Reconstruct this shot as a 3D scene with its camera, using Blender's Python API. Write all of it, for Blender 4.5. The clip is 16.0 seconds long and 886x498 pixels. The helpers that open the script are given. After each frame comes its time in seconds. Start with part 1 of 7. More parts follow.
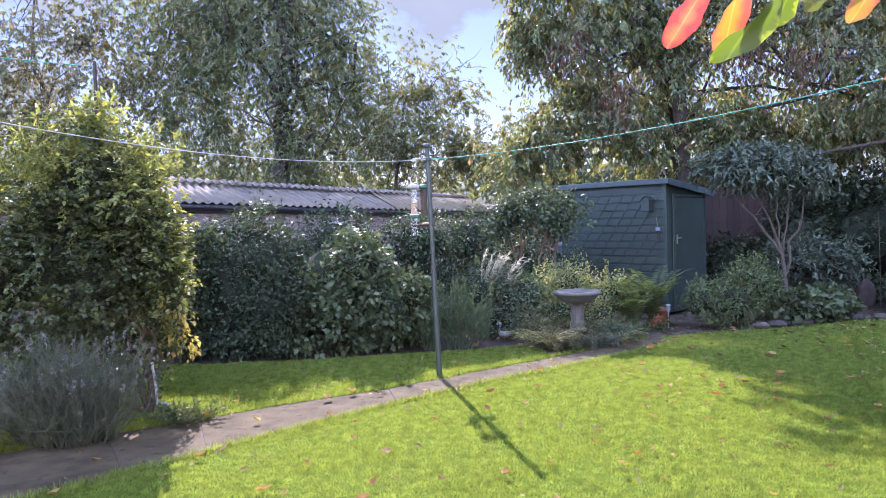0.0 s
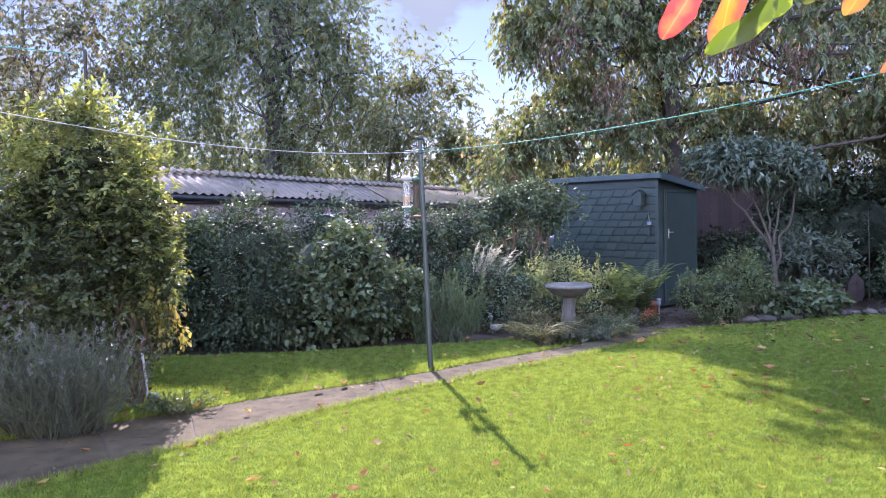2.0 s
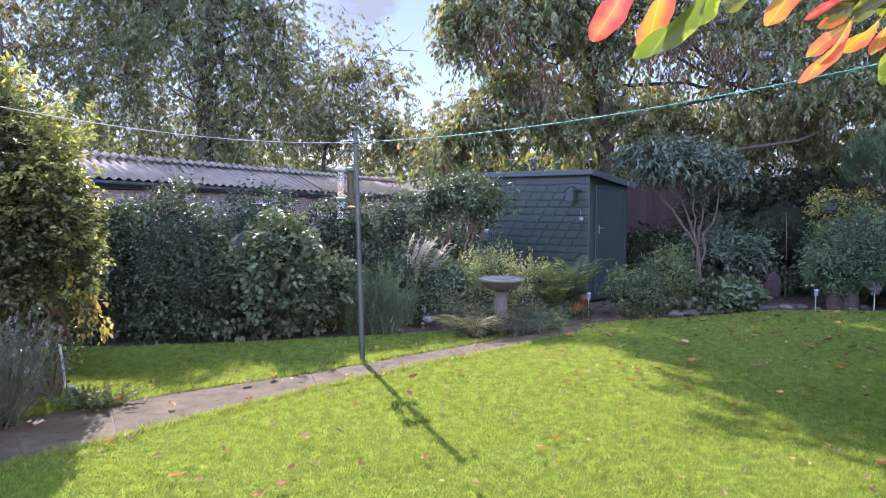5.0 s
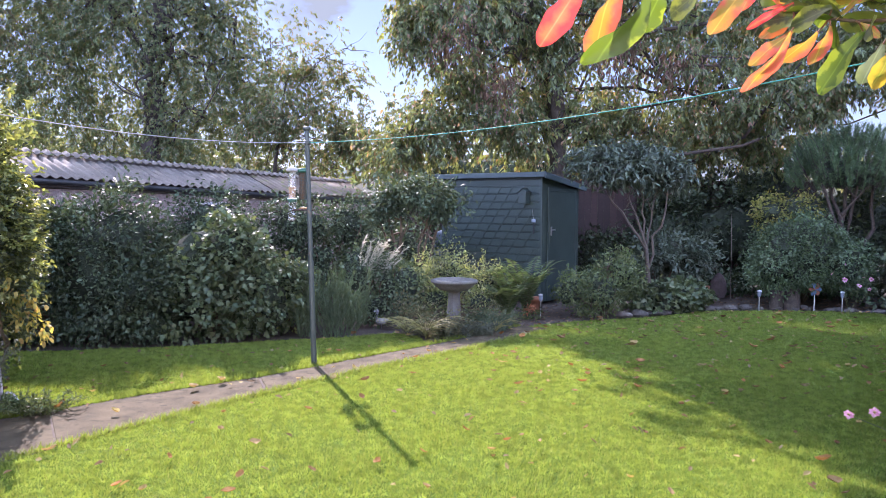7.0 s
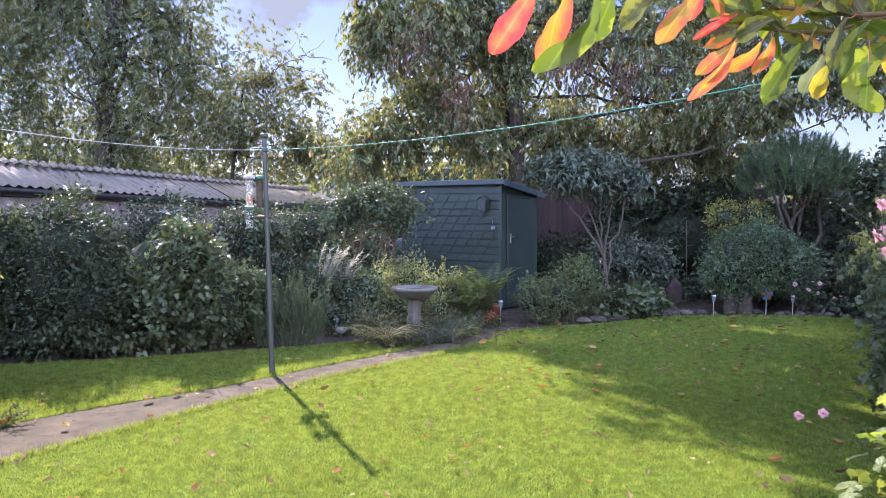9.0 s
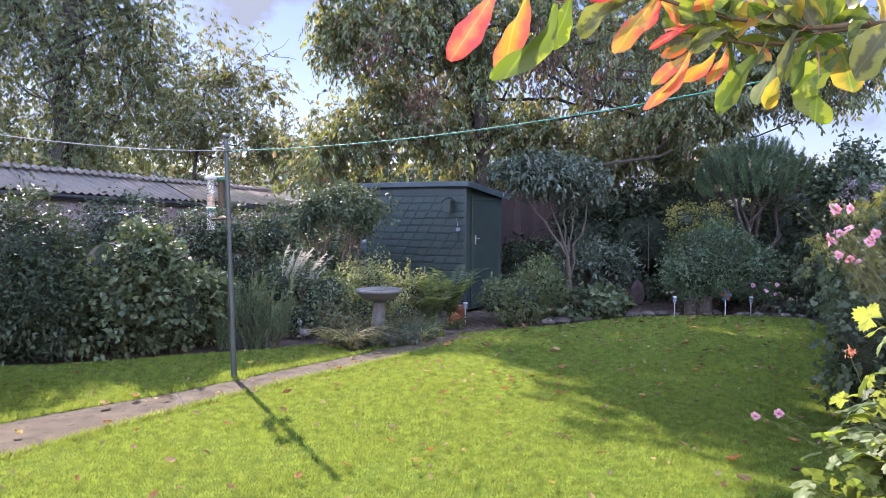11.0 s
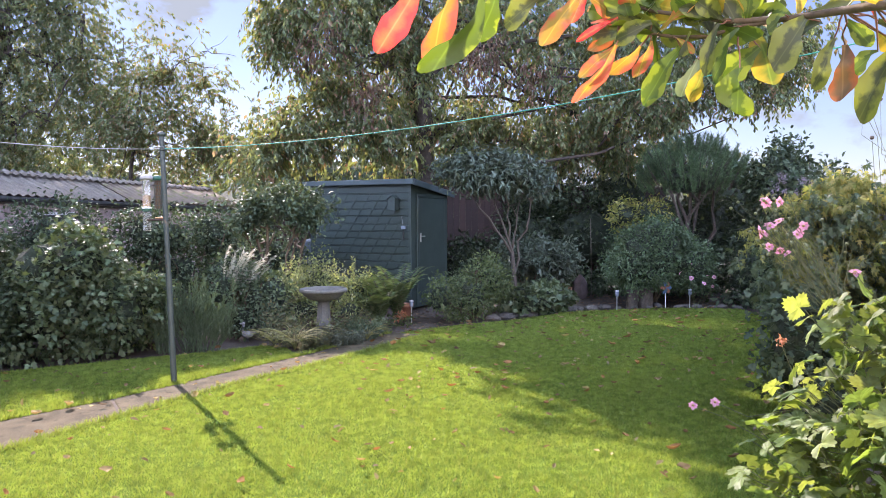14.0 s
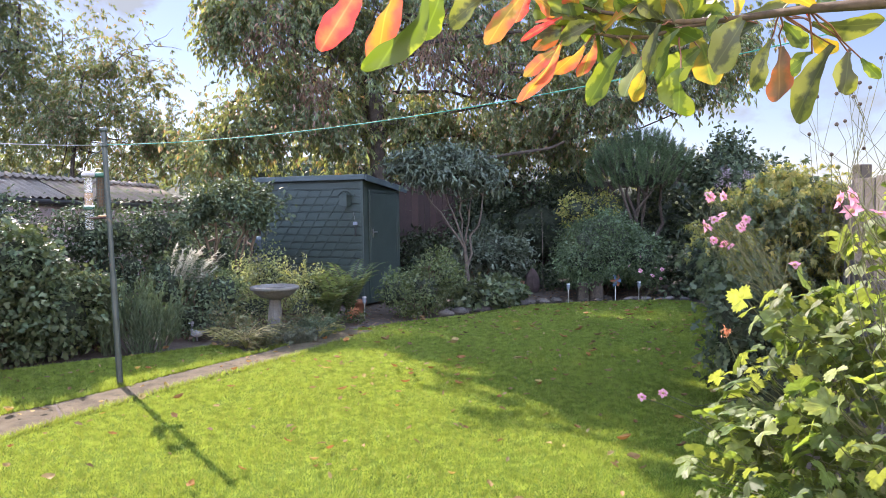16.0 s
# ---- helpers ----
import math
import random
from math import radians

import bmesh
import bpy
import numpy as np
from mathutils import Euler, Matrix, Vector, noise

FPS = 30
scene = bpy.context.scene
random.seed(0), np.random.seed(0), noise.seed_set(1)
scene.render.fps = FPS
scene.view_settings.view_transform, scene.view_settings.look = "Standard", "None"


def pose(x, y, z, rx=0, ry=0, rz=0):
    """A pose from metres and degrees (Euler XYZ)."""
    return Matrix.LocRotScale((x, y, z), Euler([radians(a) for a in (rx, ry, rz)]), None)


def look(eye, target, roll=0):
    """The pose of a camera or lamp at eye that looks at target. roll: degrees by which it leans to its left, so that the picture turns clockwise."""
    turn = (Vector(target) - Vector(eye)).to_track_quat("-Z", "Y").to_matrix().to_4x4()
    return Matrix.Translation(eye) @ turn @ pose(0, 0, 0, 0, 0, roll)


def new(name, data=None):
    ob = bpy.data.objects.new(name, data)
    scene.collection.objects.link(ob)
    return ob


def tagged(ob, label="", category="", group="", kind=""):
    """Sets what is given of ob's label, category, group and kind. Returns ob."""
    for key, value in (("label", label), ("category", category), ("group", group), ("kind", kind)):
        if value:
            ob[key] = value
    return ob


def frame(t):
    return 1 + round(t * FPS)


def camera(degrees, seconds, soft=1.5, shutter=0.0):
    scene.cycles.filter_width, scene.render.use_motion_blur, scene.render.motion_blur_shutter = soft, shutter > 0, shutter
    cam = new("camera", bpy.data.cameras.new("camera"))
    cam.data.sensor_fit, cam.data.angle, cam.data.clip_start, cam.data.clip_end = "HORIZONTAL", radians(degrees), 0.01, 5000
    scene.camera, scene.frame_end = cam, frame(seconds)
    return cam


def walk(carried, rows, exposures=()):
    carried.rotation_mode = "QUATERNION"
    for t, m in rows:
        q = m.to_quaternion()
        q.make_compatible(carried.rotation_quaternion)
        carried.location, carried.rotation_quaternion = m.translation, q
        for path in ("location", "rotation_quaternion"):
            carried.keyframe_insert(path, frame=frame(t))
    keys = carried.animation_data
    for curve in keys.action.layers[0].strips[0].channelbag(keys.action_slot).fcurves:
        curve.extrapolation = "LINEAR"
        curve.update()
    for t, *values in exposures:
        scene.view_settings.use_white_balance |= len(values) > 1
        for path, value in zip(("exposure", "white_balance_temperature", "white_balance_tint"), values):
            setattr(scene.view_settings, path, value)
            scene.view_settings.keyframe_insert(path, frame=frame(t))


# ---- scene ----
cam = camera(62.5, 16.0, 0.6)
PATH = [
    (0, pose(-0.038, -0.045, 1.470, 87.78, 1.59, -0.00)),
    (0.5, pose(-0.040, -0.045, 1.476, 87.71, 1.57, -0.13)),
    (1, pose(-0.041, -0.044, 1.476, 87.67, 1.47, -0.25)),
    (1.5, pose(-0.039, -0.042, 1.470, 87.49, 1.30, -0.36)),
    (2, pose(-0.040, -0.040, 1.466, 87.21, 1.14, -0.62)),
    (2.5, pose(-0.038, -0.038, 1.463, 87.01, 0.99, -1.15)),
    (3, pose(-0.035, -0.036, 1.463, 86.89, 0.75, -1.82)),
    (3.5, pose(-0.035, -0.035, 1.470, 86.73, 0.49, -2.70)),
    (4, pose(-0.036, -0.033, 1.474, 86.60, 0.19, -3.70)),
    (6.5, pose(-0.014, -0.013, 1.475, 86.52, -0.25, -8.36)),
    (7, pose(-0.016, -0.011, 1.480, 86.60, -0.39, -9.24)),
    (7.5, pose(-0.014, -0.009, 1.478, 86.76, -0.35, -10.09)),
    (8, pose(-0.008, -0.008, 1.475, 86.91, -0.28, -10.85)),
    (8.5, pose(-0.007, -0.008, 1.477, 87.10, -0.24, -11.63)),
    (11, pose(0.007, -0.003, 1.489, 87.29, -0.39, -15.03)),
    (11.5, pose(0.005, 0.004, 1.487, 87.34, -0.50, -15.87)),
    (12, pose(0.009, 0.005, 1.489, 87.42, -0.50, -16.56)),
    (12.5, pose(0.017, 0.006, 1.486, 87.51, -0.35, -17.24)),
    (13, pose(0.025, 0.005, 1.487, 87.42, -0.21, -17.89)),
    (13.5, pose(0.031, 0.006, 1.487, 87.29, 0.04, -18.56)),
    (14, pose(0.034, 0.007, 1.485, 87.14, 0.24, -19.23)),
    (14.5, pose(0.037, 0.007, 1.485, 86.98, 0.43, -20.04)),
    (15, pose(0.041, 0.008, 1.486, 86.88, 0.50, -20.94)),
    (15.5, pose(0.043, 0.011, 1.486, 86.82, 0.56, -21.93)),
    (16, pose(0.045, 0.012, 1.492, 86.71, 0.66, -22.92)),
]
walk(cam, PATH, [(0.0, 1.92, 5600, 41), (8.0, 1.88, 5750, 40), (12.0, 1.84, 5900, 38), (16.0, 1.94, 6200, 33)])

# ---- world, sun, exposure ----
SUN_EL, SUN_AZ = radians(37.1), radians(-13.1)      # elevation; azimuth clockwise from +y
TO_SUN = Vector((math.sin(SUN_AZ) * math.cos(SUN_EL), math.cos(SUN_AZ) * math.cos(SUN_EL), math.sin(SUN_EL)))


def make_world():
    w = bpy.data.worlds.new("sky")
    scene.world = w
    w.use_nodes = True
    nt = w.node_tree
    nt.nodes.clear()
    N, K = nt.nodes.new, nt.links.new
    sky = N("ShaderNodeTexSky")
    sky.sky_type = "NISHITA"
    sky.sun_disc = False
    sky.sun_elevation, sky.sun_rotation = SUN_EL, SUN_AZ
    sky.dust_density, sky.ozone_density = 0.15, 3.0
    geo = N("ShaderNodeTexCoord")
    mp = N("ShaderNodeMapping")
    mp.inputs["Scale"].default_value = (1.0, 1.0, 1.9)
    mp.inputs["Location"].default_value = (0.35, 0.1, 0.25)
    K(geo.outputs["Generated"], mp.inputs["Vector"])
    big = N("ShaderNodeTexNoise")
    big.inputs["Scale"].default_value = 5.5
    big.inputs["Detail"].default_value = 9
    big.inputs["Roughness"].default_value = 0.55
    K(mp.outputs[0], big.inputs["Vector"])
    # the one large cumulus that stands between the trees, the white bank to its west and the clearer sky to its east
    cover = big.outputs["Fac"]
    for way, wide, more in (((-0.027, 0.964, 0.264), 0.085, 0.16), ((-0.502, 0.817, 0.283), 0.22, 0.10), ((0.70, 0.68, 0.16), 0.38, -0.05)):
        far = N("ShaderNodeVectorMath")
        far.operation = "DISTANCE"
        far.inputs[1].default_value = way
        K(geo.outputs["Generated"], far.inputs[0])
        near = N("ShaderNodeMapRange")
        near.interpolation_type = "SMOOTHSTEP"
        near.inputs["From Min"].default_value, near.inputs["From Max"].default_value = wide * 0.3, wide
        near.inputs["To Min"].default_value, near.inputs["To Max"].default_value = more, 0.0
        K(far.outputs["Value"], near.inputs[0])
        total = N("ShaderNodeMath")
        K(cover, total.inputs[0])
        K(near.outputs[0], total.inputs[1])
        cover = total.outputs[0]
    ramp = N("ShaderNodeValToRGB")
    ramp.color_ramp.elements[0].position, ramp.color_ramp.elements[1].position = 0.515, 0.61
    K(cover, ramp.inputs[0])
    # thick parts of a cloud are a little whiter than its thin rim
    tone = N("ShaderNodeValToRGB")
    tone.color_ramp.elements[0].position, tone.color_ramp.elements[1].position = 0.60, 0.80
    tone.color_ramp.elements[0].color = (3.8, 4.5, 4.3, 1)
    tone.color_ramp.elements[1].color = (4.1, 4.75, 4.4, 1)
    K(cover, tone.inputs[0])
    # clouds towards the sun are dimmed; unseen ones opposite are boosted, bluish, to fill shade
    ax = N("ShaderNodeSeparateXYZ")
    K(geo.outputs["Generated"], ax.inputs[0])
    lit = N("ShaderNodeMapRange")
    lit.inputs["From Min"].default_value, lit.inputs["From Max"].default_value = -0.9, 0.45
    K(ax.outputs["Y"], lit.inputs[0])
    flank = N("ShaderNodeMix")
    flank.data_type = "RGBA"
    flank.inputs[6].default_value, flank.inputs[7].default_value = (5.2, 6.1, 8.2, 1), (0.175, 0.178, 0.186, 1)
    K(lit.outputs[0], flank.inputs[0])
    side = N("ShaderNodeMix")
    side.data_type, side.blend_type = "RGBA", "MULTIPLY"
    side.inputs[0].default_value = 1.0
    K(flank.outputs[2], side.inputs[6])
    K(tone.outputs[0], side.inputs[7])
    blue = N("ShaderNodeHueSaturation")
    blue.inputs["Saturation"].default_value, blue.inputs["Value"].default_value = 0.90, 0.190
    K(sky.outputs[0], blue.inputs["Color"])
    mix = N("ShaderNodeMix")
    mix.data_type = "RGBA"
    K(ramp.outputs[0], mix.inputs[0])
    K(blue.outputs[0], mix.inputs[6])
    K(side.outputs[2], mix.inputs[7])
    bg = N("ShaderNodeBackground")
    bg.inputs["Strength"].default_value = 0.215
    K(mix.outputs[2], bg.inputs["Color"])
    out = N("ShaderNodeOutputWorld")
    K(bg.outputs[0], out.inputs[0])


make_world()
sun = new("sun", bpy.data.lights.new("sun", "SUN"))
sun.data.energy, sun.data.angle, sun.data.color = 4.7, radians(0.53), (1.0, 0.925, 0.74)
sun.matrix_world = look(TO_SUN * 60, (0, 0, 0))


# ---- materials ----
def shader(name):
    m = bpy.data.materials.new(name)
    m.use_nodes = True
    nt = m.node_tree
    return m, nt, nt.nodes.new, nt.links.new, nt.nodes["Principled BSDF"]


def surface(name, dark, light, rough=0.7, scale=8.0, fine=90.0, bump=0.3, metal=0.0, spot=None, spot_at=0.62, spec=0.5, per_object=0.0, depth=0.01):
    """Two scales of variation between two colours, optional stains of a third, fine relief."""
    m, nt, N, K, p = shader(name)
    co = N("ShaderNodeTexCoord")
    a = N("ShaderNodeTexNoise")
    a.inputs["Scale"].default_value, a.inputs["Detail"].default_value = scale, 6
    K(co.outputs["Object"], a.inputs["Vector"])
    b = N("ShaderNodeTexNoise")
    b.inputs["Scale"].default_value, b.inputs["Detail"].default_value = fine, 4
    K(co.outputs["Object"], b.inputs["Vector"])
    add = N("ShaderNodeMath")
    add.operation = "MULTIPLY_ADD"
    add.inputs[1].default_value = 0.5
    K(b.outputs["Fac"], add.inputs[0])
    half = N("ShaderNodeMath")
    half.operation = "MULTIPLY"
    half.inputs[1].default_value = 0.5
    K(a.outputs["Fac"], half.inputs[0])
    K(half.outputs[0], add.inputs[2])
    source = add.outputs[0]
    if per_object:
        info = N("ShaderNodeObjectInfo")
        q = N("ShaderNodeMath")
        q.operation = "MULTIPLY_ADD"
        q.inputs[1].default_value = per_object
        K(info.outputs["Random"], q.inputs[0])
        K(source, q.inputs[2])
        r = N("ShaderNodeMath")
        r.operation = "SUBTRACT"
        r.inputs[1].default_value = per_object / 2
        K(q.outputs[0], r.inputs[0])
        source = r.outputs[0]
    ramp = N("ShaderNodeValToRGB")
    ramp.color_ramp.elements[0].position, ramp.color_ramp.elements[1].position = 0.34, 0.66
    ramp.color_ramp.elements[0].color, ramp.color_ramp.elements[1].color = (*dark, 1), (*light, 1)
    K(source, ramp.inputs[0])
    colour = ramp.outputs[0]
    if spot:
        s = N("ShaderNodeTexNoise")
        s.inputs["Scale"].default_value, s.inputs["Detail"].default_value = scale * 2.3, 8
        K(co.outputs["Object"], s.inputs["Vector"])
        sr = N("ShaderNodeValToRGB")
        sr.color_ramp.elements[0].position, sr.color_ramp.elements[1].position = spot_at - 0.05, spot_at + 0.05
        K(s.outputs["Fac"], sr.inputs[0])
        mx = N("ShaderNodeMix")
        mx.data_type = "RGBA"
        K(sr.outputs[0], mx.inputs[0])
        K(colour, mx.inputs[6])
        mx.inputs[7].default_value = (*spot, 1)
        colour = mx.outputs[2]
    K(colour, p.inputs["Base Color"])
    p.inputs["Roughness"].default_value, p.inputs["Metallic"].default_value = rough, metal
    p.inputs["Specular IOR Level"].default_value = spec
    if bump:
        bp = N("ShaderNodeBump")
        bp.inputs["Strength"].default_value, bp.inputs["Distance"].default_value = bump, depth
        K(source, bp.inputs["Height"])
        K(bp.outputs[0], p.inputs["Normal"])
    return m


def leafy(name, colours, rough=0.42, through_light=0.42, glow=(1.5, 1.45, 0.7), spec=0.4, per_object=False, lift=1.45, patch=(2.5, 0.75, 1.2)):
    """Leaves: a colour for each leaf, a shiny face, and light that comes through."""
    m, nt, N, K, p = shader(name)
    if per_object:
        rnd = N("ShaderNodeObjectInfo").outputs["Random"]
    else:
        rnd = N("ShaderNodeNewGeometry").outputs["Random Per Island"]
    ramp = N("ShaderNodeValToRGB")
    e = ramp.color_ramp.elements
    while len(e) < len(colours):
        e.new(0.5)
    for i, c in enumerate(colours):
        e[i].position = i / max(1, len(colours) - 1)
        e[i].color = (*[min(0.75, (v * 0.70 + sum(c) / 3 * 0.30) * lift) for v in c], 1)
    K(rnd, ramp.inputs[0])
    co = N("ShaderNodeTexCoord")
    n = N("ShaderNodeTexNoise")
    n.inputs["Scale"].default_value, n.inputs["Detail"].default_value = patch[0], 4
    K(co.outputs["Object"], n.inputs["Vector"])
    vr = N("ShaderNodeMapRange")
    vr.inputs["From Min"].default_value, vr.inputs["From Max"].default_value = 0.3, 0.7
    vr.inputs["To Min"].default_value, vr.inputs["To Max"].default_value = patch[1:]
    K(n.outputs["Fac"], vr.inputs[0])
    hsv = N("ShaderNodeHueSaturation")
    K(vr.outputs[0], hsv.inputs["Value"])
    K(ramp.outputs[0], hsv.inputs["Color"])
    K(hsv.outputs[0], p.inputs["Base Color"])
    p.inputs["Roughness"].default_value = rough
    p.inputs["Specular IOR Level"].default_value = spec
    tint = N("ShaderNodeMix")
    tint.data_type, tint.blend_type = "RGBA", "MULTIPLY"
    tint.inputs[0].default_value = 1.0
    K(hsv.outputs[0], tint.inputs[6])
    tint.inputs[7].default_value = (*glow, 1)
    tr = N("ShaderNodeBsdfTranslucent")
    K(tint.outputs[2], tr.inputs["Color"])
    mix = N("ShaderNodeMixShader")
    mix.inputs[0].default_value = through_light
    K(p.outputs[0], mix.inputs[1])
    K(tr.outputs[0], mix.inputs[2])
    K(mix.outputs[0], nt.nodes["Material Output"].inputs["Surface"])
    return m


M_LAWN = surface("turf", (0.04, 0.07, 0.008), (0.08, 0.125, 0.014), 0.9, 1.3, 60, 0.6, spot=(0.05, 0.062, 0.014), spot_at=0.66, spec=0.04)
M_GRASS = leafy("grass_blades", [(0.105, 0.175, 0.004), (0.14, 0.22, 0.006), (0.17, 0.25, 0.008), (0.19, 0.265, 0.01), (0.15, 0.23, 0.008), (0.235, 0.245, 0.05)], 0.7, 0.5, (1.45, 1.4, 0.6), spec=0.15, lift=1.15, patch=(13.0, 0.64, 1.32))
M_SOIL = surface("soil", (0.028, 0.02, 0.014), (0.085, 0.062, 0.045), 0.95, 6, 70, 0.9)
M_CONCRETE = surface("old_concrete", (0.034, 0.027, 0.016), (0.118, 0.094, 0.056), 0.95, 5, 230, 1.0, spot=(0.050, 0.041, 0.024), spot_at=0.62, per_object=0.10, spec=0.2)
M_SHEDGREEN = surface("dark_green_paint", (0.021, 0.034, 0.029), (0.034, 0.050, 0.043), 0.5, 5, 60, 0.15, per_object=0.1)
M_SHEDTRIM = surface("grey_green_paint", (0.032, 0.047, 0.048), (0.05, 0.07, 0.072), 0.55, 5, 70, 0.15)
M_FELT = surface("roofing_felt", (0.05, 0.06, 0.065), (0.11, 0.12, 0.125), 0.9, 6, 120, 0.5)
M_ASBESTOS = surface("corrugated_cement", (0.088, 0.074, 0.060), (0.185, 0.155, 0.126), 0.9, 3, 50, 0.4, spot=(0.13, 0.11, 0.085), spot_at=0.60)
M_MOSSY = surface("mossy_corrugated_cement", (0.10, 0.078, 0.058), (0.20, 0.15, 0.108), 0.92, 3, 50, 0.5, spot=(0.12, 0.11, 0.045), spot_at=0.57)
M_PEBBLE = surface("pebbledash", (0.12, 0.085, 0.08), (0.32, 0.25, 0.235), 0.9, 12, 55, 1.0)
M_DARKWOOD = surface("dark_stained_wood", (0.022, 0.017, 0.016), (0.05, 0.038, 0.034), 0.75, 6, 80, 0.3)
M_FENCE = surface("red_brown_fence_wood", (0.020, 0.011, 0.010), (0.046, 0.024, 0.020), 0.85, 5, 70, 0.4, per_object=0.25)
M_GREYWOOD = surface("weathered_grey_wood", (0.06, 0.053, 0.046), (0.14, 0.125, 0.11), 0.9, 6, 90, 0.5, per_object=0.25)
M_POLE = surface("green_grey_pole_paint", (0.03, 0.04, 0.034), (0.05, 0.062, 0.053), 0.45, 7, 100, 0.15, spot=(0.10, 0.075, 0.05), spot_at=0.70)
M_STONE = surface("cast_stone", (0.075, 0.071, 0.062), (0.165, 0.155, 0.138), 0.9, 7, 110, 0.6, spot=(0.09, 0.09, 0.07), spot_at=0.62)
M_ROCK = surface("edging_rock", (0.045, 0.04, 0.036), (0.12, 0.105, 0.09), 0.92, 9, 60, 0.8, per_object=0.3)
M_TERRACOTTA = surface("terracotta", (0.19, 0.075, 0.045), (0.32, 0.14, 0.085), 0.85, 9, 90, 0.3)
M_BARK = surface("dark_bark", (0.03, 0.023, 0.018), (0.09, 0.07, 0.055), 0.95, 9, 60, 1.0, depth=0.03)
M_STEMBARK = surface("brown_grey_stem_bark", (0.045, 0.034, 0.027), (0.10, 0.078, 0.060), 0.9, 14, 70, 0.6)
M_PALEBARK = surface("pale_grey_bark", (0.07, 0.058, 0.047), (0.14, 0.118, 0.095), 0.9, 14, 70, 0.6)
M_TWIG = surface("brown_twig", (0.045, 0.03, 0.018), (0.12, 0.085, 0.05), 0.85, 14, 90, 0.3)
M_WHITE = surface("white_paint", (0.66, 0.66, 0.64), (0.80, 0.80, 0.78), 0.5, 10, 90, 0.1)
M_BLACK = surface("black_plastic", (0.012, 0.012, 0.013), (0.03, 0.03, 0.032), 0.4, 10, 90, 0.1)
M_STEEL = surface("dull_steel", (0.45, 0.45, 0.46), (0.62, 0.62, 0.63), 0.35, 20, 120, 0.1, metal=1.0)
M_ROPE = surface("green_plastic_line", (0.02, 0.20, 0.14), (0.05, 0.33, 0.24), 0.6, 20, 200, 0.2)
M_PALEROPE = surface("faded_line", (0.26, 0.25, 0.25), (0.44, 0.42, 0.41), 0.65, 20, 200, 0.2)
M_SEED = surface("bird_seed", (0.19, 0.09, 0.04), (0.42, 0.25, 0.12), 0.9, 60, 200, 0.8)
M_GREENPLASTIC = surface("dark_green_plastic", (0.012, 0.07, 0.045), (0.025, 0.11, 0.07), 0.35, 10, 60, 0.1)
M_BLUEPLASTIC = surface("blue_plastic", (0.05, 0.10, 0.18), (0.08, 0.15, 0.25), 0.4, 10, 60, 0.1)
M_FROST, _nt, _n, _k, _p = shader("cloudy_plastic")
_p.inputs["Base Color"].default_value = (0.55, 0.57, 0.55, 1)
_p.inputs["Roughness"].default_value, _p.inputs["IOR"].default_value = 0.25, 1.15
_p.inputs["Transmission Weight"].default_value = 0.8
M_BUTT = surface("grey_blue_plastic", (0.07, 0.085, 0.10), (0.11, 0.13, 0.15), 0.5, 10, 60, 0.1)
M_NUT = surface("peanuts", (0.07, 0.042, 0.026), (0.17, 0.105, 0.06), 0.9, 60, 200, 0.8)
M_GLASS, _nt, _n, _k, _p = shader("clear_plastic")
_p.inputs["Base Color"].default_value = (0.9, 0.92, 0.92, 1)
_p.inputs["Roughness"].default_value, _p.inputs["IOR"].default_value = 0.12, 1.15
_p.inputs["Transmission Weight"].default_value = 0.85

F_TREE = leafy("dark_tree_leaves", [(0.05, 0.07, 0.03), (0.06, 0.085, 0.034), (0.075, 0.10, 0.038), (0.12, 0.10, 0.045)], 0.35, 0.55, lift=1.9)
F_CHERRY = leafy("drooping_tree_leaves", [(0.035, 0.05, 0.022), (0.055, 0.078, 0.03), (0.09, 0.12, 0.036), (0.05, 0.07, 0.03), (0.11, 0.14, 0.04), (0.06, 0.085, 0.035), (0.20, 0.105, 0.06)], 0.33, 0.5, (1.7, 1.55, 0.7), lift=1.8)
F_AUTUMN = leafy("turning_leaves", [(0.06, 0.09, 0.03), (0.09, 0.12, 0.035), (0.08, 0.11, 0.035), (0.12, 0.12, 0.04), (0.18, 0.11, 0.06)], 0.45, 0.5)
F_BIRCH = leafy("light_tree_leaves", [(0.05, 0.065, 0.028), (0.075, 0.085, 0.035), (0.13, 0.085, 0.045)], 0.45, 0.42)
# body darkened for its shaded face; F_SHOOT holds young growth and sunlit rim
F_CLIMBER = leafy("climber_leaves", [(0.04, 0.062, 0.024), (0.055, 0.085, 0.028), (0.08, 0.115, 0.032), (0.12, 0.15, 0.038)], 0.42, 0.45, (1.8, 1.6, 0.6), lift=0.95)
F_SHOOT = leafy("sunlit_young_climber_leaves", [(0.10, 0.14, 0.035), (0.14, 0.17, 0.04), (0.18, 0.19, 0.05)], 0.42, 0.55, (1.6, 1.5, 0.6), lift=1.4)
F_YELLOW = leafy("yellowing_leaves", [(0.34, 0.28, 0.02), (0.45, 0.34, 0.0), (0.26, 0.27, 0.03), (0.36, 0.22, 0.03), (0.16, 0.19, 0.03)], 0.5, 0.5, (1.4, 1.3, 0.6), lift=1.0)
F_HEDGE = leafy("glossy_dark_leaves", [(0.020, 0.038, 0.018), (0.030, 0.052, 0.023), (0.045, 0.07, 0.032), (0.06, 0.085, 0.038)], 0.52, 0.24, spec=0.22, lift=1.5)
F_BROAD = leafy("mid_green_lobed_leaves", [(0.038, 0.066, 0.027), (0.055, 0.09, 0.034), (0.08, 0.115, 0.045), (0.10, 0.125, 0.05)], 0.48, 0.3, spec=0.3, lift=1.3)
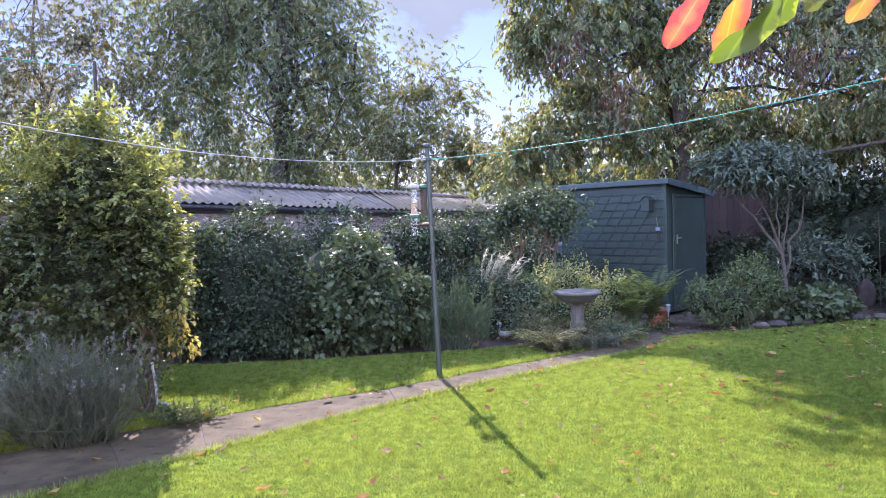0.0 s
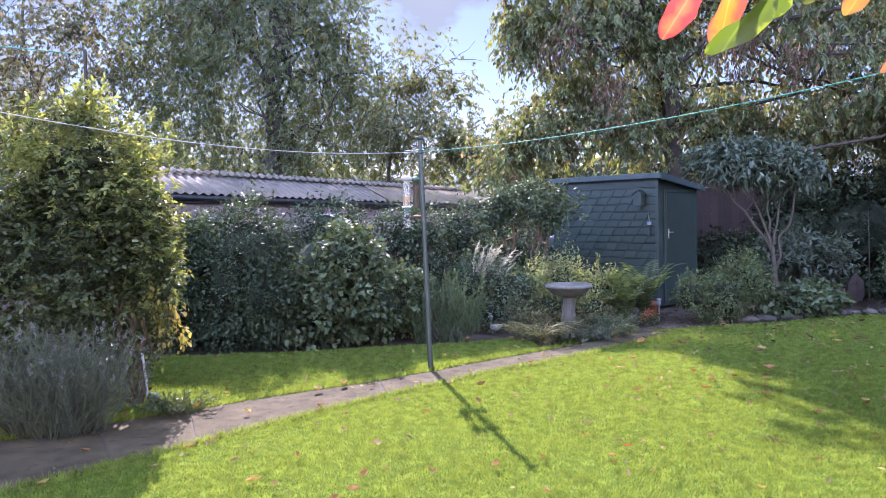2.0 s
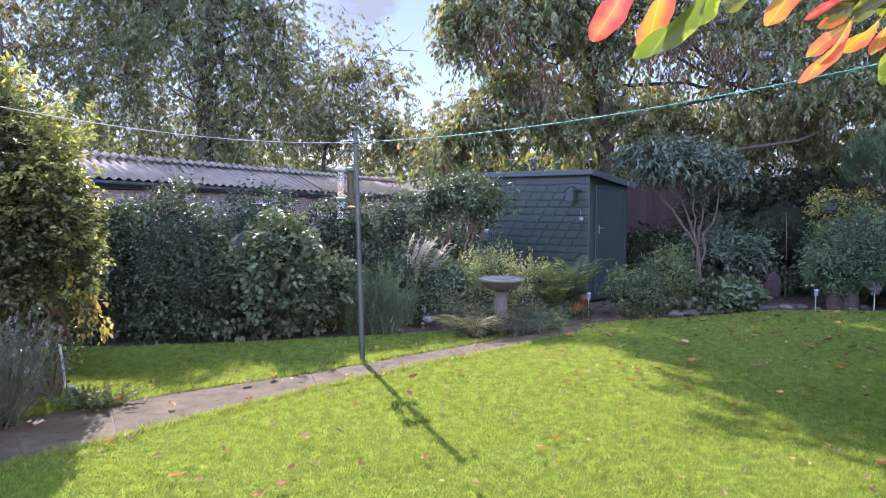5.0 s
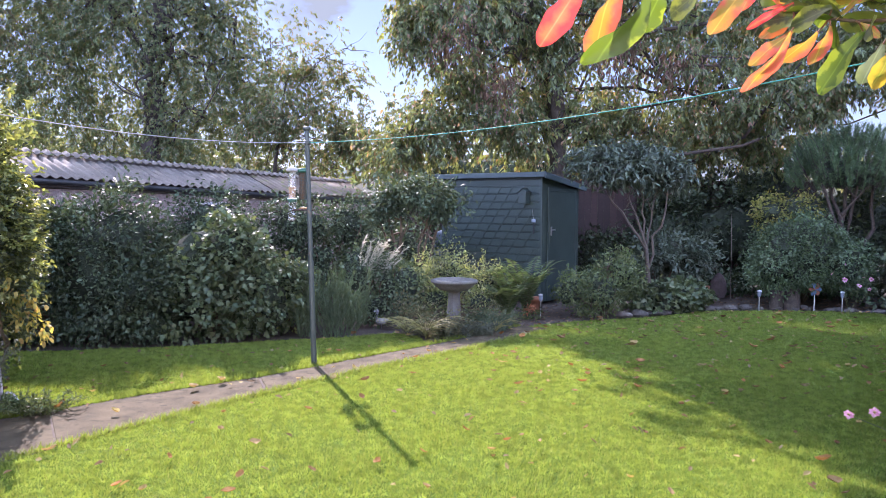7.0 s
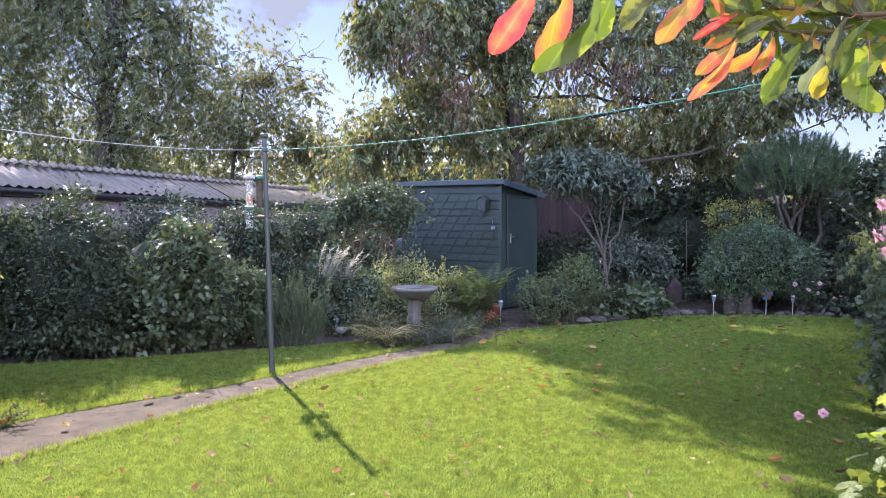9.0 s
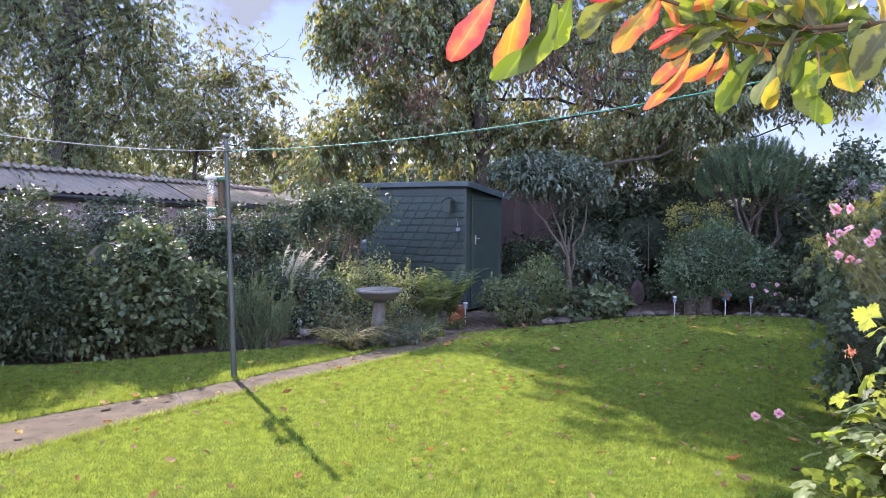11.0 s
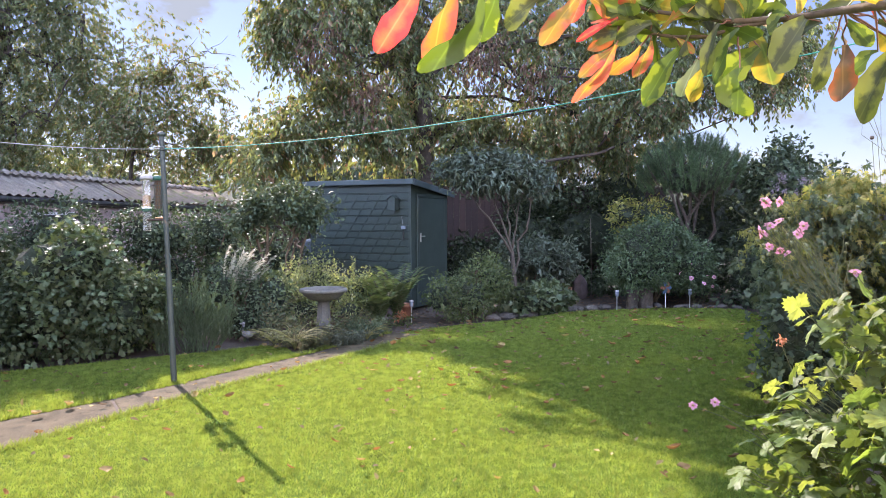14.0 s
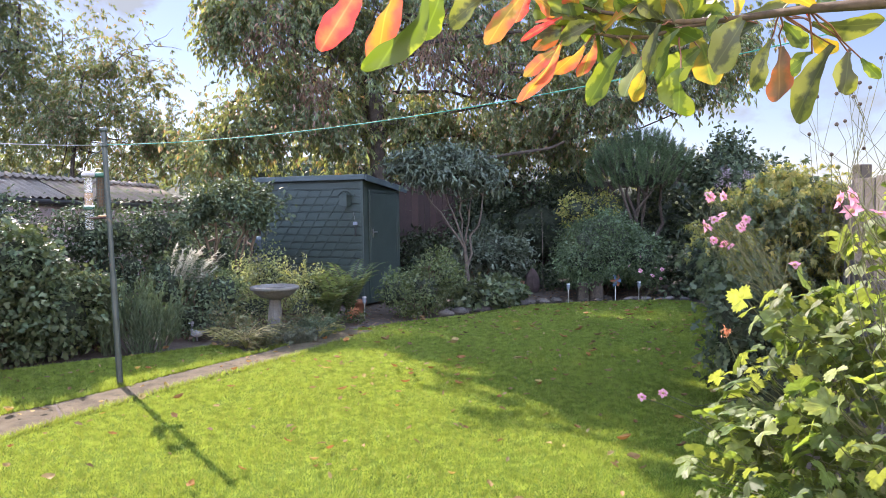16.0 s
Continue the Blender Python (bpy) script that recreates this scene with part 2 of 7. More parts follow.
# leaf colours lowered to carry the deep shade under the big tree
F_UNDER = leafy("understory_leaves_darkened_for_shade", [(0.02, 0.034, 0.017), (0.03, 0.048, 0.02), (0.045, 0.065, 0.026)], 0.5, 0.3, spec=0.25, lift=1.2)
F_ROSEMARY = leafy("rosemary_needles", [(0.042, 0.07, 0.036), (0.06, 0.095, 0.046), (0.08, 0.12, 0.062)], 0.6, 0.3, (1.4, 1.45, 0.7), lift=1.5)
F_LAVENDER = leafy("lavender_leaves", [(0.07, 0.095, 0.05), (0.105, 0.13, 0.072), (0.14, 0.16, 0.10)], 0.75, 0.25, (1.2, 1.2, 0.9), lift=1.0)
F_LAVFLOWER = leafy("faded_lavender_heads", [(0.17, 0.155, 0.16), (0.22, 0.20, 0.21), (0.21, 0.20, 0.155)], 0.8, 0.3, (1.1, 1.1, 1.1), lift=1.0)
F_PLUME = leafy("cream_plumes", [(0.44, 0.41, 0.30), (0.54, 0.50, 0.39), (0.36, 0.33, 0.22)], 0.8, 0.55, (1.2, 1.2, 1.1), lift=1.0)
F_LIME = leafy("lime_shrub_leaves", [(0.07, 0.10, 0.04), (0.11, 0.14, 0.05), (0.17, 0.19, 0.06), (0.06, 0.085, 0.04), (0.12, 0.14, 0.09)], 0.4, 0.55, lift=1.85)
F_STRAW = leafy("yellow_grass_blades", [(0.20, 0.20, 0.05), (0.30, 0.27, 0.08), (0.16, 0.18, 0.05)], 0.5, 0.45, lift=1.3)
F_FERN = leafy("fern_fronds", [(0.05, 0.09, 0.03), (0.08, 0.13, 0.04), (0.11, 0.16, 0.055)], 0.5, 0.4, (1.4, 1.4, 0.75), lift=1.15)
F_FADED = leafy("faded_bedding_leaves", [(0.10, 0.085, 0.04), (0.10, 0.13, 0.045), (0.17, 0.12, 0.06), (0.06, 0.085, 0.035), (0.14, 0.15, 0.07)], 0.6, 0.4, lift=1.2)
F_RHODO = leafy("leathery_grey_green_leaves", [(0.04, 0.065, 0.038), (0.055, 0.085, 0.05), (0.08, 0.11, 0.07)], 0.4, 0.2, spec=0.35, lift=1.2)
F_EUONY = leafy("mixed_bush_leaves", [(0.045, 0.08, 0.024), (0.07, 0.11, 0.03), (0.12, 0.15, 0.04), (0.04, 0.065, 0.022)], 0.38, 0.35, lift=1.28)
F_DOME = leafy("dense_dome_leaves", [(0.038, 0.075, 0.030), (0.05, 0.095, 0.036), (0.066, 0.115, 0.042)], 0.45, 0.3, lift=1.35)
F_PINE = leafy("pine_needles", [(0.024, 0.055, 0.020), (0.036, 0.078, 0.026), (0.055, 0.10, 0.036)], 0.55, 0.3, lift=1.6)
F_GOLD = leafy("golden_leaves", [(0.13, 0.16, 0.03), (0.22, 0.22, 0.04), (0.10, 0.14, 0.03), (0.34, 0.28, 0.05), (0.16, 0.19, 0.04)], 0.5, 0.62, lift=1.3)
F_ANEM = leafy("fresh_lobed_leaves", [(0.035, 0.065, 0.018), (0.055, 0.095, 0.02), (0.085, 0.13, 0.025), (0.12, 0.155, 0.03), (0.06, 0.09, 0.03), (0.09, 0.10, 0.045)], 0.5, 0.5, (1.65, 1.6, 0.45), spec=0.3, per_object=True, lift=2.1, patch=(3.0, 0.7, 1.25))
F_ANEMSTUFF = leafy("fresh_lobed_leaf_mass", [(0.035, 0.06, 0.018), (0.06, 0.09, 0.022), (0.09, 0.12, 0.03)], 0.55, 0.45, (1.9, 1.8, 0.5), spec=0.25, lift=1.7)
F_PETAL = leafy("pink_petals", [(0.52, 0.12, 0.25), (0.62, 0.22, 0.35), (0.68, 0.34, 0.46)], 0.55, 0.45, (1.15, 0.9, 1.0), lift=1.0)
F_SEEDHEAD = leafy("flower_centres", [(0.45, 0.30, 0.04), (0.36, 0.25, 0.07)], 0.8, 0.1, lift=1.0)
F_PURPLE = leafy("purple_flower_heads", [(0.34, 0.22, 0.31), (0.46, 0.33, 0.42)], 0.7, 0.4, (1.1, 1.0, 1.1), lift=1.0)
F_ORANGE = leafy("orange_flowers", [(0.55, 0.16, 0.04), (0.6, 0.22, 0.07)], 0.6, 0.4, (1.1, 1.0, 0.8), lift=1.0)
F_DEAD = leafy("fallen_leaf_tones", [(0.12, 0.07, 0.02), (0.34, 0.15, 0.01), (0.24, 0.14, 0.04), (0.38, 0.26, 0.06), (0.44, 0.33, 0.02), (0.20, 0.12, 0.04), (0.46, 0.17, 0.0)], 0.85, 0.3, (1.2, 1.0, 0.7), 0.15, per_object=True, lift=1.0)
F_LITTER = leafy("leaf_litter_tones", [(0.10, 0.055, 0.03), (0.17, 0.085, 0.045), (0.24, 0.13, 0.06)], 0.7, 0.2, lift=1.0)
M_RENDER = surface("cream_render", (0.66, 0.64, 0.60), (0.78, 0.76, 0.72), 0.9, 2, 60, 0.4)
M_STALK = surface("green_brown_stalk", (0.06, 0.07, 0.025), (0.14, 0.14, 0.06), 0.7, 14, 90, 0.1)
M_WATER = surface("dark_standing_water", (0.02, 0.02, 0.016), (0.05, 0.046, 0.036), 0.12, 8, 60, 0.05)


# ---- mesh helpers ----
rng = np.random.default_rng(7)


def unit(a):
    return a / np.maximum(np.linalg.norm(a, axis=-1, keepdims=True), 1e-9)


def soup(name, verts, faces, material, smooth=False):
    """One mesh from arrays of vertices and equal-sized faces."""
    me = bpy.data.meshes.new(name)
    verts, faces = np.asarray(verts, np.float32), np.asarray(faces, np.int32)
    k = faces.shape[1]
    me.vertices.add(len(verts))
    me.vertices.foreach_set("co", verts.ravel())
    me.loops.add(faces.size)
    me.loops.foreach_set("vertex_index", faces.ravel())
    me.polygons.add(len(faces))
    me.polygons.foreach_set("loop_start", np.arange(len(faces), dtype=np.int32) * k)
    me.polygons.foreach_set("loop_total", np.full(len(faces), k, np.int32))
    if smooth:
        me.polygons.foreach_set("use_smooth", np.ones(len(faces), bool))
    me.materials.append(material)
    me.update(calc_edges=True)
    me.validate()
    return me


def thing(name, place, label, category, group="", kind=""):
    """An empty at a thing's base, to hold its parts."""
    ob = new(name)
    ob.location = place
    ob.empty_display_size = 0.1
    return tagged(ob, label, category, group, kind)


def put(name, mesh, parent=None, label="", at=None):
    """Links a mesh as an object; its vertices are in world metres unless a place is given."""
    ob = new(name, mesh)
    if parent is not None:
        ob.parent = parent
        base = Vector((0, 0, 0))
        up = parent
        while up is not None:
            base += up.location
            up = up.parent
        ob.location = Vector(at if at is not None else (0, 0, 0)) - base
    elif at is not None:
        ob.location = at
    if label:
        ob["label"] = label
    return ob


def mesh_of(name, bm, material, smooth=False):
    me = bpy.data.meshes.new(name)
    bm.normal_update()
    bm.to_mesh(me)
    bm.free()
    me.materials.append(material)
    if smooth:
        for f in me.polygons:
            f.use_smooth = True
    return me


def part(name, bm, material, parent, label="", smooth=False):
    return put(name, mesh_of(name, bm, material, smooth), parent, label)


def box(size, m=None, bevel=0.004, bm=None):
    """A bevelled block of that size, centred on the pose m."""
    own = bmesh.new()
    bmesh.ops.create_cube(own, size=1.0)
    bmesh.ops.scale(own, vec=size, verts=own.verts)
    if bevel:
        bmesh.ops.bevel(own, geom=own.edges[:], offset=min(bevel, min(size) * 0.4), segments=1, affect="EDGES")
    if m is not None:
        bmesh.ops.transform(own, matrix=m, verts=own.verts)
    if bm is None:
        return own
    tmp = bpy.data.meshes.new("tmp")
    own.to_mesh(tmp)
    own.free()
    bm.from_mesh(tmp)
    bpy.data.meshes.remove(tmp)
    return bm


def lathe(profile, place=(0, 0, 0), n=28, close=True, bm=None):
    """A turned body from (radius, height) pairs."""
    bm = bm or bmesh.new()
    rings = []
    for r, z in profile:
        rings.append([bm.verts.new((place[0] + r * math.cos(2 * math.pi * i / n), place[1] + r * math.sin(2 * math.pi * i / n), place[2] + z)) for i in range(n)])
    for a, b in zip(rings, rings[1:]):
        for i in range(n):
            bm.faces.new((a[i], a[(i + 1) % n], b[(i + 1) % n], b[i]))
    if close:
        bm.faces.new(rings[0][::-1])
        bm.faces.new(rings[-1])
    return bm


def tubes(name, lines, material, sides=6):
    """Tapered tubes along lines of (points, start radius, end radius), as one mesh."""
    V, F, o = [], [], 0
    ang = np.linspace(0, 2 * np.pi, sides, endpoint=False)
    for pts, r0, r1 in lines:
        p = np.asarray(pts, float)
        t = unit(np.gradient(p, axis=0))
        ref = np.array([0.0, 0, 1]) if abs(t[0, 2]) < 0.9 else np.array([1.0, 0, 0])
        u = unit(np.cross(t, ref))
        v = np.cross(t, u)
        rad = np.linspace(r0, r1, len(p))[:, None, None]
        ring = p[:, None] + rad * (np.cos(ang)[None, :, None] * u[:, None] + np.sin(ang)[None, :, None] * v[:, None])
        V.append(ring.reshape(-1, 3))
        k = np.arange(len(p) - 1)[:, None] * sides
        i = np.arange(sides)[None]
        j = (i + 1) % sides
        F.append(np.stack([o + k + i, o + k + j, o + k + sides + j, o + k + sides + i], -1).reshape(-1, 4))
        o += len(p) * sides
    return soup(name, np.concatenate(V), np.concatenate(F), material, True)


def wander(a, b, n=6, sway=0.05, gen=None):
    """A slightly crooked line from a to b."""
    gen = gen or rng
    a, b = np.asarray(a, float), np.asarray(b, float)
    s = np.linspace(0, 1, n)[:, None]
    p = a + (b - a) * s
    p[1:-1] += gen.normal(0, sway, (n - 2, 3)) * np.linalg.norm(b - a) * 0.5
    return p


# ---- leaves ----
DIAMOND = (np.array([(0, 0, 0), (0.45, 0.5, 0.12), (1, 0, 0), (0.45, -0.5, 0.12)]), np.array([(0, 2, 1), (0, 3, 2)]))
OVAL = (np.array([(0, 0, 0), (0.3, 0.42, 0.10), (0.68, 0.42, 0.06), (1, 0, -0.12), (0.68, -0.42, 0.06), (0.3, -0.42, 0.10), (0.5, 0, 0)]),
        np.array([(0, 6, 1), (1, 6, 2), (2, 6, 3), (0, 5, 6), (5, 4, 6), (4, 3, 6)]))
NEEDLE = (np.array([(0, 0.5, 0), (0, -0.5, 0), (1, 0, 0)]), np.array([(0, 1, 2)]))
LOBED = (np.array([(0, 0, 0), (0.10, 0.42, 0.08), (0.36, 0.55, 0.10), (0.40, 0.24, 0.03), (0.70, 0.34, 0.02), (1, 0, -0.14),
                   (0.70, -0.34, 0.02), (0.40, -0.24, 0.03), (0.36, -0.55, 0.10), (0.10, -0.42, 0.08), (0.45, 0, -0.02)]),
         np.array([(0, 10, 1), (1, 10, 3), (1, 3, 2), (3, 10, 4), (4, 10, 5), (0, 9, 10), (9, 7, 10), (9, 8, 7), (7, 6, 10), (6, 5, 10)]))


STAR = (np.array([(0, 0, 0), (0.16, 0.50, -0.06), (0.26, 0.13, 0.02), (0.72, 0.40, -0.08), (0.46, 0.09, 0.02), (1, 0, -0.12), (0.46, -0.09, 0.02), (0.72, -0.40, -0.08), (0.26, -0.13, 0.02), (0.16, -0.50, -0.06)]),
        np.array([(0, 2, 1), (2, 4, 3), (4, 6, 5), (6, 8, 7), (8, 0, 9), (0, 8, 2), (2, 8, 6), (2, 6, 4)]))
LANCE = (np.array([(0, 0, 0), (0.35, 0.45, 0.11), (0.74, 0.30, 0.03), (1, 0, -0.12), (0.74, -0.30, 0.03), (0.35, -0.45, 0.11)]), np.array([(0, 3, 2), (0, 2, 1), (0, 4, 3), (0, 5, 4)]))


def leaves(name, shape, P, D, Nn, L, W, material):
    """Leaves of one shape at places P, along D, facing Nn, of lengths L and widths W."""
    tv, tf = shape
    D = unit(D)
    S = unit(np.cross(Nn, D))
    U = np.cross(D, S)
    L = np.broadcast_to(np.asarray(L, float), (len(P),))
    W = np.broadcast_to(np.asarray(W, float), (len(P),))
    V = P[:, None] + (tv[None, :, 0:1] * L[:, None, None]) * D[:, None] + (tv[None, :, 1:2] * W[:, None, None]) * S[:, None] + (tv[None, :, 2:3] * L[:, None, None]) * U[:, None]
    F = tf[None] + (np.arange(len(P)) * len(tv))[:, None, None]
    return soup(name, V.reshape(-1, 3), F.reshape(-1, 3), material)


def lumps(u, gen, amount):
    """An uneven outline: a factor for each direction."""
    f = np.ones(len(u))
    for k in range(7):
        w = gen.normal(0, 1.6 + k * 0.55, 3)
        f += amount / (1 + 0.3 * k) * np.sin(u @ w + gen.uniform(0, 6.3))
    return f


def cloud(blobs, clusters, per, spread, inner=0.6, bumps=0.13, droop=0.2, seed=1, flat=0.6, floor=0.02):
    """Places, directions and faces for leaves that hang in clusters in the outer part of ellipsoids."""
    gen = np.random.default_rng(seed)
    w = np.array([(b[1][0] * b[1][1] + b[1][0] * b[1][2] + b[1][1] * b[1][2]) for b in blobs])
    share = np.round(clusters * w / w.sum()).astype(int)
    P, D, Nn = [], [], []
    for (c, r), m in zip(blobs, share):
        u = unit(gen.normal(0, 1, (m, 3)))
        rad = (inner + (1 - inner) * gen.random(m) ** 0.6) * lumps(u, gen, bumps)
        cc = np.asarray(c) + u * rad[:, None] * np.asarray(r)
        q = np.repeat(cc, per, 0) + gen.normal(0, spread, (m * per, 3))
        out = np.repeat(u, per, 0)
        d = unit(out * 0.6 + gen.normal(0, 0.6, q.shape) + np.array([0, 0, -droop]))
        nn = unit(np.array([0, 0, flat]) + out * 0.5 + gen.normal(0, 0.5, q.shape))
        ok = q[:, 2] > floor
        P.append(q[ok]), D.append(d[ok]), Nn.append(nn[ok])
    return np.concatenate(P), np.concatenate(D), np.concatenate(Nn), gen


def foliage(name, parent, blobs, clusters, per, spread, size, shape, material, label="", aspect=0.55, **kw):
    P, D, Nn, gen = cloud(blobs, clusters, per, spread, **kw)
    L = size * gen.uniform(0.65, 1.3, len(P))
    return put(name, leaves(name, shape, P, D, Nn, L, L * aspect * gen.uniform(0.8, 1.2, len(P)), material), parent, label)


def sprays(name, parent, blobs, count, per, length, size, shape, material, label="", aspect=0.38, inner=0.2, bumps=0.3, hang=1.0, dip=0.7, seed=1):
    """Leaves set along drooping twigs that start all through ellipsoids and hang down and out."""
    gen = np.random.default_rng(seed)
    w = np.array([b[1][0] * b[1][2] + 0.5 * b[1][1] * b[1][2] for b in blobs])
    share = np.round(count * w / w.sum()).astype(int)
    P, D, Nn = [], [], []
    for (c, r), m in zip(blobs, share):
        u = unit(gen.normal(0, 1, (m, 3)))
        rad = (inner + (1 - inner) * gen.random(m) ** 0.55) * lumps(u, gen, bumps)
        foot = np.asarray(c) + u * rad[:, None] * np.asarray(r)
        out = unit(u * np.array((1, 1, 0.3)) + gen.normal(0, 0.5, (m, 3)))
        ln = length * gen.uniform(0.5, 1.3, m)
        q = np.tile(np.linspace(0.05, 1, per), (m, 1))
        out, ln2 = np.repeat(out[:, None], per, 1), ln[:, None, None]
        p = foot[:, None] + out * (q * (1 - 0.35 * q))[:, :, None] * ln2 - np.array((0, 0, hang)) * (q ** 1.8)[:, :, None] * ln2
        tan = unit(np.gradient(p, axis=1))
        side = unit(np.cross(tan, np.array((0, 0, 1.0))) + 1e-6)
        alt = np.where(np.arange(per) % 2, 1.0, -1.0)[None, :, None]
        d = tan * 0.6 + side * alt * 0.6 + np.array((0, 0, -dip)) + gen.normal(0, 0.3, p.shape)
        P.append((p + gen.normal(0, 0.012, p.shape)).reshape(-1, 3))
        D.append(d.reshape(-1, 3))
        Nn.append((np.array((0, 0, 0.7)) + out * 0.4 + gen.normal(0, 0.55, p.shape)).reshape(-1, 3))
    P, D, Nn = np.concatenate(P), np.concatenate(D), np.concatenate(Nn)
    L = size * gen.uniform(0.6, 1.3, len(P))
    return put(name, leaves(name, shape, P, D, Nn, L, L * aspect * gen.uniform(0.8, 1.2, len(P)), material), parent, label)


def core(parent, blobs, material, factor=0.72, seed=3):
    """A dark, crumpled core added well inside a bush's leaves to block light and hold inner shade."""
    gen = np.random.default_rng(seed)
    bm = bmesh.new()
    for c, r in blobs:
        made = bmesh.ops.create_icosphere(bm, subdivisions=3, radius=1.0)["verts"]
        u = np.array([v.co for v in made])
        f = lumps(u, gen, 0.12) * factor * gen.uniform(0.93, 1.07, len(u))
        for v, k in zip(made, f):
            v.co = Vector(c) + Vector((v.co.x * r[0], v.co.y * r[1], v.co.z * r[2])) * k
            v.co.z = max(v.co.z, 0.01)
    return part("dark_core", bm, material, parent)


def branches(name, parent, base, tips, r0, r1, material, sway=0.08, n=7, seed=2, fork=0.45):
    """Limbs from a base to tips, each with two side twigs."""
    gen = np.random.default_rng(seed)
    for tip in tips:
        p = wander(base, tip, n, sway, gen)
        lines = [(p, r0, r1)]
        for k in range(2):
            i = gen.integers(int(n * fork), n - 1)
            q = p[i] + unit(gen.normal(0, 1, 3) + np.array([0, 0, 0.7])) * np.linalg.norm(np.subtract(tip, base)) * gen.uniform(0.15, 0.3)
            lines.append((wander(p[i], q, 4, sway, gen), r1 * 1.3, r1 * 0.4))
        put(name, tubes(name, lines, material), parent)


# ---- ground, lawn, path ----
def sheet(name, ring, z, material, cell=0.0):
    bm = bmesh.new()
    bm.faces.new([bm.verts.new((x, y, z)) for x, y in ring])
    return put(name, mesh_of(name, bm, material))


ground = sheet("ground", [(-600, -600), (600, -600), (600, 900), (-600, 900)], -0.02, M_SOIL)
tagged(ground, "bare brown garden soil with scattered leaf litter", "ground", kind="structure")

LAWN_EDGE = [(-4.6, 7.9), (-2.8, 7.72), (-1.8, 7.8), (-0.7, 8.0), (0.4, 8.2), (0.8, 8.35), (1.02, 8.1), (1.1, 7.62), (1.25, 7.6), (2.05, 8.3), (2.6, 8.7), (3.3, 8.95), (4.2, 9.1),
             (5.3, 9.55), (6.2, 9.55), (7.3, 9.3), (7.9, 8.9), (7.5, 7.6), (5.6, 5.2), (4.2, 3.8), (3.4, 2.9), (3.1, 1.9), (2.9, -3), (-6, -3), (-6, 7.6)]
PATH_FAR = [(-4.4, 3.85), (-3.6, 4.32), (-2.9, 4.79), (-2.11, 5.32), (-1.38, 5.82), (-0.52, 6.32), (0.26, 6.92), (1.19, 7.6), (1.95, 8.28), (2.4, 8.62)]
PATH_NEAR = [(-3.70, 2.85), (-2.95, 3.40), (-2.27, 4.0), (-1.78, 4.5), (-1.17, 5.12), (-0.42, 5.83), (0.36, 6.5), (1.42, 7.28), (2.3, 8.02), (2.75, 8.38)]


def jagged(ring, step, amount, seed):
    gen = np.random.default_rng(seed)
    out = []
    for (ax, ay), (bx, by) in zip(ring, ring[1:] + ring[:1]):
        m = max(1, int(math.hypot(bx - ax, by - ay) / step))
        for i in range(m):
            s = i / m
            out.append((ax + (bx - ax) * s + gen.normal(0, amount), ay + (by - ay) * s + gen.normal(0, amount)))
    return out


lawn = sheet("lawn", jagged(LAWN_EDGE, 0.25, 0.03, 4), 0.0, M_LAWN)
tagged(lawn, "short mown green lawn scattered with fallen leaves", "lawn", kind="structure")


def inside(px, py, ring):
    ok = np.zeros(len(px), bool)
    for (ax, ay), (bx, by) in zip(ring, ring[1:] + ring[:1]):
        cross = (ay > py) != (by > py)
        with np.errstate(divide="ignore", invalid="ignore"):
            ok ^= cross & (px < (bx - ax) * (py - ay) / (by - ay + 1e-12) + ax)
    return ok




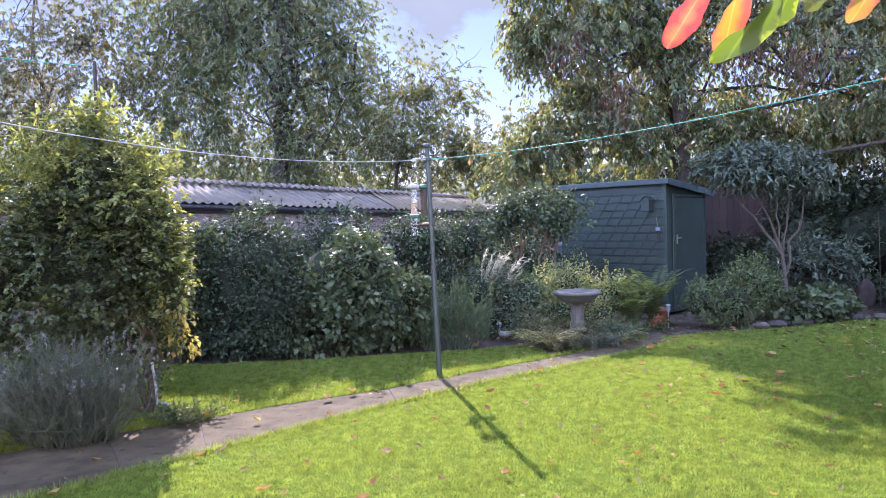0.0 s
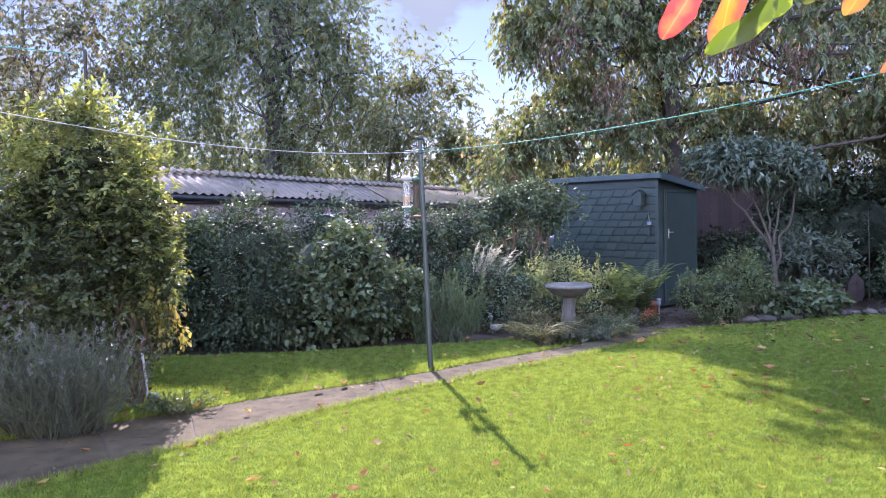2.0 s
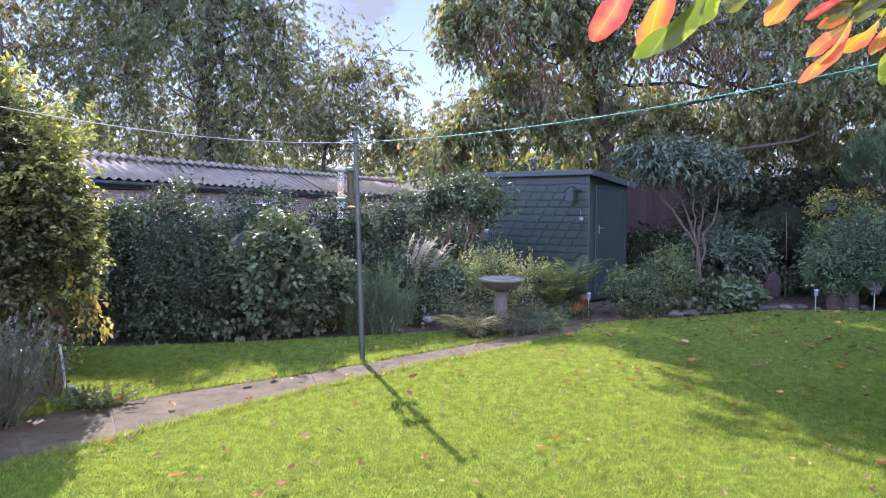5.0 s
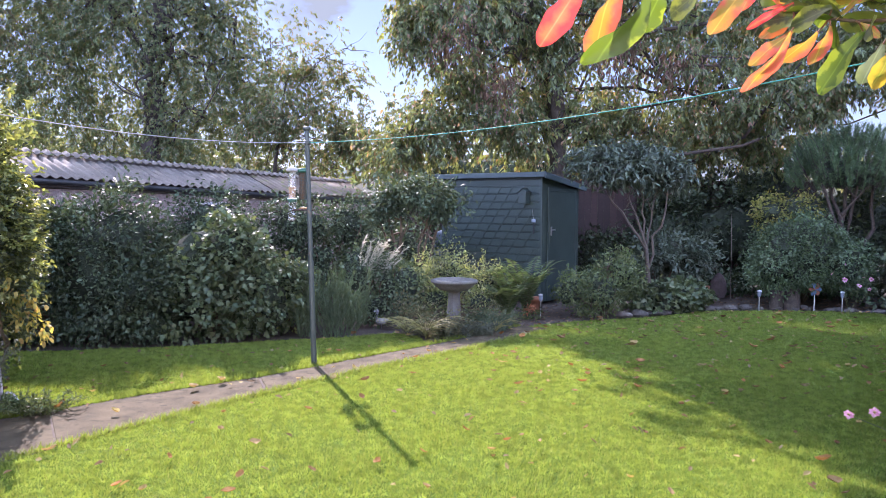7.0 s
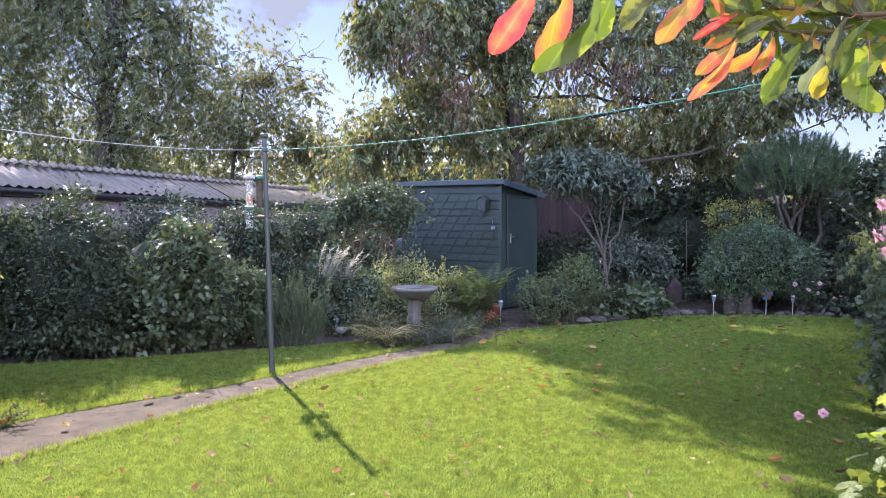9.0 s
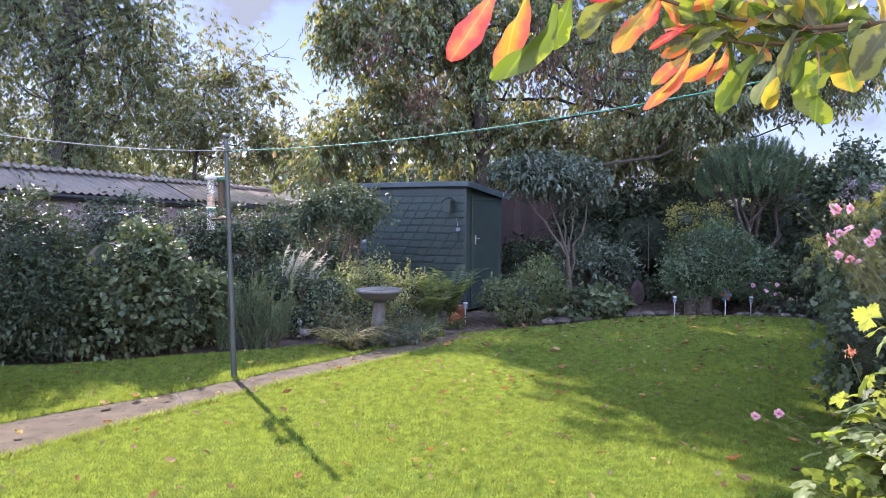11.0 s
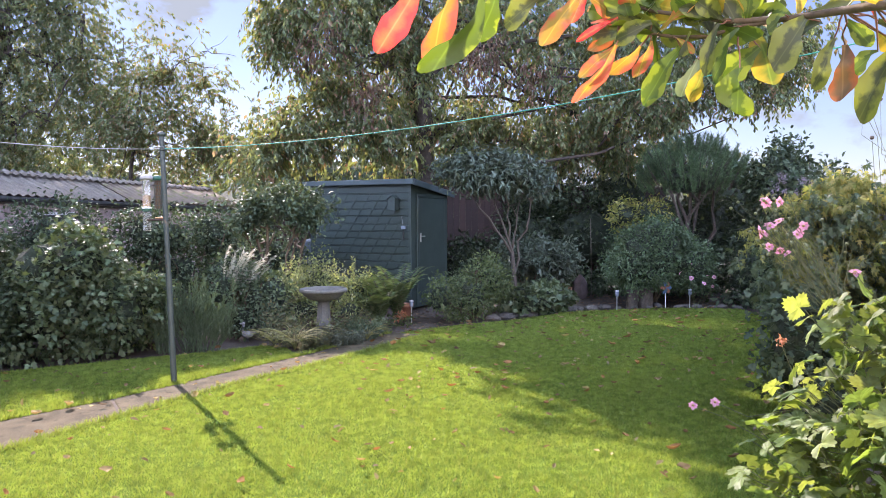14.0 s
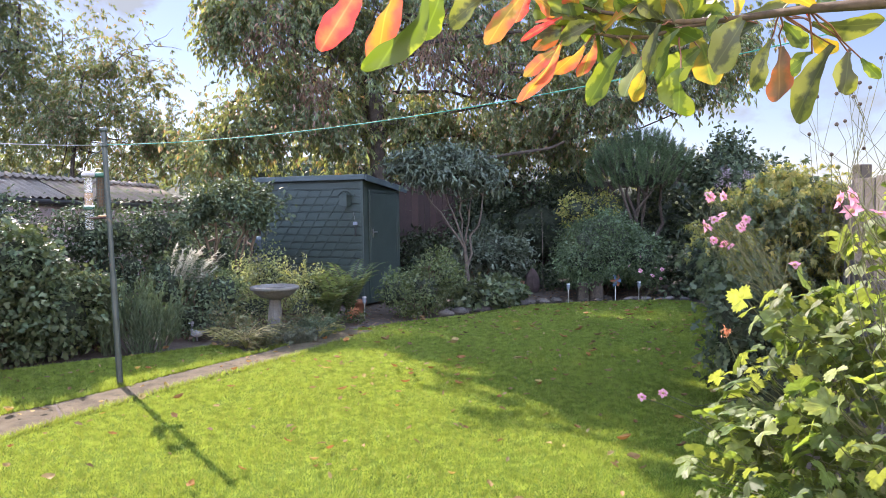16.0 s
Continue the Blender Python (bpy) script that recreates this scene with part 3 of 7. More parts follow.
def make_grass():
    gen = np.random.default_rng(11)
    n = 1800000
    px, py = gen.uniform(-4.6, 8.0, n), gen.uniform(1.6, 9.8, n)
    keep = gen.random(n) < np.clip(1.25 - (np.hypot(px, py) - 3) * 0.09, 0.35, 1)
    keep &= (px > -0.72 * py - 0.1) & (px < 1.30 * py + 0.1)
    keep &= inside(px, py, LAWN_EDGE)
    ring = [(x - 0.03, y + 0.045) for x, y in PATH_FAR] + [(x - 0.01, y + 0.01) for x, y in PATH_NEAR[::-1]]
    keep &= ~inside(px, py, ring)
    px, py = px[keep], py[keep]
    patch = (np.sin(px * 5.1 + 1.3 * np.sin(py * 3.7)) + np.sin(py * 6.3 + 1.7 * np.sin(px * 4.1 + 1)) + np.sin(px * 13 + 2 * np.sin(py * 11))) / 2.4
    tuft = np.sin(px * 31 + 2.3 * np.sin(py * 27)) * np.sin(py * 35 + 1.9 * np.sin(px * 24))
    h = 0.024 * gen.uniform(0.5, 1.6, len(px)) * (1 + 0.2 * patch + 0.28 * tuft)
    P = np.stack([px, py, np.full(len(px), -0.003)], 1)
    D = unit(np.stack([gen.normal(0, 0.7, len(px)), gen.normal(0, 0.7, len(px)), np.ones(len(px))], 1))
    Nn = unit(np.stack([gen.normal(0, 1, len(px)), gen.normal(0, 1, len(px)), np.full(len(px), 0.2)], 1))
    ob = put("grass", leaves("grass", NEEDLE, P, D, Nn, h, 0.0023 + 0.0005 * np.hypot(px, py), M_GRASS))
    tagged(ob, "short green grass blades covering the lawn", "grass", kind="stuff")
    # longer tufts along the path's edges and round the pole
    T = []
    far = [(x - 0.035, y + 0.05) for x, y in PATH_FAR]
    for a, b in list(zip(far, far[1:])) + list(zip(PATH_NEAR, PATH_NEAR[1:])):
        m = int(math.hypot(b[0] - a[0], b[1] - a[1]) * 700)
        s = gen.random((m, 1))
        T.append(np.asarray(a) + (np.asarray(b) - np.asarray(a)) * s + gen.normal(0, 0.018, (m, 2)))
    T.append(np.array([-0.11, 6.72]) + gen.normal(0, 0.05, (220, 2)))
    T = np.concatenate(T)
    P = np.column_stack([T, np.full(len(T), -0.003)])
    D = unit(np.column_stack([gen.normal(0, 0.5, (len(T), 2)), np.ones(len(T))]))
    ob = put("grass_edge", leaves("grass_edge", NEEDLE, P, D, unit(gen.normal(0, 1, P.shape)), gen.uniform(0.03, 0.075, len(T)), 0.007, M_GRASS))
    tagged(ob, "longer tufts of grass along the path edges", "grass", kind="stuff")


make_grass()


def lerp_line(line, s):
    """A point at part s of a line, by its own steps."""
    k = min(int(s * (len(line) - 1)), len(line) - 2)
    f = s * (len(line) - 1) - k
    return [line[k][i] + (line[k + 1][i] - line[k][i]) * f for i in (0, 1)]


# unseen wall added behind the camera; closes the garden and bounces fill light back
bounce_wall = put("fill_wall", mesh_of("fill_wall", box((22, 0.3, 6.4), Matrix.Translation((0.5, -3.3, 3.18)), 0.01), M_RENDER))
tagged(bounce_wall, "plain cream rendered reflector wall added out of view behind the lawn", "wall", kind="structure")

path = thing("path", (0, 6.3, 0), "narrow old concrete slab path across the lawn, weathered and cracked", "path", kind="structure")


def make_path():
    bed = bmesh.new()
    ring = [(x - 0.035, y + 0.055) for x, y in PATH_FAR] + [(x + 0.012, y - 0.02) for x, y in PATH_NEAR[::-1]]
    bed.faces.new([bed.verts.new((x, y, 0.003)) for x, y in ring])
    bmesh.ops.recalc_face_normals(bed, faces=bed.faces)
    part("bedding", bed, M_SOIL, path, "dark soil in the joints between slabs")
    gen = np.random.default_rng(5)
    cuts = [0, 0.17, 0.285, 0.36, 0.55, 0.73, 0.86, 1.0]
    for a, b in zip(cuts, cuts[1:]):
        a, b = a + 0.0005, b - 0.0005
        bm = bmesh.new()
        steps = 6
        tilt = gen.normal(0, 0.003)
        top, low = [], []
        far = [lerp_line(PATH_FAR, a + (b - a) * k / steps) for k in range(steps + 1)]
        near = [lerp_line(PATH_NEAR, a + (b - a) * k / steps) for k in range(steps + 1)]
        for x, y in far + near[::-1]:
            x, y = x + gen.normal(0, 0.006), y + gen.normal(0, 0.006)
            top.append(bm.verts.new((x, y, 0.008 + tilt + gen.normal(0, 0.001))))
            low.append(bm.verts.new((x, y, -0.04)))
        bm.faces.new(top)
        for k in range(len(top)):
            bm.faces.new((low[k], low[(k + 1) % len(low)], top[(k + 1) % len(top)], top[k]))
        bmesh.ops.bevel(bm, geom=[e for e in bm.edges if e.verts[0].co.z > 0 and e.verts[1].co.z > 0], offset=0.006, segments=1, affect="EDGES")
        bmesh.ops.recalc_face_normals(bm, faces=bm.faces)
        part("slab", bm, M_CONCRETE, path)


make_path()

M_PALEBLUE = surface("pale_blue_plastic", (0.16, 0.19, 0.24), (0.22, 0.25, 0.31), 0.5, 10, 60, 0.1)

# ---- shed ----
SHED = Vector((3.24, 10.62, 0))                     # the near corner
ALONG, BACK = Vector((-0.672, 0.741, 0)), Vector((0.741, 0.672, 0))   # along the clad wall; along the door wall
WIDE, DEEP, HIGH, LOW = 1.93, 1.12, 1.95, 1.80


def frame_at(place, ex, ey, ez=Vector((0, 0, 1))):
    m = Matrix((ex, ey, ez)).transposed().to_4x4()
    return Matrix.Translation(place) @ m


def make_shed():
    shed = thing("shed", SHED, "dark green painted timber garden shed with lean-to roof", "shed")
    inward = BACK
    # clad wall, board over board
    bm = box((WIDE, 0.03, HIGH - 0.05), frame_at(SHED + ALONG * WIDE / 2 + inward * 0.035 + Vector((0, 0, (HIGH - 0.05) / 2 + 0.03)), ALONG, -inward), 0.002)
    wall = part("front_wall", bm, M_SHEDGREEN, shed)
    pitch = 0.116
    board = None
    for i in range(16):
        z = 0.05 + pitch * i
        if z + pitch > HIGH:
            break
        m = frame_at(SHED + ALONG * WIDE / 2 + Vector((0, 0, z + pitch / 2)), ALONG, -inward)
        if board is None:
            own = bmesh.new()
            w, h = WIDE / 2 - 0.035, pitch / 2
            prof = [(0.006, -h + 0.002), (0.022, -h + 0.004), (0.022, h - 0.022), (0.005, h - 0.015), (0.004, h)]
            v = [[own.verts.new((s * w, y, z2)) for y, z2 in prof] for s in (-1, 1)]
            for k in range(len(prof) - 1):
                own.faces.new((v[0][k], v[0][k + 1], v[1][k + 1], v[1][k]))
            own.faces.new(v[0])
            own.faces.new(v[1][::-1])
            bmesh.ops.recalc_face_normals(own, faces=own.faces)
            board = mesh_of("board", own, M_SHEDGREEN)
        ob = new("board", board)
        ob.parent = shed
        ob.matrix_local = Matrix.Translation(-SHED) @ m
    for s, wd in ((0.0, 0.05), (WIDE - 0.05, 0.05)):
        part("corner_post", box((wd, 0.05, HIGH - 0.02), frame_at(SHED + ALONG * (s + wd / 2) - inward * 0.004 + Vector((0, 0, HIGH / 2)), ALONG, -inward), 0.004), M_SHEDGREEN, shed)
    # door side: a wall with a sloping top, a flush door and frame
    own = bmesh.new()
    q = [SHED + BACK * 0.03, SHED + BACK * DEEP]
    tops = (HIGH - 0.03, LOW - 0.03)
    rows = []
    for off in (0.0, 0.03):
        rows.append([own.verts.new(q[0] + ALONG * (0.006 + off) + Vector((0, 0, 0.03))), own.verts.new(q[1] + ALONG * (0.006 + off) + Vector((0, 0, 0.03))),
                     own.verts.new(q[1] + ALONG * (0.006 + off) + Vector((0, 0, tops[1]))), own.verts.new(q[0] + ALONG * (0.006 + off) + Vector((0, 0, tops[0])))])
    own.faces.new(rows[0]), own.faces.new(rows[1][::-1])
    for k in range(4):
        own.faces.new((rows[0][k], rows[0][(k + 1) % 4], rows[1][(k + 1) % 4], rows[1][k]))
    bmesh.ops.recalc_face_normals(own, faces=own.faces)
    part("side_wall", own, M_SHEDGREEN, shed)
    door = part("door", box((0.80, 0.022, 1.62), frame_at(SHED + BACK * 0.57 - ALONG * 0.008 + Vector((0, 0, 0.90)), BACK, ALONG), 0.004), M_SHEDGREEN, shed)
    for u in (0.145, 0.995):
        part("door_jamb", box((0.045, 0.018, 1.70), frame_at(SHED + BACK * u - ALONG * 0.012 + Vector((0, 0, 0.90)), BACK, ALONG), 0.004), M_SHEDGREEN, shed)
    part("door_lintel", box((0.89, 0.02, 0.05), frame_at(SHED + BACK * 0.57 - ALONG * 0.014 + Vector((0, 0, 1.74)), BACK, ALONG), 0.004), M_SHEDGREEN, shed)
    bm = box((0.03, 0.012, 0.14), frame_at(SHED + BACK * 0.215 - ALONG * 0.026 + Vector((0, 0, 1.10)), BACK, ALONG), 0.003)
    box((0.11, 0.016, 0.018), frame_at(SHED + BACK * 0.255 - ALONG * 0.045 + Vector((0, 0, 1.12)), BACK, ALONG), 0.003, bm)
    put("door_handle", mesh_of("door_handle", bm, M_STEEL), door, "dull steel lever handle")
    # far and left walls close it
    part("back_wall", box((WIDE, 0.03, LOW - 0.06), frame_at(SHED + BACK * (DEEP - 0.02) + ALONG * WIDE / 2 + Vector((0, 0, LOW / 2)), ALONG, -inward), 0.002), M_SHEDGREEN, shed)
    part("end_wall", box((DEEP - 0.1, 0.03, LOW - 0.06), frame_at(SHED + ALONG * (WIDE - 0.02) + BACK * DEEP / 2 + Vector((0, 0, LOW / 2)), BACK, ALONG), 0.002), M_SHEDGREEN, shed)
    # roof deck, sloping down along the door wall, with fascias and a felt cover
    slope = math.atan2(HIGH - LOW, DEEP)
    ey = (BACK * math.cos(slope) - Vector((0, 0, math.sin(slope)))).normalized()
    ez = ALONG.cross(ey).normalized()
    if ez.z < 0:
        ez = -ez
    mid = SHED + ALONG * WIDE / 2 + BACK * DEEP / 2 + Vector((0, 0, (HIGH + LOW) / 2))
    part("roof", box((WIDE + 0.16, DEEP + 0.20, 0.022), frame_at(mid + ez * 0.012, ALONG, ey, ez), 0.004), M_SHEDTRIM, shed)
    part("roofing_felt", box((WIDE + 0.18, DEEP + 0.22, 0.008), frame_at(mid + ez * 0.030, ALONG, ey, ez), 0.002), M_FELT, shed, "grey mineral roofing felt")
    part("fascia", box((WIDE + 0.17, 0.018, 0.075), frame_at(SHED + ALONG * WIDE / 2 - BACK * 0.105 + Vector((0, 0, HIGH + 0.005)), ALONG, -inward), 0.003), M_SHEDTRIM, shed, "grey-green roof edge board")
    part("barge_board", box((DEEP + 0.19, 0.018, 0.08), frame_at(mid - ALONG * (WIDE / 2 + 0.09) - ez * 0.02, ey, -ALONG, ez), 0.003), M_SHEDTRIM, shed)
    # lattice of thin slats, some of the second set broken away
    gen = np.random.default_rng(3)
    lat = thing("trellis", SHED + ALONG * 0.9 - inward * 0.035 + Vector((0, 0, 1.2)), "dark green diamond trellis of thin slats on the shed wall", "trellis")
    x0, x1, z0, z1 = 0.14, 1.62, 0.50, 1.80
    for way, layer, count in ((1, 0.030, 16), (-1, 0.038, 12)):
        for i in range(count):
            # slats at about 50 degrees, cut to the panel
            c = (-2.05 + i * 0.30) if way > 0 else (-1.2 + i * 0.235)
            ptsl = []
            for k in range(60):
                s = x0 + (x1 - x0) * k / 59
                z = z0 + (s - x0 if way < 0 else x1 - s) * (1.05 if way < 0 else 1.4) + c
                if z0 <= z <= z1:
                    ptsl.append((s, z))
            if len(ptsl) < 8:
                continue
            if way < 0 and gen.random() < 0.88:
                continue
            if way < 0:
                k = gen.integers(0, len(ptsl) // 2)
                ptsl = ptsl[k: k + max(4, len(ptsl) // 3)]
            (sa, za), (sb, zb) = ptsl[0], ptsl[-1]
            pa, pb = SHED + ALONG * sa + Vector((0, 0, za)), SHED + ALONG * sb + Vector((0, 0, zb))
            d = (pb - pa).normalized()
            nrm = -inward
            put("slat", mesh_of("slat", box(((pb - pa).length, 0.007, 0.017), frame_at((pa + pb) / 2 - inward * layer, d, nrm, d.cross(nrm)), 0.002), M_SHEDGREEN), lat)
    # nest box
    nb = SHED + ALONG * 0.27 - inward * 0.10 + Vector((0, 0, 1.62))
    nest = thing("nest_box", nb, "small dark green wooden nest box on the shed wall", "nest box")
    part("body", box((0.13, 0.13, 0.20), frame_at(nb, ALONG, -inward), 0.004), M_SHEDGREEN, nest)
    for s in (1, -1):
        e = (ALONG * s * 0.8 - Vector((0, 0, 0.6))).normalized()
        part("roof_board", box((0.115, 0.17, 0.012), frame_at(nb + Vector((0, 0, 0.125)) + e * 0.045, e, -inward, e.cross(-inward)), 0.002), M_SHEDGREEN, nest)
    hole = bmesh.new()
    bmesh.ops.create_circle(hole, cap_ends=True, radius=0.016, segments=16, matrix=frame_at(nb - inward * 0.067 + Vector((0, 0, 0.04)), ALONG, Vector((0, 0, 1)), -inward))
    part("entrance_hole", hole, M_BLACK, nest)
    g = SHED + ALONG * 0.13 - inward * 0.05 + Vector((0, 0, 1.26))
    gauge = thing("wall_thermometer", g, "small pale thermometer with dangling probe on the shed wall", "thermometer")
    part("body", box((0.07, 0.03, 0.05), frame_at(g, ALONG, -inward), 0.006), M_PALEBLUE, gauge)
    part("probe", box((0.022, 0.02, 0.16), frame_at(g - Vector((0, 0, 0.12)), ALONG, -inward), 0.006), M_BLACK, gauge)
    put("wire", tubes("wire", [(wander(g + Vector((0, 0, 0.03)), g + Vector((-0.02, 0, 0.17)), 6, 0.08), 0.003, 0.003)], M_PALEROPE, 5), gauge)


make_shed()

# ---- garage with corrugated roof ----
E1, E2 = Vector((-3.11, 8.87, 1.78)), Vector((0.93, 13.5, 1.60))
GDIR = (E2 - E1).normalized()
GFLAT = Vector((GDIR.x, GDIR.y, 0)).normalized()
GIN = Vector((-GFLAT.y, GFLAT.x, 0))                 # away from the garden
G0 = E1 - GDIR * 2.2
GLEN = (E2 - E1).length + 2.2


def corrugated(name, start, length, run, rise, material, pitch=0.125, amp=0.016, per=6, thick=0.008, lap=0.0):
    k = int(length / pitch * per)
    s = np.linspace(0, length, k + 1)
    w = amp * np.cos(2 * np.pi * s / pitch)
    gd, gi = np.array(GDIR), np.array(GIN)
    st = np.array(start)
    V = []
    for u in (0.0, 0.5, 1.0):
        for dz in (0, -thick):
            V.append(st + gd * s[:, None] + gi * run * u + np.array([0, 0, 1]) * (rise * u + w + dz + lap)[:, None])
    n = k + 1
    V = np.concatenate(V)
    F = []
    i = np.arange(k)
    for a, b in ((0, 2), (2, 4), (3, 1), (5, 3), (1, 0), (4, 5)):
        F.append(np.stack([a * n + i, a * n + i + 1, b * n + i + 1, b * n + i], 1))
    return soup(name, V, np.concatenate(F), material, True)


def make_garage():
    g = thing("garage", (G0.x, G0.y, 0), "long low garage with pebbledashed wall and corrugated cement roof", "garage")
    split = GLEN * 0.70
    put("roof_sheet", corrugated("roof_sheet", G0, split, 0.72, 0.31, M_ASBESTOS), g, "grey weathered corrugated cement roof")
    put("roof_sheet", corrugated("roof_sheet", G0 + GDIR * (split - 0.1), GLEN - split + 0.1, 0.72, 0.31, M_MOSSY, lap=0.012), g, "mossy orange-brown corrugated cement roof")
    put("rear_roof_sheet", corrugated("rear_roof_sheet", G0 + GIN * 0.72 + Vector((0, 0, 0.31)), GLEN, 3.2, -0.7, M_ASBESTOS), g)
    ridge = corrugated("ridge_cap", G0 + GIN * 0.60 + Vector((0, 0, 0.285)), GLEN, 0.13, 0.055, M_ASBESTOS, lap=0.02)
    put("ridge_cap", ridge, g)
    mid = G0 + GDIR * GLEN / 2
    part("fascia", box((GLEN, 0.025, 0.10), frame_at(mid + GIN * 0.07 - Vector((0, 0, 0.07)), GDIR, GIN), 0.003), M_DARKWOOD, g, "dark stained eaves board")
    a, b = G0 + GIN * 0.02 - Vector((0, 0, 0.055)), G0 + GDIR * GLEN + GIN * 0.02 - Vector((0, 0, 0.055))
    put("gutter", tubes("gutter", [(np.array([a, (a + b) / 2, b]), 0.035, 0.035)], M_BLACK, 8), g)
    zc = (mid.z - 0.1) / 2
    part("wall", box((GLEN, 0.12, mid.z - 0.06), frame_at(Vector((mid.x, mid.y, zc)) + GIN * 0.16, GFLAT, GIN), 0.003), M_PEBBLE, g, "pinkish pebbledash wall")
    part("end_wall", box((3.6, 0.12, 1.7), frame_at(Vector((E2.x, E2.y, 0.8)) - GFLAT * 0.1 + GIN * 2.0, GIN, GFLAT), 0.003), M_PEBBLE, g)
    for s, wd in ((4.6, 0.5),):
        p = G0 + GDIR * s
        win = part("window", box((wd, 0.04, 0.40), frame_at(Vector((p.x, p.y, p.z - 0.42)) + GIN * 0.085, GFLAT, GIN), 0.004), M_BLACK, g)
        fr = bmesh.new()
        for dz in (0.2, -0.2):
            box((wd + 0.04, 0.05, 0.035), frame_at(Vector((p.x, p.y, p.z - 0.42 + dz)) + GIN * 0.08, GFLAT, GIN), 0.003, fr)
        for dx in (-wd / 2, wd / 2):
            box((0.035, 0.05, 0.365), frame_at(Vector((p.x, p.y, p.z - 0.42)) + GFLAT * dx + GIN * 0.08, GFLAT, GIN), 0.003, fr)
        put("window_frame", mesh_of("window_frame", fr, M_PALEROPE), win, "dirty white painted frame")


make_garage()

# ---- clothes pole and lines ----
POLE = (-0.11, 6.74)
POLE_TOP = (-0.17, 6.86, 2.17)


def make_pole():
    p = thing("clothes_pole", (*POLE, 0), "dark grey-green metal washing line pole set in the lawn", "clothes pole")
    a, b = np.array((*POLE, -0.02)), np.array(POLE_TOP)
    put("lower_tube", tubes("lower_tube", [(np.linspace(a, a + (b - a) * 0.45, 4), 0.026, 0.026)], M_POLE, 14), p)
    put("upper_tube", tubes("upper_tube", [(np.linspace(a + (b - a) * 0.44, b, 4), 0.022, 0.021)], M_POLE, 14), p)
    bm = lathe([(0.004, 0.028), (0.026, 0.026), (0.036, 0.016), (0.037, 0.0), (0.028, -0.012), (0.02, -0.014)], POLE_TOP)
    bmesh.ops.recalc_face_normals(bm, faces=bm.faces)
    part("cap", bm, M_POLE, p, "flat round cap", True)
    bm = lathe([(0.022, -0.02), (0.033, -0.012), (0.033, 0.012), (0.022, 0.02)], (-0.165, 6.85, 2.05))
    part("line_collar", bm, M_POLE, p)
    top = Vector((-0.16, 6.84, 2.05))
    hook = [top, top + Vector((-0.05, 0.10, -0.05)), top + Vector((-0.13, 0.24, -0.08)), top + Vector((-0.155, 0.28, -0.115))]
    put("feeder_hook", tubes("feeder_hook", [(np.array(hook), 0.005, 0.004)], M_POLE, 6), p)


def line_to(end, dip, lift, n=40):
    a = np.array((-0.165, 6.85, 2.05))
    e = np.array(end)
    s = np.linspace(0, 1, n)[:, None]
    pts = a + (e - a) * s
    pts[:, 2] = a[2] - dip * s[:, 0] + lift * s[:, 0] ** 2
    return pts


def make_lines():
    one = line_to((-4.5, 2.0, 0), 0.62, 1.3)
    ob = put("washing_line", tubes("washing_line", [(one, 0.0034, 0.0034)], M_PALEROPE, 6))
    tagged(ob, "pale faded plastic washing line strung from the pole", "washing line")
    two = line_to((4.2, 1.5, 0), 0.27, 0.8)
    ob = thing("washing_line", two[0], "bright green plastic washing line strung from the pole", "washing line")
    put("cord", tubes("cord", [(two, 0.0036, 0.0036)], M_ROPE, 6), ob)
    for i in range(4, 26, 3):
        knot = bmesh.new()
        bmesh.ops.create_icosphere(knot, subdivisions=2, radius=0.006, matrix=Matrix.Translation(two[i]))
        part("knot", knot, M_PALEROPE, ob)
    post = thing("arch_post", (-2.74, 5.72, 0), "dark metal post standing inside the climbing shrub", "post")
    put("tube", tubes("tube", [(np.array([(-2.74, 5.72, 0), (-2.74, 5.72, 1.4), (-2.73, 5.72, 2.79)]), 0.013, 0.013)], M_DARKWOOD, 10), post)
    a, b = np.array((-2.73, 5.72, 2.75)), np.array((-4.6, 2.6, 2.76))
    s = np.linspace(0, 1, 24)[:, None]
    q = a + (b - a) * s
    q[:, 2] -= 0.10 * np.sin(np.pi * s[:, 0])
    ob = put("washing_line", tubes("washing_line", [(q, 0.004, 0.004)], M_ROPE, 6))
    tagged(ob, "dark green plastic washing line tied to the arch post", "washing line")


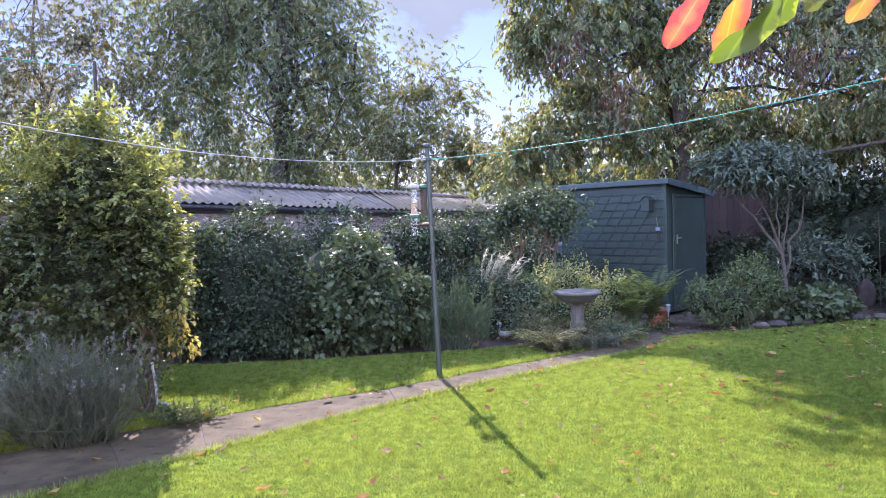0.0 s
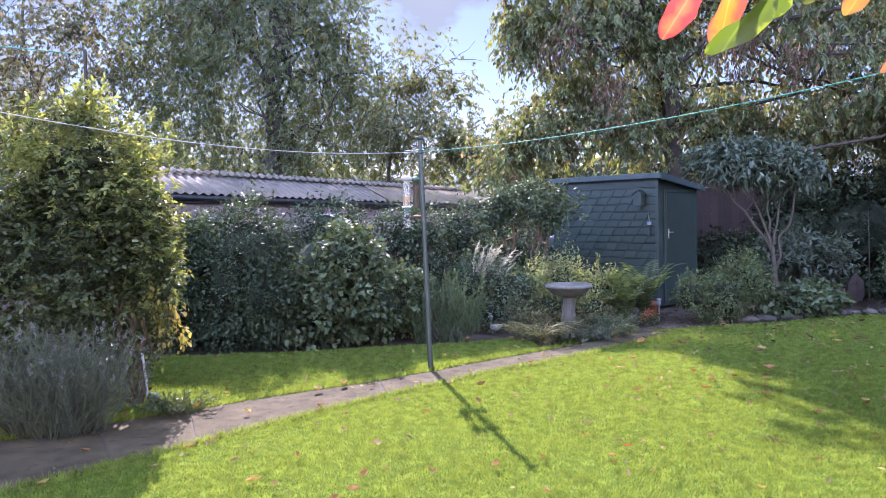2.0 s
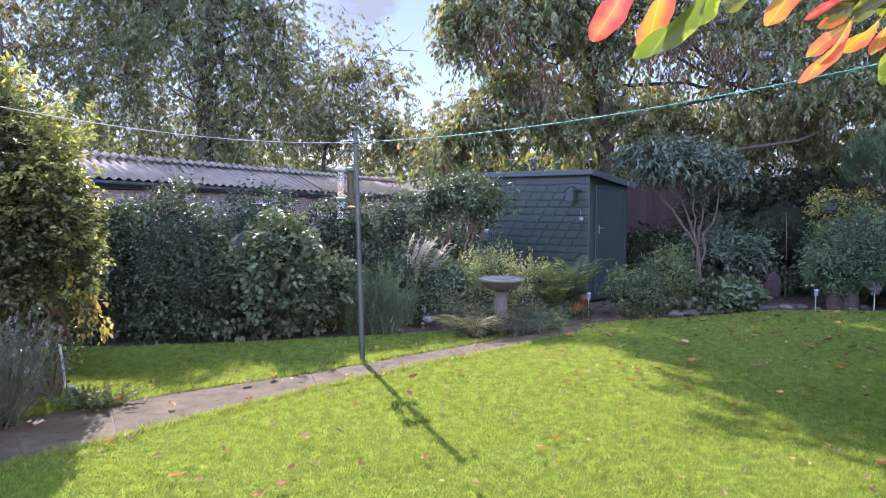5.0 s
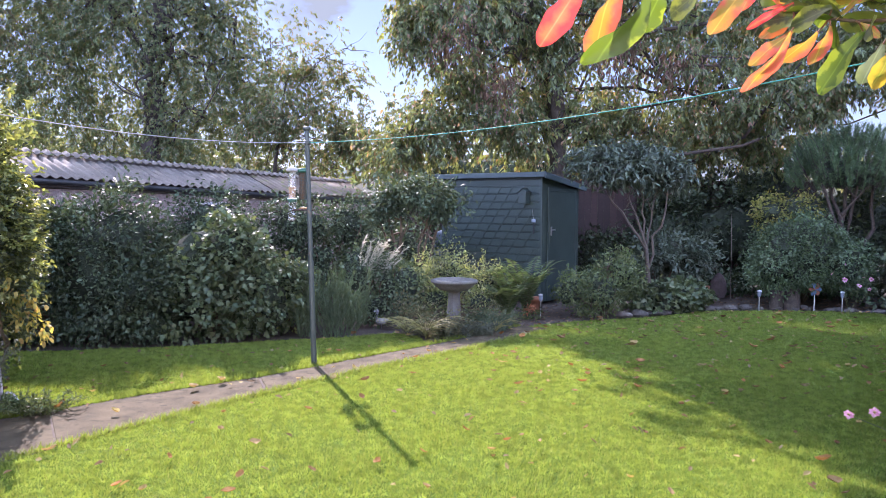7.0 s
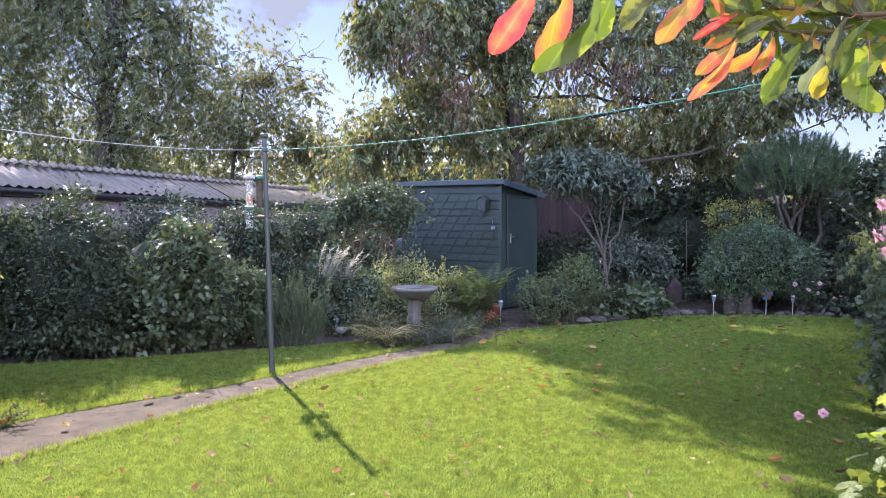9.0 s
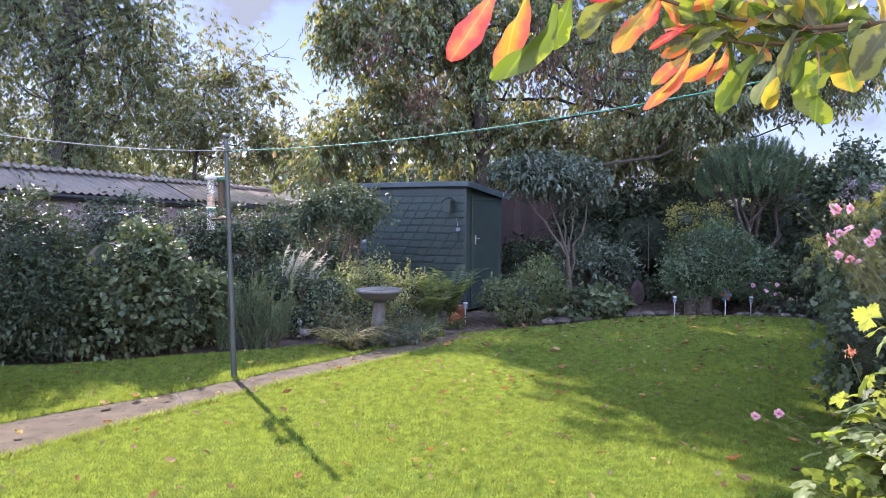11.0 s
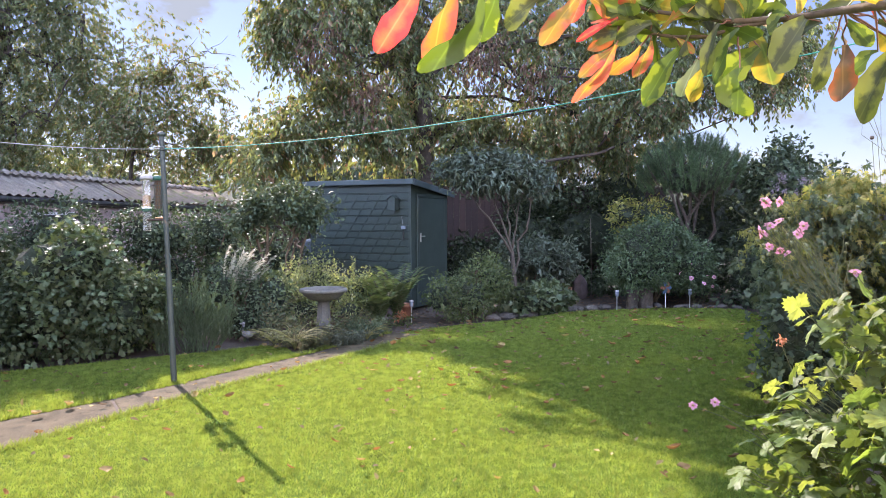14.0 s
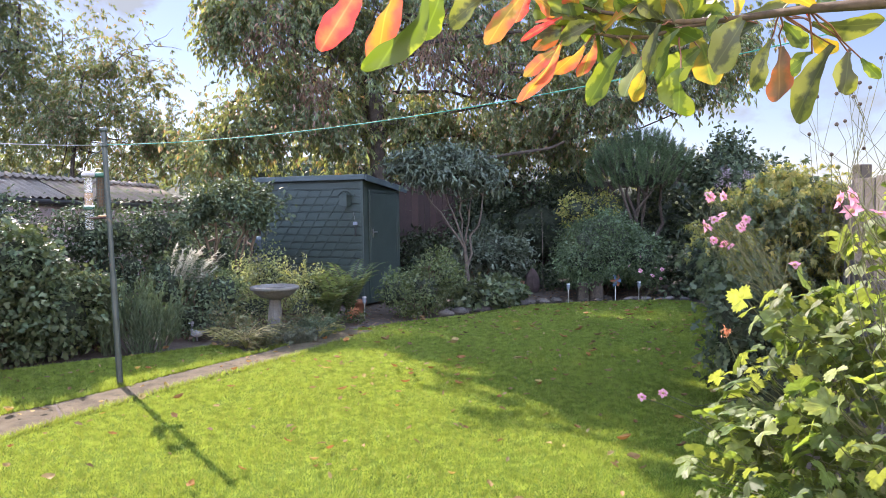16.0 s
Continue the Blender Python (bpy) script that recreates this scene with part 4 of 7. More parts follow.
def make_feeders():
    x, y = -0.315, 7.12
    f = thing("seed_feeder", (x, y, 1.52), "clear tube bird feeder with pale lid, half full of seed", "bird feeder")
    part("lid", lathe([(0.02, 0.042), (0.045, 0.036), (0.055, 0.018), (0.055, 0.0), (0.035, -0.004)], (x, y, 1.795)), M_PALEROPE, f, "pale green-grey plastic lid", True)
    ob = part("tube", lathe([(0.034, 0), (0.034, 0.26)], (x, y, 1.535), 20, False), M_GLASS, f, "clear plastic tube", True)
    ob.visible_shadow = False
    part("seed", lathe([(0.031, 0), (0.031, 0.11)], (x, y, 1.54)), M_SEED, f)
    part("base", lathe([(0.03, -0.03), (0.044, -0.02), (0.044, 0.0), (0.036, 0.008)], (x, y, 1.53)), M_GREENPLASTIC, f)
    put("hanger", tubes("hanger", [(np.array([(x - 0.035, y, 1.82), (x - 0.03, y, 1.90), (x, y, 1.94), (x + 0.03, y, 1.90), (x + 0.035, y, 1.82)]), 0.003, 0.003)], M_STEEL, 5), f)
    x2 = x + 0.095
    n = thing("nut_feeder", (x2, y + 0.02, 1.40), "mesh nut feeder with dark green lid", "bird feeder")
    part("lid", lathe([(0.02, 0.04), (0.045, 0.034), (0.052, 0.016), (0.052, 0.0), (0.03, -0.004)], (x2, y + 0.02, 1.79)), M_GREENPLASTIC, n, "dark green lid", True)
    part("nuts", lathe([(0.024, 0), (0.028, 0.02), (0.028, 0.25), (0.024, 0.26)], (x2, y + 0.02, 1.53)), M_NUT, n)
    wires = []
    for k in range(14):
        t = 2 * math.pi * k / 14
        wires.append((np.array([(x2 + 0.032 * math.cos(t), y + 0.02 + 0.032 * math.sin(t), z) for z in (1.52, 1.65, 1.79)]), 0.0016, 0.0016))
    for k in range(9):
        wires.append((np.array([(x2 + 0.032 * math.cos(t), y + 0.02 + 0.032 * math.sin(t), 1.53 + 0.03 * k) for t in np.linspace(0, 2 * math.pi, 13)]), 0.0016, 0.0016))
    put("mesh", tubes("mesh", wires, M_POLE, 4), n)
    low = thing("fat_feeder", (x, y, 1.33), "lower clear feeder box with a wooden tray", "bird feeder")
    ob = part("box", box((0.07, 0.07, 0.20), Matrix.Translation((x, y, 1.43)), 0.006), M_FROST, low, "cloudy plastic box")
    ob.visible_shadow = False
    part("lid", box((0.085, 0.085, 0.014), Matrix.Translation((x, y, 1.537)), 0.004), M_WHITE, low)
    part("tray", box((0.20, 0.12, 0.014), Matrix.Translation((x + 0.10, y, 1.43)), 0.004), M_FENCE, low, "thin brown wooden tray")
    heap = bmesh.new()
    bmesh.ops.create_icosphere(heap, subdivisions=2, radius=1, matrix=Matrix.Translation((x + 0.12, y, 1.445)) @ Matrix.Diagonal((0.06, 0.04, 0.012, 1)))
    part("crumbs", heap, M_SEED, low)


make_pole()
make_lines()
make_feeders()


# ---- bird bath ----
def make_bath():
    x, y = 1.52, 8.55
    b = thing("bird_bath", (x, y, 0), "grey cast stone bird bath with wide shallow bowl", "bird bath")
    part("plinth", lathe([(0.15, 0), (0.155, 0.01), (0.155, 0.05), (0.14, 0.065), (0.11, 0.075)], (x, y, 0), 4), M_STONE, b)
    own = bmesh.new()
    rows = []
    for r, z in ((0.105, 0.07), (0.098, 0.11), (0.078, 0.30), (0.07, 0.44), (0.09, 0.47)):
        rows.append([own.verts.new((x + r * math.cos(a), y + r * math.sin(a), z)) for a in [math.pi / 8 + math.pi / 4 * k for k in range(8)]])
    for p, q in zip(rows, rows[1:]):
        for i in range(8):
            own.faces.new((p[i], p[(i + 1) % 8], q[(i + 1) % 8], q[i]))
    own.faces.new(rows[0][::-1]), own.faces.new(rows[-1])
    part("pedestal", own, M_STONE, b, "tapered eight-sided pedestal")
    bowl = part("bowl", lathe([(0.085, 0.455), (0.17, 0.478), (0.232, 0.525), (0.25, 0.555), (0.275, 0.562), (0.283, 0.578), (0.275, 0.597), (0.258, 0.602), (0.240, 0.592), (0.215, 0.560), (0.16, 0.532), (0.08, 0.522), (0.01, 0.520)], (x, y, 0), 48), M_STONE, b, "round bowl with thick rolled rim", True)
    put("water", mesh_of("water", lathe([(0.0, 0.560), (0.214, 0.561), (0.214, 0.5615), (0.0, 0.562)], (x, y, 0), 40, False), M_WATER), bowl, "shallow dark standing water")


make_bath()


# ---- trees ----
def tree(name, label, base, trunk_tip, r0, blobs, count, per, length, size, shape, material, seed, bark=None, limbs=10, **kw):
    t = thing(name, (base[0], base[1], 0), label, "tree")
    gen = np.random.default_rng(seed)
    bark = bark or M_BARK
    trunk = wander(base, trunk_tip, 10, 0.025, gen)
    put("trunk", tubes("trunk", [(trunk, r0, r0 * 0.35)], bark, 10), t)
    for k in range(limbs):
        c, r = blobs[k % len(blobs)]
        i = gen.integers(3, 9)
        tip = np.asarray(c) + unit(gen.normal(0, 1, 3)) * np.asarray(r) * 0.8
        p = wander(trunk[i], tip, 7, 0.09, gen)
        lines = [(p, r0 * 0.22, r0 * 0.05)]
        for q in range(5):
            j = gen.integers(2, 7)
            e = p[j] + unit(gen.normal(0, 1, 3)) * np.asarray(r) * gen.uniform(0.3, 0.6)
            lines.append((wander(p[j], e, 5, 0.1, gen), r0 * 0.10, r0 * 0.02))
        put("limb", tubes("limb", lines, bark, 6), t)
    sprays("crown", t, blobs, count, per, length, size, shape, material, seed=seed, **kw)
    return t


tree("tree", "tall dense dark green tree behind the garage", (-4.3, 19.5, 0), (-4.1, 19.6, 9.0), 0.28,
     [((-4.6, 19.6, 6.0), (2.5, 1.2, 3.2)), ((-6.8, 20.0, 4.6), (2.2, 1.1, 3.0)), ((-3.2, 19.4, 3.5), (1.7, 1.0, 1.9)), ((-2.7, 19.6, 6.0), (1.0, 0.9, 2.2)), ((-6.6, 20.2, 7.2), (2.2, 1.1, 2.2)), ((-4.2, 20.2, 8.2), (2.0, 1.0, 2.0)), ((-5.0, 20, 2.6), (2.4, 1.0, 1.5)), ((-1.9, 19.6, 4.0), (0.9, 0.8, 1.7)), ((-4.6, 19.8, 9.5), (1.5, 1.0, 0.8))],
     17500, 9, 0.30, 0.09, DIAMOND, F_TREE, 21, inner=0.12, hang=0.25, aspect=0.44, limbs=30, bumps=0.2)
tree("tree", "loose pale-leaved tree with open crown beyond the climbing shrub", (-11.2, 20, 0), (-10.9, 20.2, 9.0), 0.07,
     [((-9.4, 20, 6.2), (2.4, 2.0, 3.4)), ((-11.6, 20, 5.2), (2.2, 2.0, 2.8))], 2300, 9, 0.42, 0.12, DIAMOND, F_BIRCH, 22, inner=0.2, hang=0.25, limbs=18, aspect=0.45)
tree("tree", "small sparse tree with turning yellow and russet leaves", (-1.5, 18.2, 0), (-0.9, 18.0, 4.4), 0.07,
     [((-1.0, 18.0, 3.5), (1.3, 1.0, 1.5)), ((0.3, 17.8, 3.1), (1.0, 0.9, 1.3)), ((-0.6, 18.0, 4.8), (0.9, 0.7, 0.7)), ((1.3, 17.4, 2.8), (1.0, 0.8, 1.1)), ((0.4, 17.8, 4.4), (0.7, 0.6, 0.5))],
     2900, 9, 0.32, 0.09, DIAMOND, F_AUTUMN, 23, inner=0.15, hang=0.25, aspect=0.44, limbs=18, bumps=0.35)
ch = tree("tree", "large spreading tree with drooping narrow leaves over the shed", (4.9, 13.8, 0), (3.6, 13.3, 6.3), 0.2,
     [((2.7, 12.9, 5.2), (1.5, 1.0, 1.45)), ((3.35, 13.0, 3.1), (0.9, 0.8, 0.8)), ((2.65, 13.3, 3.7), (0.7, 0.6, 0.7)), ((3.9, 13.0, 4.6), (0.8, 0.9, 1.0)), ((5.8, 13.0, 5.0), (1.0, 0.9, 0.7)), ((4.9, 13.0, 5.3), (0.6, 0.7, 0.4)), ((5.0, 13.3, 3.1), (1.9, 0.9, 1.0)), ((7.3, 12.2, 4.6), (1.6, 1.0, 1.3)),
      ((7.2, 12.4, 3.1), (1.5, 0.9, 0.9)), ((8.6, 10.9, 4.2), (1.1, 0.9, 0.8)), ((9.5, 10.0, 4.3), (1.0, 0.8, 0.7)), ((1.55, 12.9, 4.6), (0.5, 0.6, 0.8)), ((2.0, 13.2, 2.9), (0.9, 0.7, 0.8)), ((1.3, 13.4, 2.5), (0.6, 0.6, 0.5)), ((8.0, 11.2, 3.35), (1.1, 0.8, 0.55)), ((9.2, 10.2, 3.65), (0.9, 0.7, 0.4)), ((6.3, 13.2, 2.6), (1.2, 0.8, 0.5)), ((8.0, 12.2, 2.6), (1.0, 0.8, 0.5))],
     11500, 9, 0.31, 0.106, DIAMOND, F_CHERRY, 24, inner=0.1, bumps=0.3, hang=0.45, aspect=0.42, limbs=26)
# unseen top of the tree, its lobes and gaps placed to shade the lawn
sprays("upper_crown", ch, [((1.5, 13.0, 7.9), (1.2, 0.9, 1.0)), ((1.7, 13.0, 6.5), (1.1, 0.8, 0.55)), ((3.9, 13.2, 7.9), (1.2, 1.0, 1.2)), ((3.6, 13.1, 6.2), (0.9, 0.8, 0.55)), ((6.1, 13.1, 7.5), (1.0, 0.9, 1.1)), ((5.6, 13.1, 6.0), (0.7, 0.7, 0.45)), ((7.8, 12.6, 6.6), (0.9, 0.8, 1.0))], 3600, 9, 0.4, 0.17, DIAMOND, F_CHERRY, seed=26, inner=0.0, bumps=0.28, hang=0.4, aspect=0.48)
F_WITHERED = leafy("withered_hanging_leaves", [(0.12, 0.07, 0.045), (0.18, 0.10, 0.06), (0.09, 0.06, 0.04), (0.14, 0.11, 0.05)], 0.6, 0.5, (1.3, 1.1, 0.8), lift=1.5)
foliage("withered_leaves", ch, [((5.0, 12.0, 4.2), (0.55, 0.3, 0.65)), ((5.9, 11.8, 3.9), (0.5, 0.3, 0.5)), ((2.2, 12.4, 4.3), (0.4, 0.3, 0.6)), ((3.0, 12.2, 3.4), (0.4, 0.3, 0.4))], 110, 15, 0.10, 0.11, LANCE, F_WITHERED, "brown withered leaves hanging in bunches", seed=27, inner=0.1, droop=1.8, flat=0.1, aspect=0.32)
gen = np.random.default_rng(25)
for line, r in (([(4.9, 13.8, 0.0), (4.3, 13.2, 2.2), (4.28, 13.1, 3.1), (4.2, 13.1, 3.8), (3.98, 13.1, 4.6), (3.7, 13.2, 5.5)], 0.17), ([(3.98, 13.0, 4.6), (3.4, 12.9, 4.9), (2.86, 12.9, 5.3)], 0.06), ([(4.2, 12.9, 3.9), (4.7, 12.4, 4.4), (6.5, 11.6, 4.6)], 0.05), ([(4.0, 13.0, 4.4), (3.5, 12.8, 4.45), (3.0, 12.8, 4.47)], 0.03)):
    put("limb", tubes("limb", [(np.array(line), r, r * 0.55)], M_BARK, 8), ch)
dead = []
for s, e in (((-0.5, 16.9, 4.3), (0.95, 16.9, 5.4)), ((-0.2, 16.9, 4.55), (0.3, 16.9, 5.3)), ((0.4, 16.9, 5.0), (1.1, 16.9, 4.95)), ((0.1, 16.9, 4.75), (0.9, 16.9, 4.6))):
    dead.append((wander(s, e, 8, 0.05, gen), 0.011, 0.003))
put("bare_branch", tubes("bare_branch", dead, M_BARK, 5), ch)


def bush(name, label, base, blobs, clusters, per, spread, size, shape, material, seed, category="shrub", stems=0, inner_dark=True, factor=0.72, stem_mat=None, **kw):
    b = thing(name, (base[0], base[1], 0), label, category)
    foliage("foliage", b, blobs, clusters, per, spread, size, shape, material, seed=seed, **kw)
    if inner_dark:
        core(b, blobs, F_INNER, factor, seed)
    if stems:
        gen = np.random.default_rng(seed)
        tips = []
        for k in range(stems):
            c, r = blobs[k % len(blobs)]
            tips.append(np.asarray(c) + unit(gen.normal(0, 1, 3)) * np.asarray(r) * 0.7)
        branches("stem", b, (base[0], base[1], 0.0), tips, 0.022, 0.008, stem_mat or M_TWIG, seed=seed)
    return b


# near-black fill for the added cores, standing in for shade deep inside the leaves
F_INNER = surface("dark_core_fill", (0.012, 0.018, 0.009), (0.03, 0.042, 0.02), 0.9, 14, 60, 1.0, depth=0.03)

# far woods close the view beyond the garden
bush("far_trees", "distant dark belt of trees beyond the garden", (2, 34), [((-16, 34, 2.0), (7, 2.5, 3.4)), ((-4, 36, 1.6), (8, 2.5, 2.2)), ((8, 32, 1.8), (7, 2.5, 2.6)), ((20, 24, 1.2), (6, 3, 1.8)), ((26, 12, 1.0), (5, 5, 1.4))],
     1500, 12, 0.5, 0.4, DIAMOND, F_TREE, 29, "trees", factor=0.85)["kind"] = "stuff"

# ---- planting round the garden ----
CLIMBER = [((-3.02, 6.0, 1.30), (0.74, 0.7, 0.92)), ((-2.55, 5.85, 1.28), (0.34, 0.42, 0.66)), ((-3.9, 5.9, 1.15), (0.9, 0.8, 1.0)), ((-2.80, 5.8, 1.90), (0.40, 0.42, 0.40)), ((-2.46, 5.75, 1.45), (0.25, 0.33, 0.40))]
cl = thing("climbing_shrub", (-2.42, 5.72, 0), "tall bright green climbing shrub over an arch post, yellowing low down", "shrub")
sprays("foliage", cl, CLIMBER, 7000, 10, 0.15, 0.043, DIAMOND, F_CLIMBER, aspect=0.6, inner=0.74, bumps=0.2, hang=0.1, dip=0.15, seed=31)
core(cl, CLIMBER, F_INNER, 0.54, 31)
# lighter sprigs along the top and right edge, sun put into their colour
sprays("sunlit_rim_sprigs", cl, [((-2.16, 5.66, 1.12), (0.14, 0.15, 0.36)), ((-2.30, 5.62, 1.60), (0.20, 0.2, 0.24)), ((-2.9, 5.5, 1.92), (0.5, 0.3, 0.3)), ((-2.45, 5.6, 1.75), (0.3, 0.2, 0.25))], 360, 10, 0.17, 0.042, LANCE, F_SHOOT, "paler young sprigs, lightened for sun on the top and right rim", aspect=0.6, inner=0.4, hang=0.0, dip=0.1, seed=34)
sprays("yellow_leaves", cl, [((-2.14, 5.62, 0.78), (0.12, 0.12, 0.22)), ((-2.08, 5.60, 0.56), (0.12, 0.10, 0.12))], 34, 6, 0.10, 0.042, OVAL, F_YELLOW, "yellow and brown turning leaves", aspect=0.6, inner=0.2, hang=0.5, seed=32)
branches("stem", cl, (-2.42, 5.72, 0.0), [np.asarray(c) * 0.8 + np.array((-2.42, 5.72, 0.9)) * 0.2 for c, r in CLIMBER], 0.022, 0.008, M_TWIG, seed=31)
gen = np.random.default_rng(33)
young = []
for k in range(95):
    a = np.array((gen.uniform(-3.6, -2.1), 5.7 + gen.normal(0, 0.2), gen.uniform(1.7, 2.25)))
    a[2] = 2.25 - abs(a[0] + 2.75) * 0.55 - 0.1
    young.append((a, a + np.array((gen.normal(0.03, 0.10), gen.normal(0, 0.1), gen.uniform(0.12, 0.48)))))
for k in range(26):
    a = np.array((-2.74 + gen.normal(0, 0.05), 5.66 + gen.normal(0, 0.04), gen.uniform(2.0, 2.38)))
    young.append((a, a + np.array((gen.normal(0, 0.09), gen.normal(-0.02, 0.06), gen.uniform(0.08, 0.26)))))
put("shoot_mass", tubes("shoot_mass", [(wander(a, b, 5, 0.06, gen), 0.005, 0.002) for a, b in young], F_SHOOT, 4), cl)
P = np.concatenate([a + (b - a) * gen.uniform(0.1, 1.05, (16, 1)) for a, b in young])
put("shoot_leaves", leaves("shoot_leaves", OVAL, P, gen.normal(0, 1, P.shape) + np.array((0, 0, 0.3)), gen.normal(0, 0.6, P.shape) + np.array((0, 0, 0.8)), gen.uniform(0.04, 0.07, len(P)), gen.uniform(0.018, 0.03, len(P)), F_SHOOT), cl)
put("main_stem", tubes("main_stem", [(wander((-2.42, 5.72, -0.02), (-2.38, 5.75, 0.75), 8, 0.06, gen), 0.022, 0.014), (wander((-2.45, 5.74, -0.02), (-2.46, 5.8, 0.8), 8, 0.07, gen), 0.018, 0.012)], M_TWIG, 8), cl)
ob = put("hose_loop", tubes("hose_loop", [(np.array([(-2.36 + 0.03 * math.sin(s * 2), 5.66, 0.42 - 0.42 * s) if s < 1 else (-2.36 + 0.12 * (s - 1) + 0.027, 5.64, 0.11 - 0.3 * (s - 1.5) ** 2) for s in np.linspace(0, 2, 16)]), 0.011, 0.011)], M_PALEROPE, 8))
tagged(ob, "pale grey hose looped at the foot of the climbing shrub", "hose")


def spiky(name, label, category, base, radius, height, stems, material, leaf, seed, upright=0.5, heads=None, needles=26, width=0.16, loose=0.03):
    """A bush of thin upright stems set with narrow leaves, with flower heads if given."""
    gen = np.random.default_rng(seed)
    b = thing(name, (*base, 0), label, category)
    lines, P, D, H = [], [], [], []
    for k in range(stems):
        a = gen.uniform(0, 2 * math.pi)
        rr = math.sqrt(gen.random())
        foot = np.array((base[0] + radius[0] * 0.55 * rr * math.cos(a), base[1] + radius[1] * 0.55 * rr * math.sin(a), 0))
        tip = np.array((base[0] + radius[0] * rr * math.cos(a), base[1] + radius[1] * rr * math.sin(a), height * gen.uniform(0.62, 1.0) * (1 - 0.35 * rr ** 3)))
        tip[:2] += gen.normal(0, loose, 2)
        p = wander(foot, tip, 6, 0.06 + loose * 0.6, gen)
        lines.append((p, 0.004, 0.002))
        s = gen.uniform(0.25, 1.0, needles)
        q = np.stack([np.interp(s, np.linspace(0, 1, 6), p[:, i]) for i in range(3)], 1)
        ax = unit(tip - foot)
        P.append(q)
        D.append(unit(gen.normal(0, 1, q.shape)) + ax * upright * 2)
        if heads is not None and gen.random() < 0.25:
            H.append((tip, ax))
    tagged(put("stalk_mass", tubes("stalk_mass", lines, material, 4), b), kind="stuff")
    P, D = np.concatenate(P), np.concatenate(D)
    put("foliage", leaves("foliage", NEEDLE, P, D, gen.normal(0, 1, P.shape), leaf * gen.uniform(0.7, 1.3, len(P)), leaf * width, material), b)
    if heads is not None:
        hp = np.concatenate([t - a * gen.uniform(0, 0.06, (14, 1)) for t, a in H])
        tagged(put("flower_mass", leaves("flower_mass", DIAMOND, hp + gen.normal(0, 0.005, hp.shape), gen.normal(0, 0.8, hp.shape) + np.array((0, 0, 0.8)), gen.normal(0, 1, hp.shape), 0.018, 0.013, heads), b, "faded mauve flower heads"), kind="stuff")
    return b


spiky("lavender", "grey-green lavender bush with faded mauve flower heads", "lavender", (-2.68, 4.98), (0.60, 0.34), 0.80, 300, F_LAVENDER, 0.046, 41, 0.45, F_LAVFLOWER, 46, 0.105, loose=0.13)
spiky("weed_clump", "low green weeds sprawling over the path edge", "weeds", (-2.02, 5.42), (0.24, 0.10), 0.16, 60, F_EUONY, 0.045, 42, 0.2, None, loose=0.1, width=0.3)
spiky("lavender", "grey-green lavender bush with faded mauve flower heads", "lavender", (-3.4, 4.75), (0.5, 0.34), 0.75, 190, F_LAVENDER, 0.06, 43, 0.3, F_LAVFLOWER, loose=0.13)

bush("hedge_shrub", "dense dark glossy-leaved evergreen hedge shrub", (-2.5, 8.3), [((-2.3, 8.35, 0.80), (0.72, 0.55, 0.86)), ((-3.2, 8.3, 0.8), (0.8, 0.6, 0.85)), ((-1.95, 8.2, 0.45), (0.5, 0.45, 0.48)), ((-4.2, 8.2, 0.8), (0.8, 0.6, 0.8))],
     3100, 15, 0.06, 0.054, DIAMOND, F_HEDGE, 51, stems=8, factor=0.57, inner=0.66)
bush("lobed_shrub", "broad mid-green shrub with lobed leaves", (-1.25, 8.3), [((-1.35, 8.4, 0.66), (0.62, 0.5, 0.66)), ((-1.0, 8.35, 0.9), (0.36, 0.4, 0.38)), ((-0.72, 8.35, 0.42), (0.45, 0.4, 0.46))],
     1350, 11, 0.06, 0.06, LOBED, F_BROAD, 52, stems=8, aspect=0.9, factor=0.72, bumps=0.22)
bush("evergreen_shrub", "small-leaved evergreen shrub against the garage wall", (-1.4, 9.4), [((-1.45, 9.4, 1.1), (0.6, 0.45, 0.52)), ((-1.0, 9.3, 0.6), (0.6, 0.45, 0.6))], 620, 12, 0.06, 0.05, OVAL, F_HEDGE, 53, stems=8, factor=0.5)
bush("evergreen_shrub", "glossy small-leaved evergreen shrub below the bird feeders", (0.0, 9.35), [((-0.35, 9.45, 1.25), (0.52, 0.4, 0.38)), ((0.3, 9.75, 1.2), (0.35, 0.3, 0.36)), ((-0.15, 9.5, 0.7), (0.5, 0.35, 0.5))], 620, 12, 0.06, 0.05, OVAL, F_HEDGE, 54, stems=10, factor=0.55)
bush("dark_shrub", "dark evergreen shrub filling the corner by the garage end", (0.85, 10.9), [((0.75, 10.9, 0.65), (0.55, 0.4, 0.62)), ((1.35, 11.3, 0.6), (0.45, 0.4, 0.6))], 420, 11, 0.07, 0.065, OVAL, F_HEDGE, 59, stems=6, factor=0.72)
spiky("rosemary", "upright grey-green rosemary bush", "rosemary", (0.12, 8.25), (0.42, 0.26), 0.82, 85, F_ROSEMARY, 0.045, 55, 0.9, None, 95, 0.24, loose=0.05)
spiky("rosemary", "upright grey-green rosemary bush", "rosemary", (-0.22, 8.3), (0.2, 0.2), 0.62, 36, F_ROSEMARY, 0.045, 56, 0.9, None, 80, 0.24)
bush("mixed_shrub", "loose green shrub with small pale leaves", (0.6, 9.3), [((0.55, 9.35, 0.60), (0.38, 0.3, 0.42)), ((0.95, 9.2, 0.42), (0.30, 0.28, 0.40))], 300, 10, 0.05, 0.05, OVAL, F_EUONY, 57, stems=8, factor=0.7)
